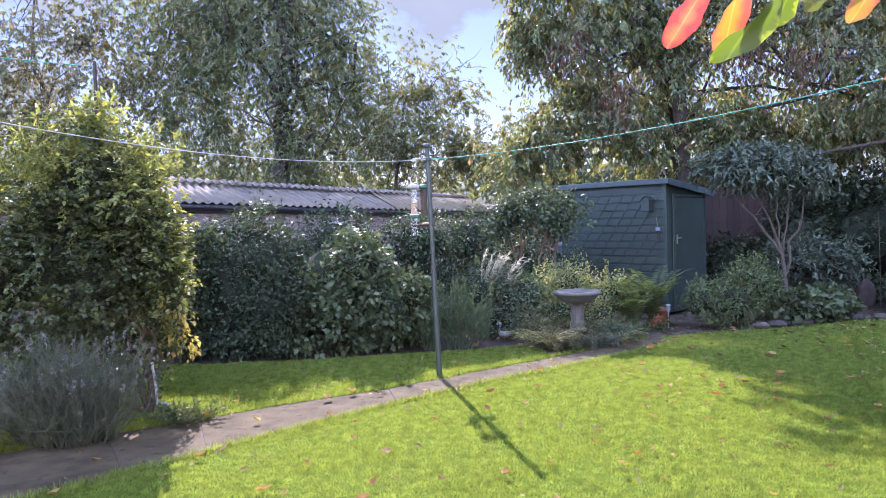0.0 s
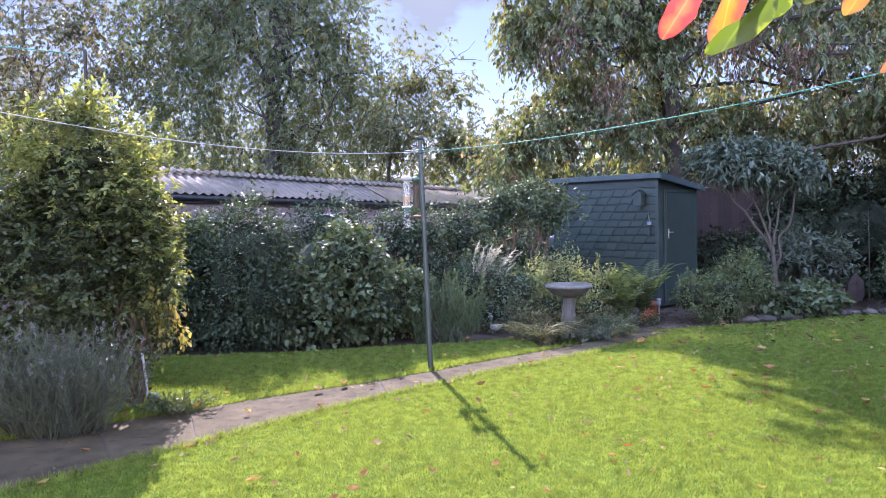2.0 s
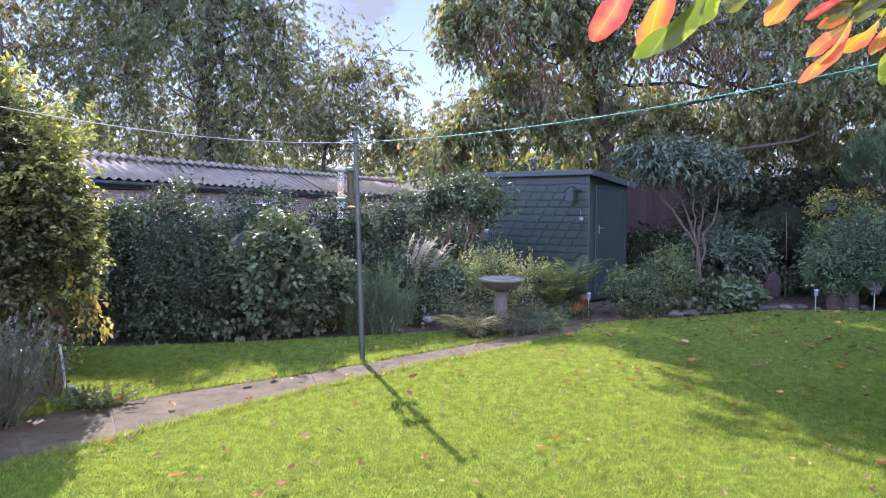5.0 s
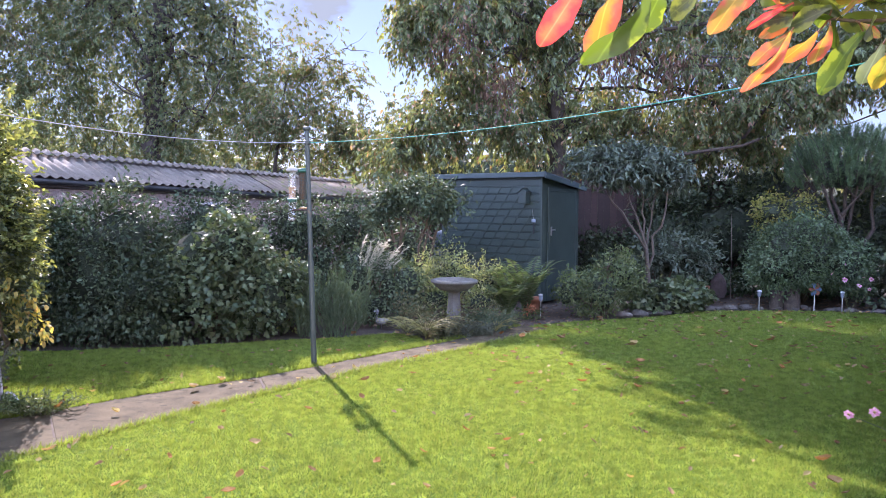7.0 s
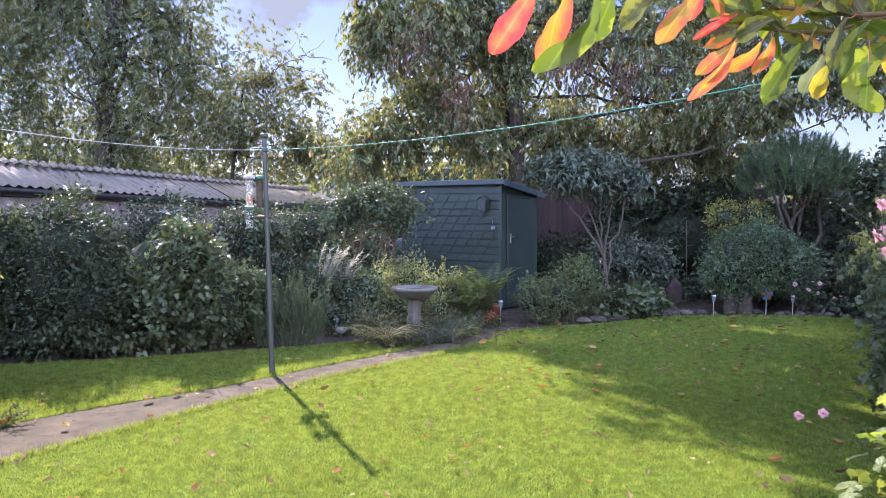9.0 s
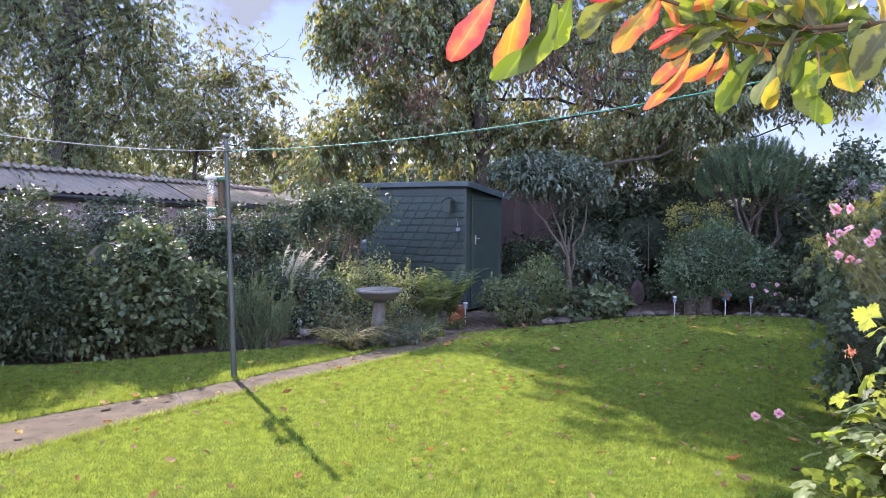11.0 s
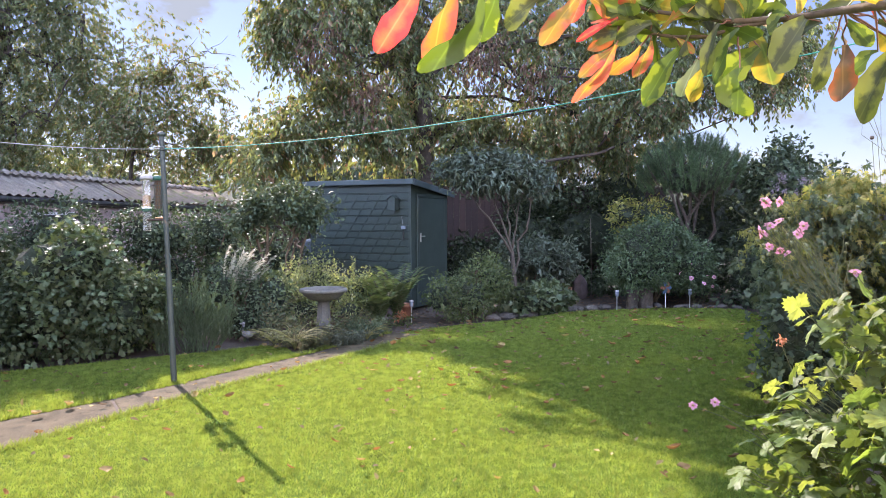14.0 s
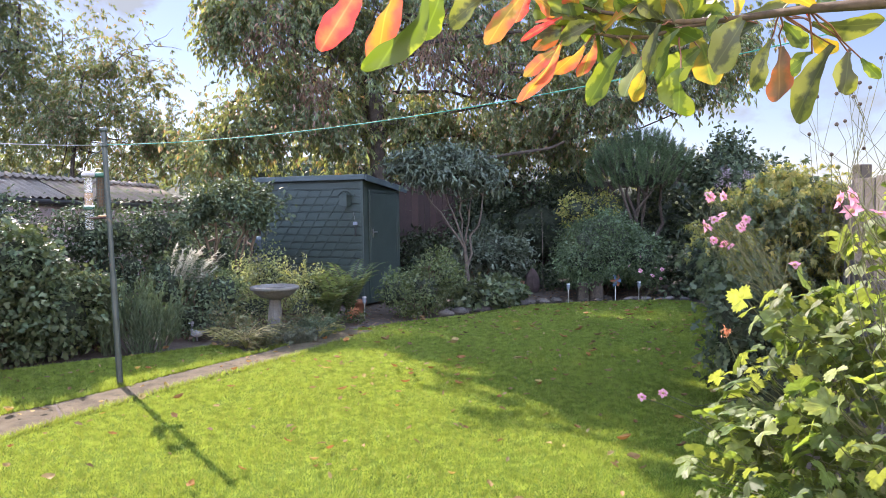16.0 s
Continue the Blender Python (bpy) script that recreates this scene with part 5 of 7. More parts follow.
bush("small_shrub", "low green shrub with yellowish tips", (-0.35, 8.6), [((-0.4, 8.65, 0.5), (0.35, 0.3, 0.36))], 150, 10, 0.05, 0.05, OVAL, F_LIME, 58, stems=5, factor=0.75)


def make_plumes():
    b = thing("plume_grass", (0.60, 9.0, 0), "tall grass with feathery cream plumes catching the light", "ornamental grass")
    gen = np.random.default_rng(61)
    lines, P, D = [], [], []
    for k in range(20):
        foot = np.array((0.50, 9.0, 0.3)) + gen.normal(0, 0.06, 3)
        lean = np.array((0.02 + 0.020 * k - 0.14 + gen.normal(0, 0.03), gen.normal(-0.03, 0.06), 0))
        top = foot + lean + np.array((0, 0, gen.uniform(0.52, 0.80)))
        s = np.linspace(0, 1, 8)[:, None]
        p = foot + (top - foot) * s + np.array((0.16, 0, -0.05)) * s ** 3
        lines.append((p, 0.003, 0.0015))
        m = 90
        u = gen.uniform(0.5, 1.0, m)
        q = np.stack([np.interp(u, np.linspace(0, 1, 8), p[:, i]) for i in range(3)], 1)
        P.append(q)
        D.append(gen.normal(0, 0.35, q.shape) + np.array((0.55, 0, 0.35)))
    tagged(put("stalk_mass", tubes("stalk_mass", lines, M_STALK, 4), b), kind="stuff")
    P, D = np.concatenate(P), np.concatenate(D)
    put("plume_mass", leaves("plume_mass", NEEDLE, P, D, gen.normal(0, 1, P.shape), gen.uniform(0.035, 0.075, len(P)), 0.008, F_PLUME), b, "feathery cream plumes")
    lv = np.array((0.52, 9.0, 0.02)) + gen.normal(0, 0.05, (90, 3)) * np.array((1, 1, 0))
    put("leaf_mass", leaves("leaf_mass", NEEDLE, lv, gen.normal(0, 0.28, lv.shape) + np.array((0, 0, 1.0)), gen.normal(0, 1, lv.shape), gen.uniform(0.3, 0.6, 90), 0.010, F_ROSEMARY), b)


make_plumes()
bush("loose_shrub", "loose pale green shrub round the plume grass", (0.55, 8.95), [((0.42, 8.95, 0.55), (0.28, 0.2, 0.32)), ((0.78, 8.95, 0.45), (0.24, 0.2, 0.34)), ((0.62, 8.9, 0.24), (0.30, 0.16, 0.22))], 300, 9, 0.05, 0.05, OVAL, F_ROSEMARY, 60, stems=12, factor=0.5, inner=0.3, bumps=0.25)


M_STONEWHITE = surface("worn_white_stone", (0.015, 0.015, 0.02), (0.30, 0.30, 0.31), 0.7, 26, 60, 0.3)


def make_duck(x, y, size):
    d = bmesh.new()
    for c, r in (((0, 0, 0.10), (0.085, 0.05, 0.05)), ((0.07, 0, 0.12), (0.05, 0.03, 0.022)), ((-0.06, 0, 0.25), (0.030, 0.022, 0.024)), ((-0.095, 0, 0.247), (0.026, 0.009, 0.007))):
        bmesh.ops.create_icosphere(d, subdivisions=2, radius=1, matrix=Matrix.Translation((x + c[0], y + c[1], c[2])) @ Matrix.Diagonal((*r, 1)))
    tmp = tubes("neck", [(np.array([(x - 0.05, y, 0.11), (x - 0.075, y, 0.16), (x - 0.06, y, 0.21), (x - 0.058, y, 0.25)]), 0.02, 0.014), (np.array([(x, y, 0.09), (x, y, 0.0)]), 0.008, 0.008)], M_WHITE, 8)
    d.from_mesh(tmp)
    bpy.data.meshes.remove(tmp)
    bmesh.ops.scale(d, vec=(0.8 * size, 0.8 * size, 0.85 * size), space=Matrix.Translation((-x, -y, 0)), verts=d.verts)
    ob = put("bird_ornament", mesh_of("bird_ornament", d, M_STONEWHITE, True))
    tagged(ob, "small white long-necked bird ornament among the plants", "garden ornament")


make_duck(0.66, 8.70, 1.0)
make_duck(2.16, 8.47, 0.62)

bush("lime_shrub", "lime green shrub glowing in the sun behind the bird bath", (1.6, 9.5), [((1.62, 9.55, 0.58), (0.34, 0.26, 0.34)), ((2.1, 9.5, 0.45), (0.26, 0.22, 0.30)), ((1.12, 9.5, 0.42), (0.30, 0.24, 0.34)), ((1.4, 9.4, 0.25), (0.5, 0.25, 0.22)), ((2.0, 9.2, 0.22), (0.3, 0.2, 0.2))],
     760, 13, 0.05, 0.036, OVAL, F_LIME, 71, stems=14, factor=0.45, inner=0.3, bumps=0.28)
gen = np.random.default_rng(70)
up = []
for k in range(34):
    a = np.array((gen.uniform(0.9, 2.3), 9.5 + gen.normal(0, 0.12), gen.uniform(0.35, 0.65)))
    up.append((a, a + np.array((gen.normal(0.04, 0.10), gen.normal(-0.05, 0.08), gen.uniform(0.15, 0.36)))))
P = np.concatenate([a + (b - a) * gen.uniform(0.0, 1.0, (20, 1)) for a, b in up])
sh = thing("spiky_shrub", (1.6, 9.5, 0), "upright sunlit shoots of a yellow-green shrub behind the bird bath", "shrub")
put("shoots", tubes("shoots", [(wander(np.array((a[0], a[1], 0.0)), b, 6, 0.05, gen), 0.005, 0.002) for a, b in up], M_STALK, 4), sh)
put("leaves", leaves("leaves", OVAL, P, gen.normal(0, 0.7, P.shape) + np.array((0, 0, 0.5)), gen.normal(0, 1, P.shape), gen.uniform(0.035, 0.065, len(P)), gen.uniform(0.012, 0.024, len(P)), F_LIME), sh)
bush("low_plants", "low straggling plants and faded stems round the bird bath", (1.4, 8.5), [((1.15, 8.25, 0.14), (0.26, 0.22, 0.18)), ((1.5, 8.2, 0.10), (0.30, 0.20, 0.13)), ((1.9, 8.5, 0.14), (0.3, 0.22, 0.18)), ((1.0, 8.5, 0.2), (0.22, 0.2, 0.24))],
     420, 9, 0.05, 0.036, DIAMOND, F_FADED, 72, "plants", stems=12, inner_dark=False, inner=0.1)
spiky("catmint", "low grey-green straggling plant at the foot of the bird bath", "plant", (1.62, 8.10), (0.34, 0.2), 0.17, 130, F_LAVENDER, 0.05, 73, 0.2, None, 30, 0.22, loose=0.11)
spiky("catmint", "low grey-green straggling plant at the foot of the bird bath", "plant", (1.95, 8.42), (0.30, 0.2), 0.26, 110, F_ROSEMARY, 0.05, 74, 0.2, None, 30, 0.22, loose=0.11)
spiky("catmint", "low straggling plant with faded stems beside the bird bath", "plant", (1.3, 8.05), (0.28, 0.18), 0.22, 100, F_FADED, 0.05, 75, 0.2, None, 30, 0.22, loose=0.12)


def fronds(name, label, base, count, length, material, seed, rise=0.8, leaf=0.06):
    """A fern or a tuft: arching fronds with paired leaflets."""
    gen = np.random.default_rng(seed)
    b = thing(name, (*base, 0), label, "fern")
    lines, P, D, L, NN = [], [], [], [], []
    for k in range(count):
        a = 2 * math.pi * k / count + gen.normal(0, 0.2)
        ln = length * gen.uniform(0.7, 1.1)
        s = np.linspace(0, 1, 10)[:, None]
        out = np.array((math.cos(a), math.sin(a), 0))
        p = np.array((*base, 0.02)) + out * (s ** 1.4) * ln * 0.55 + np.array((0, 0, 1)) * (s * 1.15 - s ** 3 * 0.40) * ln
        lines.append((p, 0.004, 0.0015))
        u = np.linspace(0.12, 0.99, 26)
        q = np.stack([np.interp(u, s[:, 0], p[:, i]) for i in range(3)], 1)
        tan = unit(np.gradient(q, axis=0))
        side = np.array((-math.sin(a), math.cos(a), 0))
        for w in (-1, 1):
            P.append(q)
            D.append(side * w + tan * 0.35 + gen.normal(0, 0.08, q.shape))
            NN.append(np.cross(tan, side) + gen.normal(0, 0.15, q.shape))
            L.append(leaf * 2.0 * np.sin(np.pi * np.clip(u * 0.9 + 0.08, 0, 1)) + 0.008)
    put("midrib_mass", tubes("midrib_mass", lines, M_TWIG, 4), b)
    P, D, L = np.concatenate(P), np.concatenate(D), np.concatenate(L)
    put("frond_mass", leaves("frond_mass", DIAMOND, P, D, np.concatenate(NN), L, np.maximum(0.014, L * 0.2), material), b)
    return b


for k, (fx, fy, ln) in enumerate(((2.42, 9.35, 0.80), (2.68, 9.5, 0.95), (2.3, 9.1, 0.55), (2.15, 9.7, 0.85))):
    fronds("fern", "arching green fern in front of the shed wall", (fx, fy), 13, ln, F_FERN, 80 + k)["group"] = "ferns by the shed"


def make_tuft(base, seed, count=60, length=0.42):
    gen = np.random.default_rng(seed)
    b = thing("grass_tuft", (*base, 0), "tuft of long arching yellow-green grass by the lawn edge", "ornamental grass")
    lines = []
    for k in range(count):
        a = gen.uniform(0, 2 * math.pi)
        s = np.linspace(0, 1, 7)[:, None]
        ln = length * gen.uniform(0.5, 1.1)
        out = np.array((math.cos(a), math.sin(a), 0))
        lines.append((np.array((*base, 0.0)) + out * s ** 1.5 * ln * 0.8 + np.array((0, 0, 1)) * (s * 0.9 - s ** 2.4 * 0.55) * ln, 0.0045, 0.001))
    tagged(put("blade_mass", tubes("blade_mass", lines, F_STRAW, 3), b), kind="stuff")


make_tuft((1.10, 7.98), 91, 80, 0.58)
make_tuft((0.92, 8.25), 92, 50, 0.48)
make_tuft((1.95, 8.2), 93, 30, 0.45)

# camellia-like small tree left of the shed, with bare legs
st = bush("standard_shrub", "small round-headed evergreen tree on bare brown stems", (1.3, 10.0), [((0.88, 9.97, 1.55), (0.34, 0.36, 0.30)), ((1.25, 9.95, 1.66), (0.36, 0.36, 0.28)), ((1.62, 9.9, 1.55), (0.30, 0.32, 0.26)), ((0.72, 9.97, 1.36), (0.20, 0.24, 0.18)), ((1.48, 9.9, 1.36), (0.22, 0.24, 0.14))],
          400, 11, 0.055, 0.062, OVAL, F_HEDGE, 95, category="small tree", inner_dark=False, inner=0.15, bumps=0.3)
for base, tips, r, q in (((1.10, 9.97, -0.02), [(1.02, 9.95, 1.35), (0.75, 9.95, 1.5)], 0.034, 96), ((1.14, 9.95, -0.02), [(1.42, 9.9, 1.40), (1.62, 9.9, 1.6)], 0.022, 97), ((1.43, 9.92, -0.02), [(1.47, 9.9, 1.5)], 0.032, 98), ((1.0, 9.97, 0.0), [(0.72, 9.95, 1.3)], 0.02, 99)):
    branches("stem", st, base, tips, r, r * 0.5, M_TWIG, 0.06, seed=q, fork=0.6)

# rhododendron with bare forked stems
rh = bush("rhododendron", "spreading rhododendron with grey-green leathery leaves on bare forked stems", (4.35, 9.75), [((4.02, 9.8, 2.02), (0.48, 0.5, 0.24)), ((4.5, 9.75, 2.02), (0.50, 0.5, 0.27)), ((3.66, 9.85, 2.08), (0.30, 0.34, 0.13)), ((4.15, 9.8, 2.17), (0.45, 0.4, 0.18)), ((4.85, 9.7, 1.92), (0.22, 0.3, 0.20))],
          400, 13, 0.07, 0.09, OVAL, F_RHODO, 101, category="small tree", factor=0.55, aspect=0.34, droop=0.5)
put("trunk", tubes("trunk", [(np.array([(4.58, 9.75, -0.03), (4.56, 9.76, 0.3), (4.53, 9.75, 0.62), (4.50, 9.75, 0.92)]), 0.038, 0.026)], M_STEMBARK, 10), rh)
for k, (a, tip, r) in enumerate((((4.50, 9.75, 0.88), (3.80, 9.86, 1.88), 0.020), ((4.50, 9.75, 0.92), (4.18, 9.82, 1.88), 0.019), ((4.50, 9.75, 0.92), (4.40, 9.80, 1.92), 0.017), ((4.54, 9.76, 0.60), (4.80, 9.66, 1.85), 0.020), ((4.52, 9.76, 0.95), (4.64, 9.72, 1.88), 0.016))):
    branches("stem", rh, a, [tip], r, r * 0.45, M_STEMBARK, 0.03, 7, 110 + k, 0.55)
bush("mixed_bush", "rounded bush with small bright and dark green leaves", (3.7, 9.35), [((3.68, 9.35, 0.34), (0.40, 0.34, 0.36)), ((4.0, 9.45, 0.55), (0.24, 0.22, 0.30)), ((3.32, 9.4, 0.32), (0.26, 0.24, 0.24)), ((3.85, 9.4, 0.78), (0.10, 0.10, 0.16))], 520, 11, 0.05, 0.055, OVAL, F_EUONY, 121, stems=12, factor=0.6, inner=0.5, bumps=0.28, aspect=0.36)
bush("low_shrub", "low grey-green broad-leaved shrub beside the stones", (4.75, 9.6), [((4.7, 9.6, 0.2), (0.5, 0.34, 0.26)), ((5.15, 9.75, 0.2), (0.36, 0.3, 0.24))], 220, 9, 0.05, 0.085, LOBED, F_BROAD, 122, stems=5, aspect=0.85, factor=0.7)
bush("dark_shrub", "dark glossy shrub in the shade at the back", (5.2, 10.8), [((5.25, 10.8, 0.74), (0.5, 0.4, 0.32)), ((5.75, 10.85, 0.70), (0.45, 0.4, 0.32))], 330, 10, 0.06, 0.09, OVAL, F_RHODO, 123, stems=7, factor=0.6, aspect=0.36)
bush("dome_shrub", "dense clipped dome-shaped evergreen shrub on a short trunk", (7.0, 9.85), [((7.02, 9.85, 0.88), (0.72, 0.66, 0.56)), ((6.68, 9.8, 0.62), (0.52, 0.5, 0.44)), ((7.42, 9.6, 0.70), (0.44, 0.45, 0.50))],
     2300, 12, 0.05, 0.046, OVAL, F_DOME, 124, stems=6, factor=0.72, bumps=0.16)
bush("golden_shrub", "golden yellow-green shrub behind the dome", (7.2, 10.55), [((7.0, 10.55, 1.40), (0.36, 0.28, 0.28)), ((7.36, 10.4, 1.44), (0.30, 0.26, 0.26)), ((7.15, 10.55, 1.0), (0.3, 0.25, 0.4))], 420, 10, 0.05, 0.05, OVAL, F_GOLD, 125, stems=5, factor=0.75)


def make_pine():
    b = thing("pine_tree", (8.0, 10.2, 0), "dark green pine with upright needle tufts on bare stems", "tree")
    gen = np.random.default_rng(131)
    tips, P, D = [], [], []
    for k in range(300):
        a, u = gen.uniform(0, 2 * math.pi), gen.uniform(-0.42, 1)
        rr = math.sqrt(1 - u * u) * gen.uniform(0.55, 1.05)
        foot = np.array((8.0 + 0.82 * rr * math.cos(a), 10.2 + 0.76 * rr * math.sin(a), 1.96 + 0.50 * u))
        top = foot + np.array((0.10 * math.cos(a), 0.10 * math.sin(a), gen.uniform(0.18, 0.38)))
        tips.append((wander(foot - np.array((0.14 * math.cos(a), 0.14 * math.sin(a), 0.06)), top, 5, 0.05, gen), 0.006, 0.004))
        m = 110
        q = gen.random((m, 1))
        P.append(foot + (top - foot) * q)
        D.append(unit(gen.normal(0, 1, (m, 3))) * 0.9 + np.array((0, 0, 0.8)))
    P, D = np.concatenate(P), np.concatenate(D)
    put("needles", leaves("needles", NEEDLE, P, D, gen.normal(0, 1, P.shape), gen.uniform(0.06, 0.11, len(P)), 0.008, F_PINE), b)
    tagged(put("twig_mass", tubes("twig_mass", tips, M_BARK, 4), b), kind="stuff")
    branches("stem", b, (8.0, 10.2, -0.02), [(7.5, 10.1, 1.85), (7.8, 10.2, 2.0), (8.2, 10.2, 2.0), (8.45, 10.2, 1.85), (8.0, 10.3, 2.2)], 0.05, 0.02, M_BARK, 0.06, seed=132)
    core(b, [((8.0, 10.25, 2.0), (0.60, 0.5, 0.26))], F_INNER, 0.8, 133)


make_pine()
bush("laurel", "tall dark broad-leaved shrub on the boundary", (9.3, 9.2), [((9.1, 9.4, 2.0), (0.72, 0.65, 0.72)), ((9.4, 9.0, 0.8), (0.9, 0.7, 0.8))], 1100, 12, 0.09, 0.085, OVAL, F_HEDGE, 141, stems=8, factor=0.5, inner=0.35, bumps=0.35)
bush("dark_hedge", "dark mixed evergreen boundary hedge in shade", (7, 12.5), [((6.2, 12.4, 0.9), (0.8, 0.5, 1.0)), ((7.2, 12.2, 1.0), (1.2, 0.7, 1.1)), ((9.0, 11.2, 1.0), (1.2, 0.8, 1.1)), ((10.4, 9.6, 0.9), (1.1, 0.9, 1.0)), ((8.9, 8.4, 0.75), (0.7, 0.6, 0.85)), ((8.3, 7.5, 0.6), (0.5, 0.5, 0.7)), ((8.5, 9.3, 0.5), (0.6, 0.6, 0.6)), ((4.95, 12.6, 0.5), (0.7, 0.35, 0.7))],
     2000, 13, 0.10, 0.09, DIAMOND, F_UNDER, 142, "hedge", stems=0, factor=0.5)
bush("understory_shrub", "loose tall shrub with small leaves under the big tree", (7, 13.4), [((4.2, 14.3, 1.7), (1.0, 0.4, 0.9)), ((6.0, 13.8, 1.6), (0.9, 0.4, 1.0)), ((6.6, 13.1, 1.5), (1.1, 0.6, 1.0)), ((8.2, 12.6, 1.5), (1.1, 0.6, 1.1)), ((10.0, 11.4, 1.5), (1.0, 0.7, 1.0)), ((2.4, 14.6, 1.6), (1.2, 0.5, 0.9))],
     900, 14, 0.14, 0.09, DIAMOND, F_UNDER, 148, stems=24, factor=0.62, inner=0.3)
bush("ivy", "low dark ivy ground cover at the foot of the hedge", (6.5, 11.6), [((5.4, 11.5, 0.15), (0.9, 0.5, 0.28)), ((6.8, 11.4, 0.15), (0.9, 0.5, 0.28)), ((8.3, 10.9, 0.15), (0.9, 0.6, 0.28)), ((4.6, 11.7, 0.2), (0.5, 0.5, 0.35))], 420, 9, 0.07, 0.07, LOBED, F_HEDGE, 149, "ground cover", inner_dark=False, inner=0.2, aspect=0.9)
ac = thing("acer", (4.6, 4.2, 0), "yellowing feathery-leaved acer by the fence", "shrub")
ACER_TIERS = [((4.58, 4.16, 1.70), (0.22, 0.24, 0.09)), ((4.44, 4.16, 1.53), (0.28, 0.28, 0.11)), ((4.82, 4.08, 1.60), (0.26, 0.28, 0.11)), ((4.36, 4.22, 1.30), (0.30, 0.30, 0.12)), ((4.68, 4.02, 1.34), (0.38, 0.32, 0.13)), ((4.42, 4.12, 1.05), (0.36, 0.34, 0.14)), ((4.78, 4.08, 1.08), (0.34, 0.34, 0.16))]
sprays("foliage", ac, ACER_TIERS, 1250, 7, 0.14, 0.056, STAR, F_GOLD, aspect=0.95, inner=0.1, bumps=0.35, hang=0.35, seed=143)
sprays("green_leaves", ac, [((4.42, 4.15, 1.0), (0.40, 0.38, 0.30)), ((4.72, 4.05, 0.7), (0.40, 0.36, 0.5)), ((4.4, 4.1, 0.6), (0.36, 0.36, 0.4)), ((4.56, 4.1, 1.38), (0.3, 0.28, 0.25)), ((4.42, 4.18, 1.42), (0.26, 0.28, 0.16))], 1650, 7, 0.15, 0.058, STAR, F_BROAD, "green leaves lower down and inside", aspect=0.95, inner=0.1, hang=0.35, seed=144)
branches("stem", ac, (4.6, 4.2, 0.0), [(4.56, 4.18, 1.70), (4.40, 4.18, 1.5), (4.80, 4.1, 1.55), (4.32, 4.2, 1.25), (4.7, 4.0, 1.3), (4.5, 4.05, 1.0)], 0.022, 0.008, M_TWIG, seed=143)
bush("bed_shrub", "dark leafy shrub at the back of the flower bed", (7.0, 6.3), [((7.15, 6.6, 0.6), (0.6, 0.6, 0.65)), ((7.9, 7.4, 0.6), (0.55, 0.6, 0.65)), ((6.2, 5.4, 0.6), (0.5, 0.5, 0.65))], 620, 11, 0.07, 0.075, OVAL, F_BROAD, 145, stems=8, factor=0.8)
bush("bed_shrub", "low dark leafy shrub beneath the pink flowers", (4.0, 4.0), [((3.85, 3.8, 0.66), (0.22, 0.22, 0.40)), ((3.95, 3.6, 0.3), (0.28, 0.28, 0.3))], 200, 10, 0.06, 0.055, LOBED, F_HEDGE, 150, stems=6, factor=0.7, aspect=0.8)
bu = bush("butterfly_bush", "thin shrub with small purple flower heads", (6.0, 5.6), [((6.0, 5.6, 1.2), (0.35, 0.35, 0.5))], 60, 7, 0.06, 0.07, OVAL, F_EUONY, 146, stems=14, inner_dark=False, aspect=0.3)
foliage("flower_heads", bu, [((5.85, 5.75, 1.72), (0.3, 0.3, 0.2))], 13, 34, 0.022, 0.018, DIAMOND, F_PURPLE, "small purple flower heads", seed=147)["kind"] = "stuff"


# ---- fences ----
def fence(name, label, a, b, high, material, width=0.10, gap=0.012, seed=1, post_every=1.83):
    gen = np.random.default_rng(seed)
    a, b = Vector((*a, 0)), Vector((*b, 0))
    d = (b - a).normalized()
    nrm = Vector((-d.y, d.x, 0))
    f = thing(name, a, label, "fence", kind="structure")
    ln = (b - a).length
    plank = mesh_of("plank", box((width - gap, 0.014, high), None, 0.003), material)
    n = int(ln / width)
    for i in range(n):
        ob = new("plank", plank)
        ob.parent = f
        ob.matrix_local = Matrix.Translation(-a) @ frame_at(a + d * (i + 0.5) * width + Vector((0, 0, high / 2 + 0.03 + gen.normal(0, 0.006))), d, nrm)
    for k in range(int(ln / post_every) + 1):
        part("post", box((0.085, 0.085, high + 0.12), frame_at(a + d * k * post_every + nrm * 0.055 + Vector((0, 0, (high + 0.12) / 2)), d, nrm), 0.006), material, f)
    for z in (0.3, high - 0.25):
        part("rail", box((ln, 0.04, 0.07), frame_at(a + d * ln / 2 + nrm * 0.03 + Vector((0, 0, z)), d, nrm), 0.004), material, f)


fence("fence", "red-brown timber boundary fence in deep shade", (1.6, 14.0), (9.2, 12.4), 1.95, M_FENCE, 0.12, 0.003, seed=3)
fence("fence", "weathered grey timber fence beside the flower bed", (4.42, 3.40), (3.62, 0.4), 1.62, M_GREYWOOD, 0.10, seed=4)
fence("fence", "weathered grey timber fence behind the shrubs", (10.8, 10.4), (4.52, 3.48), 1.5, M_GREYWOOD, 0.12, seed=5)


# ---- small things by the bed ----
M_REDSTONE = surface("muted_red_stone", (0.055, 0.040, 0.040), (0.12, 0.088, 0.086), 0.9, 10, 70, 0.6)


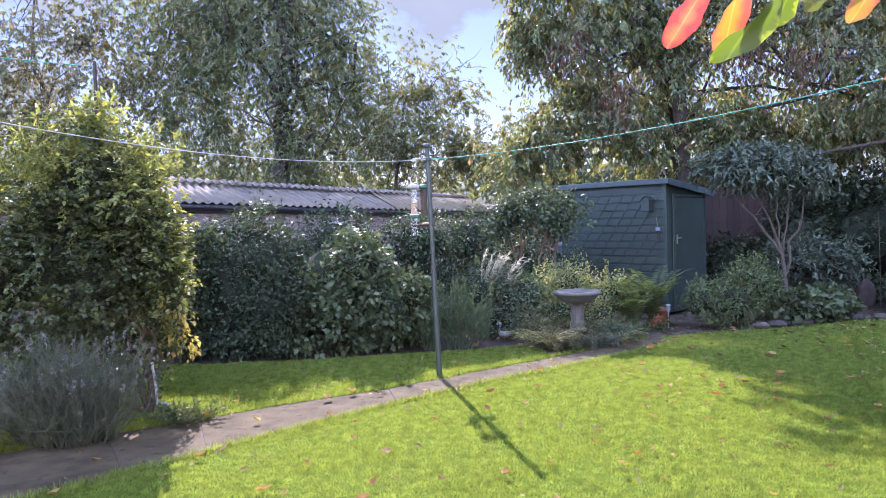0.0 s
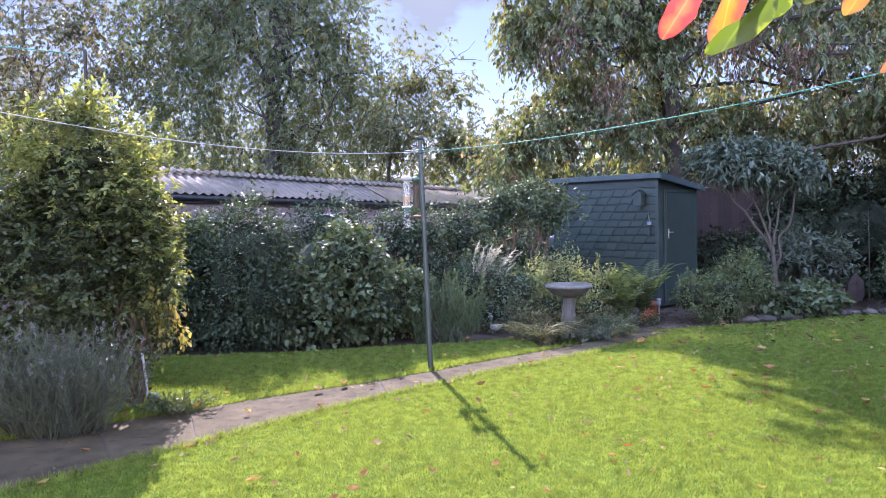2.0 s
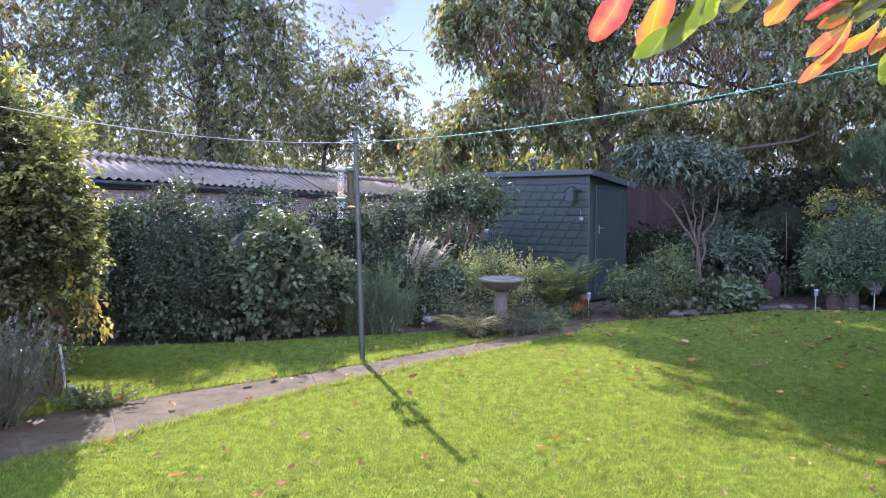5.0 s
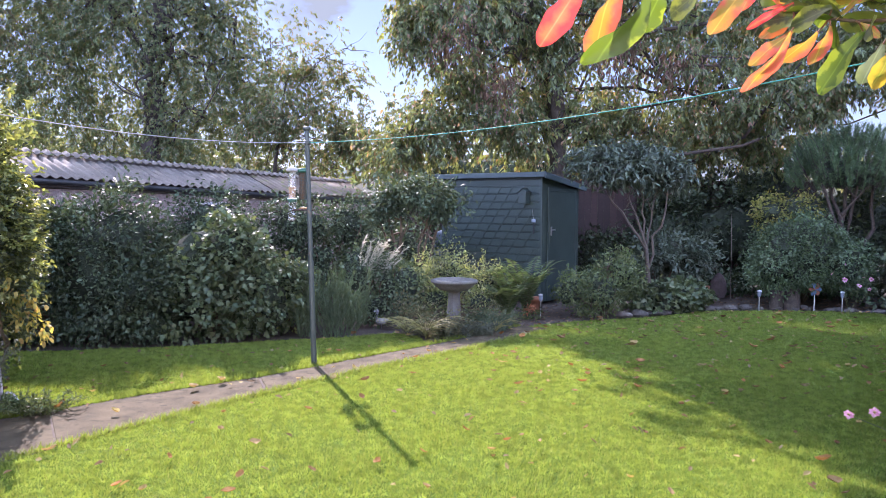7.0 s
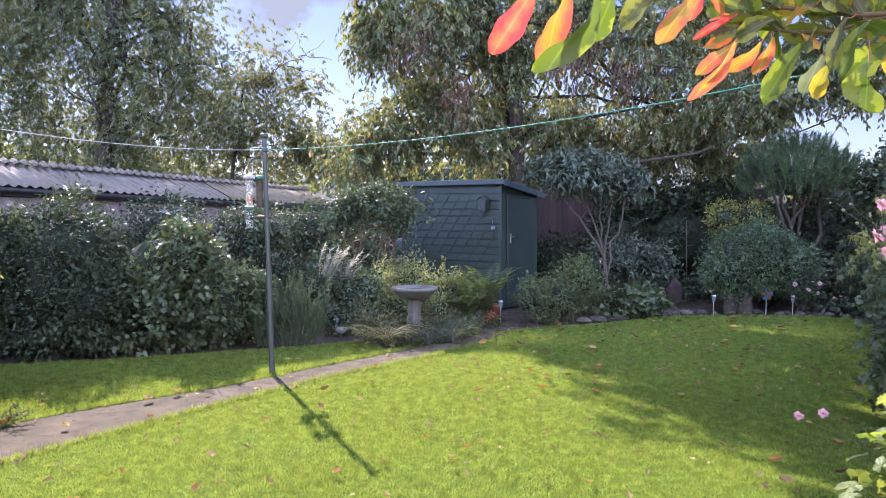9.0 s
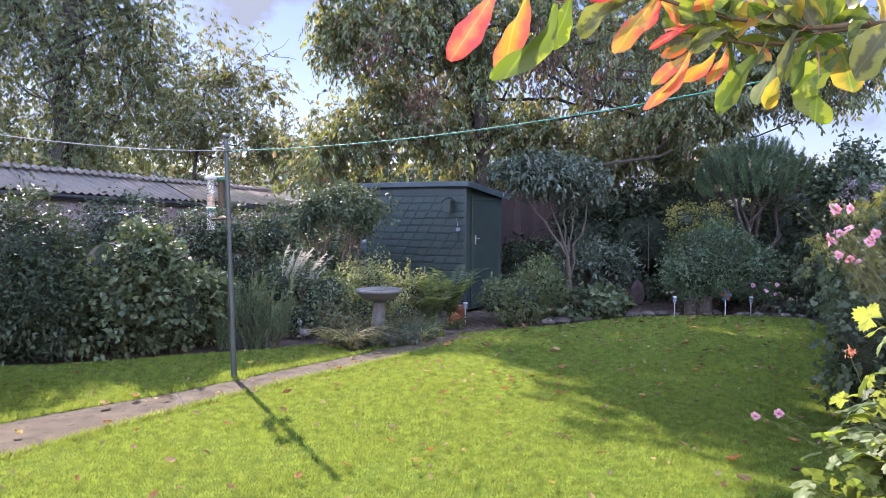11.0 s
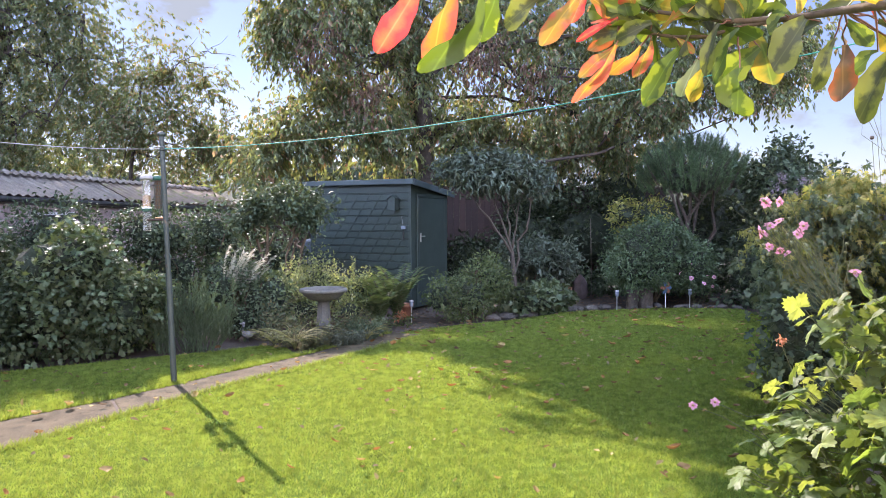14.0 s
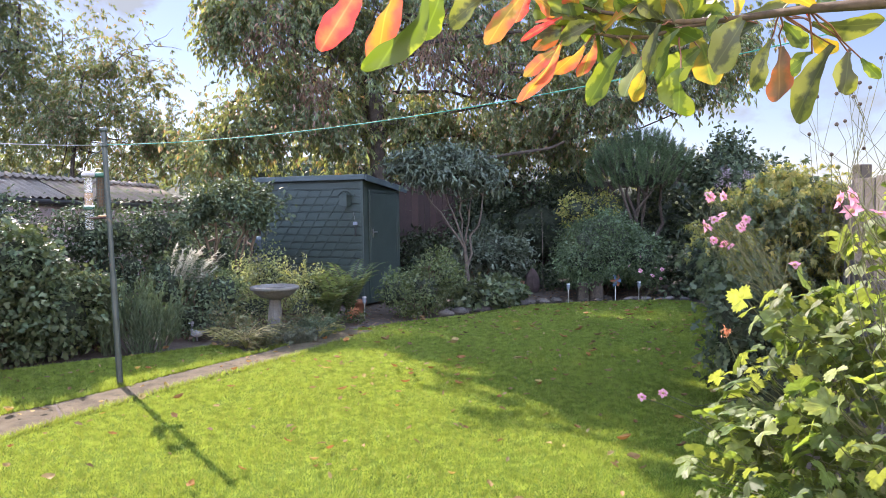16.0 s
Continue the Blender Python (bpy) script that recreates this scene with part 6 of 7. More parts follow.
def make_rocks():
    gen = np.random.default_rng(151)
    shapes = []
    for k in range(4):
        bm = bmesh.new()
        bmesh.ops.create_icosphere(bm, subdivisions=2, radius=1)
        u = np.array([v.co for v in bm.verts])
        f = lumps(u, gen, 0.10)
        for v, q in zip(bm.verts, f):
            v.co = v.co * q
        shapes.append(mesh_of("rock", bm, M_ROCK))
    line = [(4.0, 9.2), (4.6, 9.35), (5.3, 9.68), (6.2, 9.62), (7.2, 9.35), (7.9, 8.95)]
    for k in range(24):
        x, y = lerp_line(line, k / 23)
        s = gen.uniform(0.05, 0.10)
        ob = new("edging_stone", shapes[k % 4])
        ob.matrix_basis = Matrix.LocRotScale((x + gen.normal(0, 0.04), y + gen.normal(0, 0.04) + 0.06, s * 0.28), Euler((0, 0, gen.uniform(0, 6))), (s * 1.3, s, s * 0.6))
        tagged(ob, "rough grey-brown edging stone along the bed", "stone", "edging stones")
    bm = lathe([(0.12, 0), (0.15, 0.08), (0.155, 0.18), (0.135, 0.28), (0.075, 0.36), (0.02, 0.41)], (0, 0, 0), 7)
    for v in bm.verts:
        v.co.y *= 0.55
    ob = put("standing_stone", mesh_of("standing_stone", bm, M_REDSTONE), at=(6.38, 11.05, 0))
    tagged(ob, "upright pointed reddish stone among the shrubs", "stone")
    bm = lathe([(0.085, 0), (0.09, 0.015), (0.12, 0.17), (0.135, 0.175), (0.138, 0.215), (0.12, 0.22), (0.115, 0.19), (0.02, 0.18)], (0, 0, 0), 24)
    ob = put("flower_pot", mesh_of("flower_pot", bm, M_TERRACOTTA, True), at=(2.85, 9.75, 0))
    tagged(ob, "terracotta flower pot at the shed corner", "pot")
    ob = put("flower_pot", mesh_of("flower_pot", lathe([(0.11, 0), (0.115, 0.02), (0.155, 0.21), (0.17, 0.215), (0.173, 0.26), (0.155, 0.265), (0.14, 0.23), (0.02, 0.22)], (0, 0, 0), 24), M_TERRACOTTA, True), at=(5.75, 10.55, 0))
    tagged(ob, "wide terracotta pot in shade under the shrubs", "pot")
    lg = thing("log", (6.68, 9.58, 0), "short upright brown log section by the bed edge", "log")
    part("bark", lathe([(0.115, 0), (0.12, 0.1), (0.11, 0.30), (0.10, 0.31)], (6.68, 9.58, 0), 14), M_BARK, lg)
    lg2 = thing("log", (6.48, 9.64, 0), "short upright dark log section by the bed edge", "log")
    part("bark", lathe([(0.09, 0), (0.095, 0.1), (0.085, 0.27), (0.075, 0.28)], (6.48, 9.64, 0), 14), M_BARK, lg2)


def stake_flower(x, y, z, petals, colours, label):
    t = thing("pinwheel", (x, y, 0), label, "pinwheel")
    put("stick", tubes("stick", [(np.array([(x, y, 0), (x, y, z / 2), (x, y, z)]), 0.006, 0.006)], M_WHITE, 6), t)
    for k in range(petals):
        a = 2 * math.pi * k / petals
        d = np.array([(math.cos(a), 0, math.sin(a))])
        put("blade", leaves("blade", OVAL, np.array([(x, y - 0.02, z)]), d, np.array([(0.3 * math.sin(a), -1, 0.3)]), 0.11, 0.075, colours[k % len(colours)]), t)


def make_lights():
    for x, y in ((2.86, 9.42), (6.12, 9.5), (7.23, 9.23)):
        t = thing("solar_light", (x, y, 0), "small steel solar stake light", "solar light", "solar lights")
        put("stake", tubes("stake", [(np.array([(x, y, 0), (x, y, 0.10), (x, y, 0.22)]), 0.008, 0.008)], M_STEEL, 8), t)
        part("lens", lathe([(0.018, 0.21), (0.026, 0.23), (0.026, 0.28), (0.02, 0.285)], (x, y, 0), 14), M_PALEBLUE, t)
        part("cap", lathe([(0.03, 0.284), (0.034, 0.29), (0.028, 0.302), (0.006, 0.306)], (x, y, 0), 14), M_STEEL, t)


make_rocks()
make_lights()
cane = put("garden_cane", tubes("garden_cane", [(np.array([(6.42, 10.75, -0.02), (6.42, 10.76, 0.7), (6.41, 10.77, 1.38)]), 0.006, 0.005)], M_PALEBARK, 8))
tagged(cane, "pale bamboo cane standing upright in the shaded bed", "garden cane")
stake_flower(6.93, 9.42, 0.32, 6, (M_BLUEPLASTIC, M_TERRACOTTA), "blue and orange toy pinwheel on a white stick")
og = thing("orange_flower", (2.6, 9.2, 0), "low plant with orange flowers by the shed path", "flower")
foliage("petals", og, [((2.62, 9.15, 0.14), (0.09, 0.07, 0.05))], 14, 8, 0.02, 0.04, DIAMOND, F_ORANGE, seed=161)
foliage("leaves", og, [((2.62, 9.2, 0.06), (0.16, 0.12, 0.08))], 30, 6, 0.03, 0.05, DIAMOND, F_EUONY, seed=162, floor=0.0)
wb = put("water_butt", mesh_of("water_butt", lathe([(0.12, 0), (0.14, 0.1), (0.15, 0.5), (0.14, 0.98), (0.15, 0.99), (0.15, 1.03), (0.03, 1.06)], (0, 0, 0), 24), M_BUTT, True), at=(1.99, 12.3, 0))
tagged(wb, "grey-blue plastic water butt beside the shed end", "water butt")


# ---- pink anemones and their leaves ----
def lobed_leaf(seed):
    """A broad three-lobed leaf 1 long with sharp teeth, folded along its ribs, the edges waved and drooping."""
    gen = np.random.default_rng(seed)
    bm = bmesh.new()
    droop, cup, wave = gen.uniform(0.15, 0.5), gen.uniform(-0.05, 0.15), gen.uniform(0.02, 0.07)
    turn = gen.uniform(0, 6.3)

    def vert(r, t):
        x, y = 0.22 + r * math.cos(t), r * math.sin(t)
        # ribs run out along the lobes; the blade rises between them and sinks at the tips
        fold = 0.09 * r * math.cos(t * 4.6)
        return bm.verts.new((x, y, cup * abs(y) - droop * (x * x * 0.6 + y * y * 0.6) - fold + wave * r * math.sin(t * 5 + turn) + gen.normal(0, 0.006)))

    n = 44
    rings = [[] for k in range(3)]
    for k in range(n + 1):
        t = math.radians(-152 + 304 * k / n)
        near = min(abs(t - c) for c in (-1.36, 0.0, 1.36))
        lobe = (0.78 if abs(t) < 0.68 else 0.62) * (1 - 0.36 * min(1.0, near / 0.68) ** 1.3)
        if abs(t) > 1.36:
            lobe = max(lobe, 0.30 + 0.1 * math.sin(abs(t) * 3))
        tooth = 1.0 + (0.10 if k % 2 else -0.08) + gen.normal(0, 0.03)
        for ring, part_of in zip(rings, (0.32, 0.68, tooth)):
            ring.append(vert(lobe * part_of, t))
    mid = bm.verts.new((0.22, 0, -0.02))
    for k in range(n):
        bm.faces.new((mid, rings[0][k], rings[0][k + 1]))
        for a, b in zip(rings, rings[1:]):
            bm.faces.new((a[k], b[k], b[k + 1], a[k + 1]))
    return mesh_of("leaf", bm, F_ANEM)


def make_anemones():
    gen = np.random.default_rng(171)
    shapes = [lobed_leaf(180 + k) for k in range(6)]
    clump = thing("anemone_clump", (3.0, 2.2, 0), "big clump of pink anemones with lobed yellow-green leaves", "flowering plant")
    # leaf mass: heaped mounds, leaves facing up and out
    mounds = [((2.52, 2.04, 0.66), (0.40, 0.40, 0.34), 62), ((2.30, 2.00, 0.42), (0.34, 0.40, 0.38), 60), ((2.61, 1.90, 1.0), (0.32, 0.36, 0.22), 40), ((2.42, 1.62, 0.64), (0.34, 0.36, 0.46), 56), ((2.50, 1.64, 1.36), (0.24, 0.26, 0.22), 26), ((2.48, 2.12, 1.08), (0.26, 0.24, 0.10), 13), ((2.86, 1.69, 0.6), (0.4, 0.45, 0.5), 10), ((2.36, 1.80, 0.30), (0.36, 0.40, 0.30), 40)]
    stalks = []
    for c, r, n in mounds:
        u = unit(gen.normal(0, 0.9, (n, 3)) + np.array((-0.5, 0.25, 0.4)))
        for d in u:
            p = np.asarray(c) + d * np.asarray(r) * gen.uniform(0.6, 1.08)
            if p[2] < 0.06:
                p[2] = gen.uniform(0.06, 0.2)
            ob = new("leaf", shapes[gen.integers(6)])
            ob.parent = clump
            s = gen.uniform(0.05, 0.112) * (0.85 if p[2] > 1.2 else 1.0)
            # blades turn up and towards the light, tips outwards
            nn = Vector(unit(np.array(TO_SUN) * 0.6 + np.array((0, 0, 0.45)) + gen.normal(0, 0.58, 3)))
            tip = Vector(d + gen.normal(0, 0.5, 3) + np.array((-0.3, -0.3, 0)))
            tip = (tip - nn * tip.dot(nn)).normalized()
            rot = Matrix((tip, nn.cross(tip), nn)).transposed().to_4x4()
            ob.matrix_local = Matrix.Translation(Vector(p) - clump.location) @ rot @ Matrix.Diagonal((s, s, s, 1))
            stalks.append((wander(p, p * 0.6 + np.asarray(c) * np.array((1.03, 1.0, 0.75)) * 0.4, 4, 0.08, gen), 0.0016, 0.0022))
    tagged(put("leaf_stalk_mass", tubes("leaf_stalk_mass", stalks, M_STALK, 4), clump), kind="stuff")
    # the leaves behind the outer ones, joined
    V, F, o = [], [], 0
    odds = np.array([m[2] for m in mounds], float)
    for k in range(640):
        c, r, n = mounds[gen.choice(len(mounds), p=odds / odds.sum())]
        p = np.asarray(c) + unit(gen.normal(0, 1, 3)) * np.asarray(r) * gen.uniform(0.35, 1.05)
        p[2] = max(p[2], 0.06)
        size = gen.uniform(0.045, 0.10)
        face = Vector(unit(np.array(TO_SUN) * 0.5 + np.array((0, 0, 0.5)) + gen.normal(0, 0.6, 3)))
        turn = np.array(face.to_track_quat("Z", "Y").to_matrix() @ Matrix.Rotation(gen.uniform(0, 6.3), 3, "Z"))
        me = shapes[k % 6]
        me.calc_loop_triangles()
        V.append(np.array([v.co for v in me.vertices]) @ turn.T * size + p)
        F.append(np.array([t.vertices for t in me.loop_triangles]) + o)
        o += len(me.vertices)
    tagged(put("inner_leaves", soup("inner_leaves", np.concatenate(V), np.concatenate(F), F_ANEMSTUFF), clump), kind="stuff")
    # flower stems with petals, buds and seed heads
    stems, buds = [], []
    blooms = []
    for k in range(3):
        t = 2 * np.pi * np.arange(7) / 7 + gen.normal(0, 0.12, 7)
        d = np.stack([np.cos(t), np.sin(t), gen.uniform(0.05, 0.5, 7)], 1)
        blooms.append(leaves("flower", OVAL, np.zeros((7, 3)), d, np.tile((0, 0, 1.0), (7, 1)) + gen.normal(0, 0.2, (7, 3)), gen.uniform(0.85, 1.1, 7), gen.uniform(0.65, 0.85, 7), F_PETAL))
    bm = bmesh.new()
    bmesh.ops.create_icosphere(bm, subdivisions=2, radius=0.24, matrix=Matrix.Translation((0, 0, 0.12)))
    eye = mesh_of("centre", bm, F_SEEDHEAD, True)
    # flower heads: middle of the spray, spread, count, where the stems spring from
    groups = [((2.53, 2.75, 1.52), 0.055, 4, (2.95, 2.45, 0.75)), ((2.54, 2.62, 1.37), 0.055, 7, (2.95, 2.4, 0.75)), ((1.97, 1.45, 1.49), 0.05, 5, (2.45, 1.35, 1.0)), ((2.09, 2.61, 0.64), 0.005, 1, (2.75, 1.95, 0.50)), ((2.16, 2.54, 0.665), 0.005, 1, (2.75, 1.95, 0.52)),
              ((7.2, 9.0, 0.56), 0.15, 7, (7.25, 9.05, 0.0)), ((2.29, 2.0, 1.26), 0.03, 1, (2.7, 1.9, 0.8)), ((2.05, 1.30, 1.78), 0.03, 1, (2.45, 1.3, 1.1)), ((2.69, 2.6, 1.36), 0.03, 2, (2.95, 2.4, 0.8))]
    for c, sp, n, foot in groups:
        for k in range(n):
            p = np.asarray(c) + gen.normal(0, sp, 3) * np.array((1, 1, 0.75))
            root = np.asarray(foot) + gen.normal(0, 0.06, 3)
            if foot[2] == 0:
                root[2] = 0
            stems.append((wander(root, p, 7, 0.07, gen), 0.0026, 0.0014))
            face = Vector(unit(np.array((-0.4, -0.7, 0.45)) + gen.normal(0, 0.5, 3)))
            s = gen.uniform(0.022, 0.033) * (1.3 if foot[2] == 0 else 1.0)
            ob = new("flower", blooms[gen.integers(3)])
            ob.parent = clump
            ob.matrix_local = Matrix.Translation(Vector(p) - clump.location) @ face.to_track_quat("Z", "Y").to_matrix().to_4x4() @ Matrix.Diagonal((s, s, s, 1))
            c2 = new("centre", eye)
            c2.parent = ob
    for k in range(52):
        c, sp, n, foot = groups[(0, 1, 2, 7, 8)[k % 5]]
        tip = np.asarray(c) + gen.normal(0, 1, 3) * np.array((0.10, 0.10, 0.09)) + np.array((0.03, -0.03, 0.0))
        fork = np.asarray(foot) * 0.45 + np.asarray(c) * 0.55 + gen.normal(0, 0.03, 3)
        stems.append((wander(fork, tip, 6, 0.08, gen), 0.0019, 0.001))
        buds.append(tip)
    # tall bare stems that have gone to seed
    spent = bmesh.new()
    bmesh.ops.create_icosphere(spent, subdivisions=2, radius=0.0062)
    spent = mesh_of("seed_head", spent, M_BARK, True)
    for k in range(9):
        foot = np.array((2.25, 1.55, 1.0)) + gen.normal(0, 0.06, 3)
        fork = foot * 0.45 + np.array((2.05, 1.60, 1.66)) * 0.55 + gen.normal(0, 0.05, 3)
        stems.append((wander(foot, fork, 6, 0.07, gen), 0.0018, 0.0013))
        for q in range(3):
            tip = np.array((2.06, 1.60, 1.80)) + gen.normal(0, 1, 3) * np.array((0.10, 0.10, 0.085))
            stems.append((wander(fork, tip, 5, 0.12, gen), 0.0011, 0.0007))
            ob = new("seed_head", spent)
            ob.parent = clump
            ob.location = Vector(tip) - clump.location
    tagged(put("flower_stalk_mass", tubes("flower_stalk_mass", stems, M_STALK, 5), clump), kind="stuff")
    bud = bmesh.new()
    bmesh.ops.create_icosphere(bud, subdivisions=2, radius=0.0075)
    bud = mesh_of("bud", bud, F_LIME, True)
    for c in buds:
        ob = new("bud", bud)
        ob.parent = clump
        ob.location = Vector(c) - clump.location


make_anemones()
mg = thing("marigold", (2.75, 2.1, 0), "single orange flower on a thin stem among the leaves", "flower")
foliage("petals", mg, [((2.42, 2.46, 0.93), (0.012, 0.012, 0.008))], 8, 5, 0.008, 0.02, DIAMOND, F_ORANGE, seed=163)
put("stem", tubes("stem", [(wander((2.75, 2.1, 0.0), (2.42, 2.46, 0.92), 7, 0.05, np.random.default_rng(164)), 0.003, 0.002)], M_STALK, 5), mg)


# ---- fallen leaves ----
F_SCATTER = leafy("scattered_leaf_tones", [(0.16, 0.10, 0.04), (0.30, 0.17, 0.04), (0.22, 0.16, 0.08), (0.40, 0.30, 0.05), (0.10, 0.07, 0.04)], 0.85, 0.25, (1.2, 1.0, 0.7), 0.15, lift=1.0)


def make_fallen():
    gen = np.random.default_rng(191)
    shapes = []
    for k in range(4):
        bm = bmesh.new()
        rib, le, ri = [], [], []
        curl = gen.uniform(0.3, 1.0)
        for q, w in ((0, 0.02), (0.2, 0.2), (0.45, 0.3), (0.7, 0.22), (0.9, 0.08)):
            z = 0.06 + curl * (q - 0.5) ** 2
            rib.append(bm.verts.new((q - 0.5, 0, z - 0.03)))
            le.append(bm.verts.new((q - 0.5, w, z + curl * w * 0.8)))
            ri.append(bm.verts.new((q - 0.5, -w * gen.uniform(0.6, 1.2), z + curl * w * gen.uniform(0.2, 1.3))))
        for i in range(4):
            bm.faces.new((rib[i], rib[i + 1], le[i + 1], le[i]))
            bm.faces.new((rib[i], ri[i], ri[i + 1], rib[i + 1]))
        shapes.append(mesh_of("fallen_leaf", bm, F_DEAD, True))
    n = 0
    for k in range(2000):
        x, y = gen.uniform(-2.6, 7.6), gen.uniform(2.4, 9.4)
        if not inside(np.array([x]), np.array([y]), LAWN_EDGE)[0]:
            continue
        shade = x > 1.2 + (8 - y) * 0.1
        if gen.random() > (0.9 if shade and y > 5 else 0.42):
            continue
        ob = new("fallen_leaf", shapes[n % 4])
        s = 0.055 + 0.06 * gen.random() ** 2
        ob.matrix_basis = Matrix.LocRotScale((x, y, 0.034), Euler((gen.normal(0, 0.22), gen.normal(0, 0.2), gen.uniform(0, 6.3))), (s, s * gen.uniform(0.8, 1.3), s))
        tagged(ob, "curled dry orange-brown leaf lying on the lawn", "leaf", "fallen leaves")
        n += 1
        if n >= 290:
            break
    m = 1500
    P = np.column_stack([gen.uniform(-2.5, 8.0, m), gen.uniform(2.4, 9.5, m), np.full(m, 0.032)])
    P = P[inside(P[:, 0], P[:, 1], LAWN_EDGE)]
    P = P[gen.random(len(P)) < np.where((P[:, 0] > 1.5) & (P[:, 1] > 5.5), 0.75, 0.25)]
    ob = put("leaf_scatter", leaves("leaf_scatter", LANCE, P, gen.normal(0, 1, P.shape) * np.array((1, 1, 0.3)), np.array((0, 0, 1.0)) + gen.normal(0, 0.4, P.shape), gen.uniform(0.03, 0.075, len(P)), gen.uniform(0.02, 0.04, len(P)), F_SCATTER))
    tagged(ob, "small tan and brown leaves scattered thinly over the grass", "leaf litter", kind="stuff")
    m = 2600
    P = np.column_stack([gen.uniform(1.5, 9.0, m), gen.uniform(8.2, 11.5, m), np.full(m, -0.012)])
    P = P[~inside(P[:, 0], P[:, 1], LAWN_EDGE)]
    ob = put("leaf_litter", leaves("leaf_litter", DIAMOND, P, gen.normal(0, 1, P.shape) * np.array((1, 1, 0.15)), np.array((0, 0, 1.0)) + gen.normal(0, 0.25, P.shape), 0.06, 0.03, F_LITTER))
    tagged(ob, "dry brown leaf litter on the soil of the beds", "leaf litter", kind="stuff")


make_fallen()


# ---- overhanging branch near the camera ----
def margined(name, middle, edge, reach, through_light=0.5, glow=(1.5, 1.3, 0.6)):
    """A leaf of one colour along the rib and another towards its margin, with a paler rib."""
    m, nt, N, K, p = shader(name)
    co = N("ShaderNodeTexCoord")
    sep = N("ShaderNodeSeparateXYZ")
    K(co.outputs["Object"], sep.inputs[0])
    ab = N("ShaderNodeMath")
    ab.operation = "ABSOLUTE"
    K(sep.outputs["Y"], ab.inputs[0])
    n = N("ShaderNodeTexNoise")
    n.inputs["Scale"].default_value, n.inputs["Detail"].default_value = 5.0, 5
    info = N("ShaderNodeObjectInfo")
    shift = N("ShaderNodeVectorMath")
    K(co.outputs["Object"], shift.inputs[0])
    K(info.outputs["Random"], shift.inputs[1])
    K(shift.outputs[0], n.inputs["Vector"])
    f = N("ShaderNodeMath")
    f.operation = "MULTIPLY_ADD"
    f.inputs[1].default_value = 3.2
    K(ab.outputs[0], f.inputs[0])
    K(n.outputs["Fac"], f.inputs[2])
    g = N("ShaderNodeMath")
    g.operation = "MULTIPLY_ADD"
    g.inputs[1].default_value = 0.25
    K(info.outputs["Random"], g.inputs[0])
    K(f.outputs[0], g.inputs[2])
    ramp = N("ShaderNodeValToRGB")
    e = ramp.color_ramp.elements
    e[0].position, e[1].position = reach - 0.3, reach + 0.22
    e[0].color, e[1].color = (*middle, 1), (*edge, 1)
    K(g.outputs[0], ramp.inputs[0])
    rib = N("ShaderNodeMapRange")
    rib.inputs["From Min"].default_value, rib.inputs["From Max"].default_value = 0.0, 0.014
    rib.inputs["To Min"].default_value, rib.inputs["To Max"].default_value = 1.5, 1.0
    K(ab.outputs[0], rib.inputs[0])
    hsv = N("ShaderNodeHueSaturation")
    K(rib.outputs[0], hsv.inputs["Value"])
    K(ramp.outputs[0], hsv.inputs["Color"])
    K(hsv.outputs[0], p.inputs["Base Color"])
    p.inputs["Roughness"].default_value = 0.42
    tint = N("ShaderNodeMix")
    tint.data_type, tint.blend_type = "RGBA", "MULTIPLY"
    tint.inputs[0].default_value = 1.0
    K(hsv.outputs[0], tint.inputs[6])
    tint.inputs[7].default_value = (*glow, 1)
    tr = N("ShaderNodeBsdfTranslucent")
    K(tint.outputs[2], tr.inputs["Color"])
    mix = N("ShaderNodeMixShader")
    mix.inputs[0].default_value = through_light
    K(p.outputs[0], mix.inputs[1])
    K(tr.outputs[0], mix.inputs[2])
    K(mix.outputs[0], nt.nodes["Material Output"].inputs["Surface"])
    return m


F_RED = margined("red_leaf", (0.56, 0.17, 0.07), (0.58, 0.06, 0.06), 0.95, 0.5, (1.25, 0.8, 0.7))
F_PEACH = margined("orange_leaf", (0.34, 0.25, 0.04), (0.56, 0.13, 0.08), 1.0, 0.5, (1.25, 0.95, 0.6))
# green and olive middles are darkened to hold shade cast by neighbouring leaves
F_FRESH = margined("green_leaf_shaded_middle", (0.06, 0.105, 0.018), (0.15, 0.21, 0.03), 1.2, 0.5, (1.6, 1.45, 0.5))
F_OLIVE = margined("olive_leaf_shaded_middle", (0.045, 0.06, 0.024), (0.15, 0.18, 0.035), 1.12, 0.28, (1.5, 1.4, 0.6))
F_YELLOWING = margined("yellowing_leaf", (0.10, 0.15, 0.03), (0.38, 0.27, 0.03), 0.8, 0.45, (1.3, 1.2, 0.6))
F_PALE = margined("pale_backed_leaf", (0.16, 0.20, 0.12), (0.20, 0.24, 0.12), 1.0, 0.3, (1.3, 1.3, 0.8))
M_REDSTALK = surface("red_brown_leaf_stalk", (0.12, 0.05, 0.03), (0.25, 0.10, 0.06), 0.6, 20, 120, 0.1)
F_BRONZE = margined("bronze_leaf", (0.13, 0.085, 0.04), (0.32, 0.11, 0.04), 0.95, 0.35, (1.3, 1.0, 0.6))


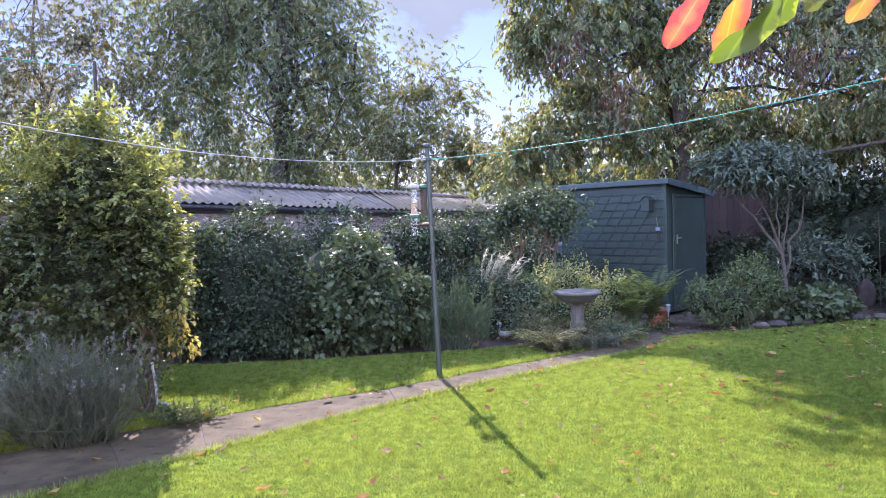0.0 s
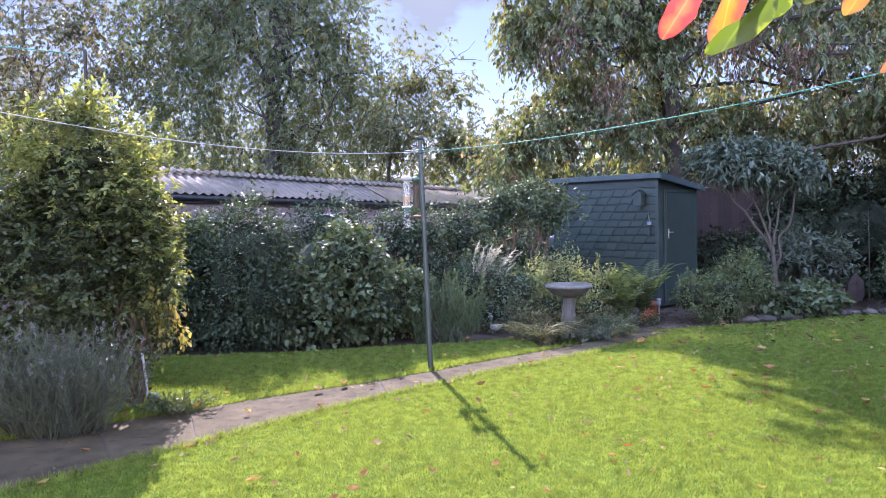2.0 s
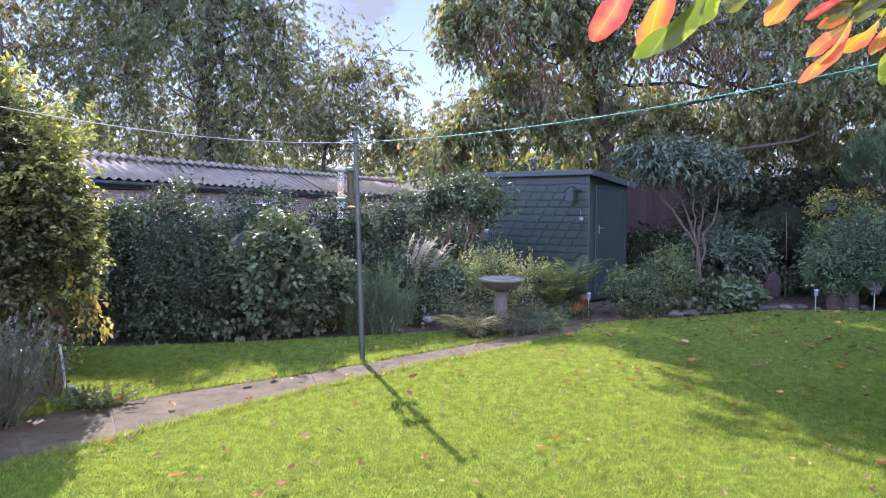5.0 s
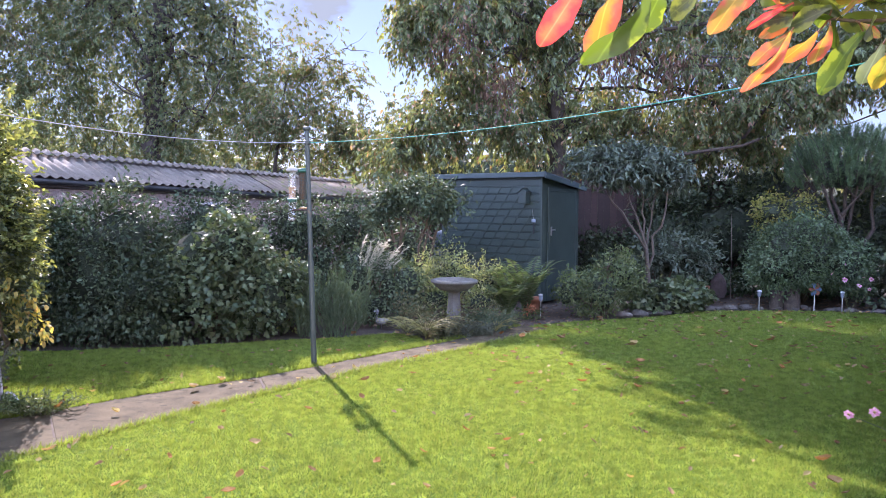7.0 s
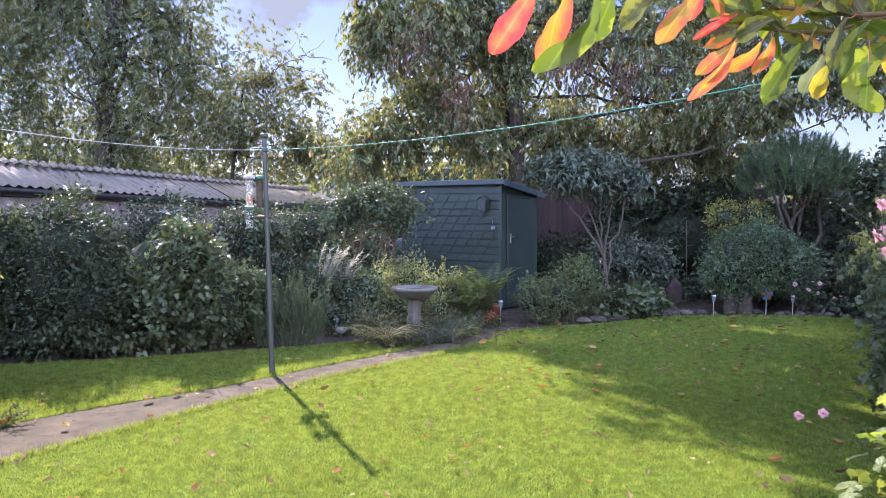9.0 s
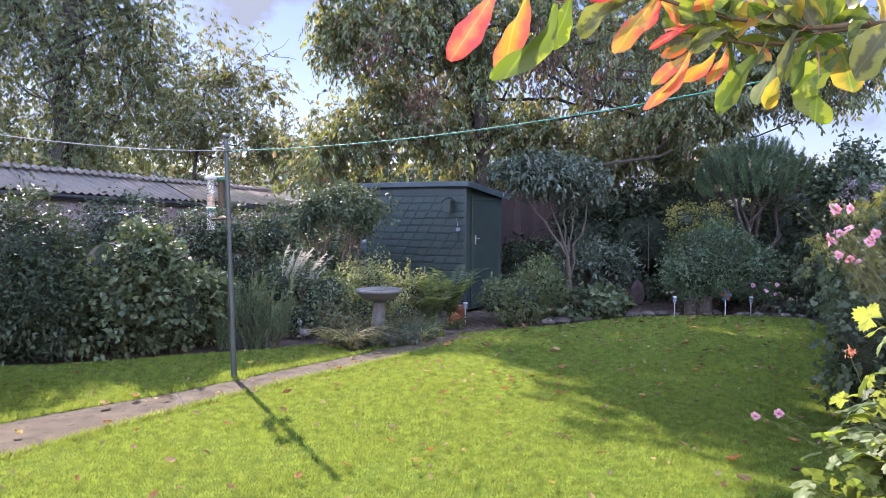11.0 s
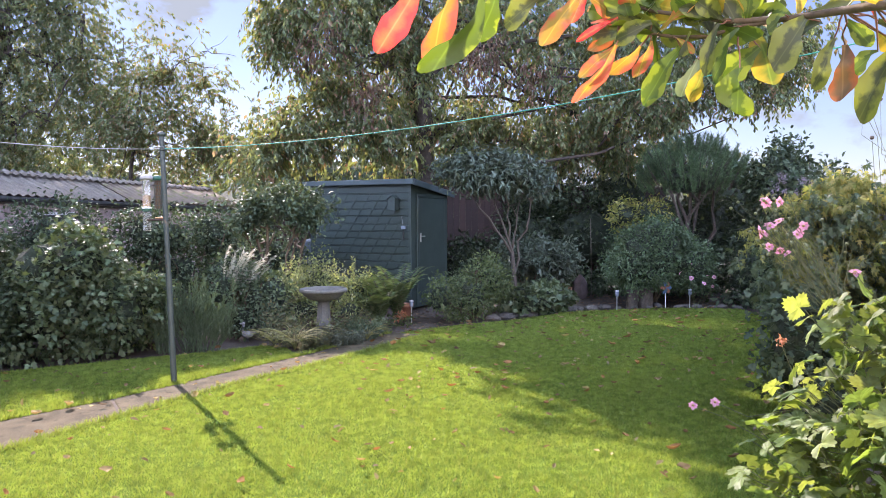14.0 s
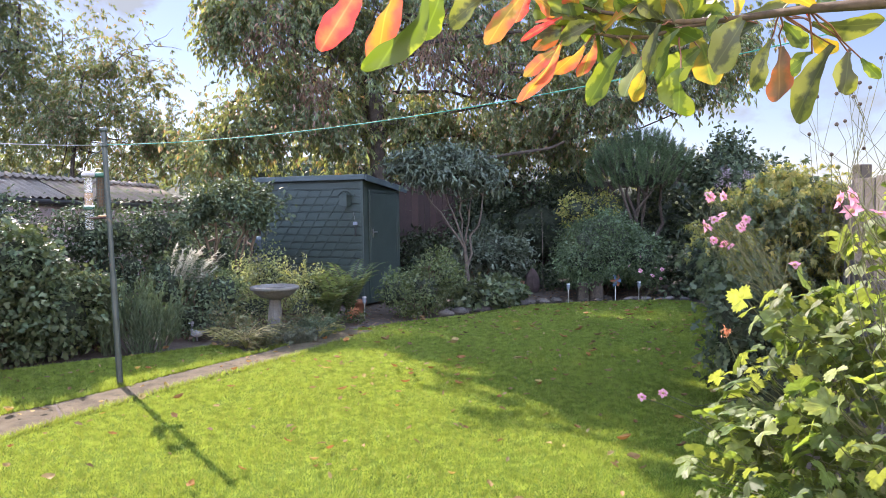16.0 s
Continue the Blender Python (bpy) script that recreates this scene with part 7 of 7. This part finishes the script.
def blade_leaf(material, seed, wide=0.15, bend=None):
    """A spoon-shaped leaf 1 long, folded along its rib and curled at the end."""
    gen = np.random.default_rng(seed)
    bm = bmesh.new()
    rows = []
    curl, fold = gen.uniform(0.1, 0.35), gen.uniform(0.15, 0.4)
    bend = gen.normal(0, 0.05) if bend is None else bend
    for i in range(21):
        q = i / 20
        w = wide * math.sin(math.pi * min(1, q ** 1.75 * 0.955 + 0.03)) ** 0.66 * (1 + 0.06 * math.sin(q * 21 + seed)) + 0.006
        z = -curl * q * q + 0.02 * math.sin(q * 9 + seed)
        row = []
        for f in (-1, -0.5, 0, 0.5, 1):
            row.append(bm.verts.new((q, f * w + bend * math.sin(q * 4.2), z + abs(f) * w * fold + 0.012 * math.sin(q * 14 + f * 3 + seed) * abs(f))))
        rows.append(row)
    for a, b in zip(rows, rows[1:]):
        for i in range(4):
            bm.faces.new((a[i], b[i], b[i + 1], a[i + 1]))
    return mesh_of("leaf", bm, material, True)


def make_branch():
    gen = np.random.default_rng(201)
    b = thing("overhanging_branch", (0.95, 0.42, 1.78), "overhanging shrub branch with red, orange and green leaves", "branch")
    kinds = {"r": [blade_leaf(F_RED, 1, 0.14), blade_leaf(F_RED, 2, 0.15)], "o": [blade_leaf(F_PEACH, 3, 0.13), blade_leaf(F_PEACH, 4, 0.155)],
             "g": [blade_leaf(F_FRESH, 5, 0.145), blade_leaf(F_FRESH, 6, 0.19), blade_leaf(F_FRESH, 7, 0.23)], "d": [blade_leaf(F_OLIVE, 8, 0.19), blade_leaf(F_OLIVE, 9, 0.24)], "n": [blade_leaf(F_FRESH, 12, 0.10, 0.10)], "y": [blade_leaf(F_YELLOWING, 10)], "b": [blade_leaf(F_BRONZE, 11)], "p": [blade_leaf(F_PALE, 13, 0.15)]}
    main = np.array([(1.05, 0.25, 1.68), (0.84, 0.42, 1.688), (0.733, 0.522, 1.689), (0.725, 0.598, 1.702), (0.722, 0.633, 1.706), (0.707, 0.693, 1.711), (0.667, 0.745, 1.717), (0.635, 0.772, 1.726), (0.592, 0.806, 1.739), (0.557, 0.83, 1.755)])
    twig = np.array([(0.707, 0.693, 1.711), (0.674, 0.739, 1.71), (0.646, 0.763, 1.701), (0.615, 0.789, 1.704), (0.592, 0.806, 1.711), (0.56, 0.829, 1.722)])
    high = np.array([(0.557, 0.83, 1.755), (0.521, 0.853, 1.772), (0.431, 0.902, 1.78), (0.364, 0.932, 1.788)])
    for name, line, r0 in (("trunk", np.array([(1.45, -0.25, 0.0), (1.40, -0.15, 0.6), (1.28, 0.05, 1.25), (1.05, 0.25, 1.68)]), 0.018), ("limb", main, 0.007), ("twig", twig, 0.003), ("twig", high, 0.0025)):
        put(name, tubes(name, [(line, r0, 0.007 if name == "trunk" else 0.0018)], M_TWIG, 8), b)

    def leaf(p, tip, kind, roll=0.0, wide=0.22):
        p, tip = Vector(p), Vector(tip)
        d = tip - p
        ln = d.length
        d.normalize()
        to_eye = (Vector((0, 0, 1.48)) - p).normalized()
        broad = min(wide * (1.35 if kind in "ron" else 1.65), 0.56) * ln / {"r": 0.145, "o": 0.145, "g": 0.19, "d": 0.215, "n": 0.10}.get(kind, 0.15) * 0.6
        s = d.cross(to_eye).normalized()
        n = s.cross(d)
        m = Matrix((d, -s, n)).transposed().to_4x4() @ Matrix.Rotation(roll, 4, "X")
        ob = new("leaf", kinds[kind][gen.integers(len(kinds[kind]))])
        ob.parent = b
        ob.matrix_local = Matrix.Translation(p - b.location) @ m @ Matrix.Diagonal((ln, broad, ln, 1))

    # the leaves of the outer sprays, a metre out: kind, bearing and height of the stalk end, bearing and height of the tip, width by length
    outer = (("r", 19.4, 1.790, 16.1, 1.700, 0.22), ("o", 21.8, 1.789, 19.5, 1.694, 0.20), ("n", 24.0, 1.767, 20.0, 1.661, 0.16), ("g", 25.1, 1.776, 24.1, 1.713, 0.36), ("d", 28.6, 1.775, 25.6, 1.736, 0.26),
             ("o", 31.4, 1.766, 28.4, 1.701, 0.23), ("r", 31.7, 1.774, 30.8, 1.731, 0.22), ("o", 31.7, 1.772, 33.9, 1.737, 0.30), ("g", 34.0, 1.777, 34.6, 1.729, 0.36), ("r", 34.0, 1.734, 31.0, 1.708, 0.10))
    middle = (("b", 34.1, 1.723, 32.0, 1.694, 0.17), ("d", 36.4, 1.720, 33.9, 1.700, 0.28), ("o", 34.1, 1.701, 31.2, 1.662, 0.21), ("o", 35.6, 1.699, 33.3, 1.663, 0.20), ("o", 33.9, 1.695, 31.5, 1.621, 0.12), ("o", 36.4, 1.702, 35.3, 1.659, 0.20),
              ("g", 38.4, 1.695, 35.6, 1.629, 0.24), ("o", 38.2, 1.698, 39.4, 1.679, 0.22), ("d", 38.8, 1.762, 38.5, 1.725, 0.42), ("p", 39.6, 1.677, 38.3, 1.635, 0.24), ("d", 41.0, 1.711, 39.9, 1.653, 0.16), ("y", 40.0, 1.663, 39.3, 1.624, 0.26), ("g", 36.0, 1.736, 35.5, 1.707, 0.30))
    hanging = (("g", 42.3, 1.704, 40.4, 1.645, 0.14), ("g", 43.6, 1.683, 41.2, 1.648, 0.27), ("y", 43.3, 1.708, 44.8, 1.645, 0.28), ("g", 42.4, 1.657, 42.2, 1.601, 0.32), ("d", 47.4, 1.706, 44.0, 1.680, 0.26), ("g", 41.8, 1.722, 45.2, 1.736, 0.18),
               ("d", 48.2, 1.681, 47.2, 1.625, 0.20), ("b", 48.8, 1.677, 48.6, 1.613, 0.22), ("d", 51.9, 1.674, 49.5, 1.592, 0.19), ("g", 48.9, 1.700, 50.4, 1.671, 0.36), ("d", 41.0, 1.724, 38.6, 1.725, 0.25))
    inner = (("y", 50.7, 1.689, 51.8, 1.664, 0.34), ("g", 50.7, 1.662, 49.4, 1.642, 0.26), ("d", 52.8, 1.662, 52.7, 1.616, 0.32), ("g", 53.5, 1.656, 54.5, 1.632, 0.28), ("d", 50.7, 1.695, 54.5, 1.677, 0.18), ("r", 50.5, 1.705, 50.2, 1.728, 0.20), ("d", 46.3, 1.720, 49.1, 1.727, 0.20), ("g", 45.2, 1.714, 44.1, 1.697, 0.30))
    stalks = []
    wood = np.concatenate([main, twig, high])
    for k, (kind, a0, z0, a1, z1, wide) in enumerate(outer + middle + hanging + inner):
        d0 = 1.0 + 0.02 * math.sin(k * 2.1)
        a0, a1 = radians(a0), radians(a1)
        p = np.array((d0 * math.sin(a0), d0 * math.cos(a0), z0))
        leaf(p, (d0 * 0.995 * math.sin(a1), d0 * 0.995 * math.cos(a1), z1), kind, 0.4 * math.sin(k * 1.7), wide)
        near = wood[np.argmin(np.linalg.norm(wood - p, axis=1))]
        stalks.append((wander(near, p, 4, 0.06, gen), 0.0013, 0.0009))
    tagged(put("leaf_stalk_mass", tubes("leaf_stalk_mass", stalks, M_REDSTALK, 5), b), kind="stuff")
    # smaller leaves close along the wood and above it
    for k in range(70):
        line = (main[5:], main[1:], twig, high)[k % 4]
        m = len(line) - 1
        s = gen.uniform(0.0, 1)
        i = min(int(s * m), m - 1)
        p = line[i] + (line[i + 1] - line[i]) * (s * m - i)
        ln = gen.uniform(0.035, 0.07)
        d = unit(np.array((gen.normal(-0.3, 0.6), gen.normal(0.2, 0.5), gen.normal(0.45, 0.45)))) * ln
        r = gen.random()
        kind = ("o" if r < 0.25 else "r" if r < 0.33 else "g" if r < 0.75 else "d") if p[1] > 0.78 else ("d" if r < 0.5 else "y" if r < 0.6 else "g")
        leaf(p, p + d, kind, gen.normal(0, 0.8), gen.uniform(0.18, 0.3))


make_branch()
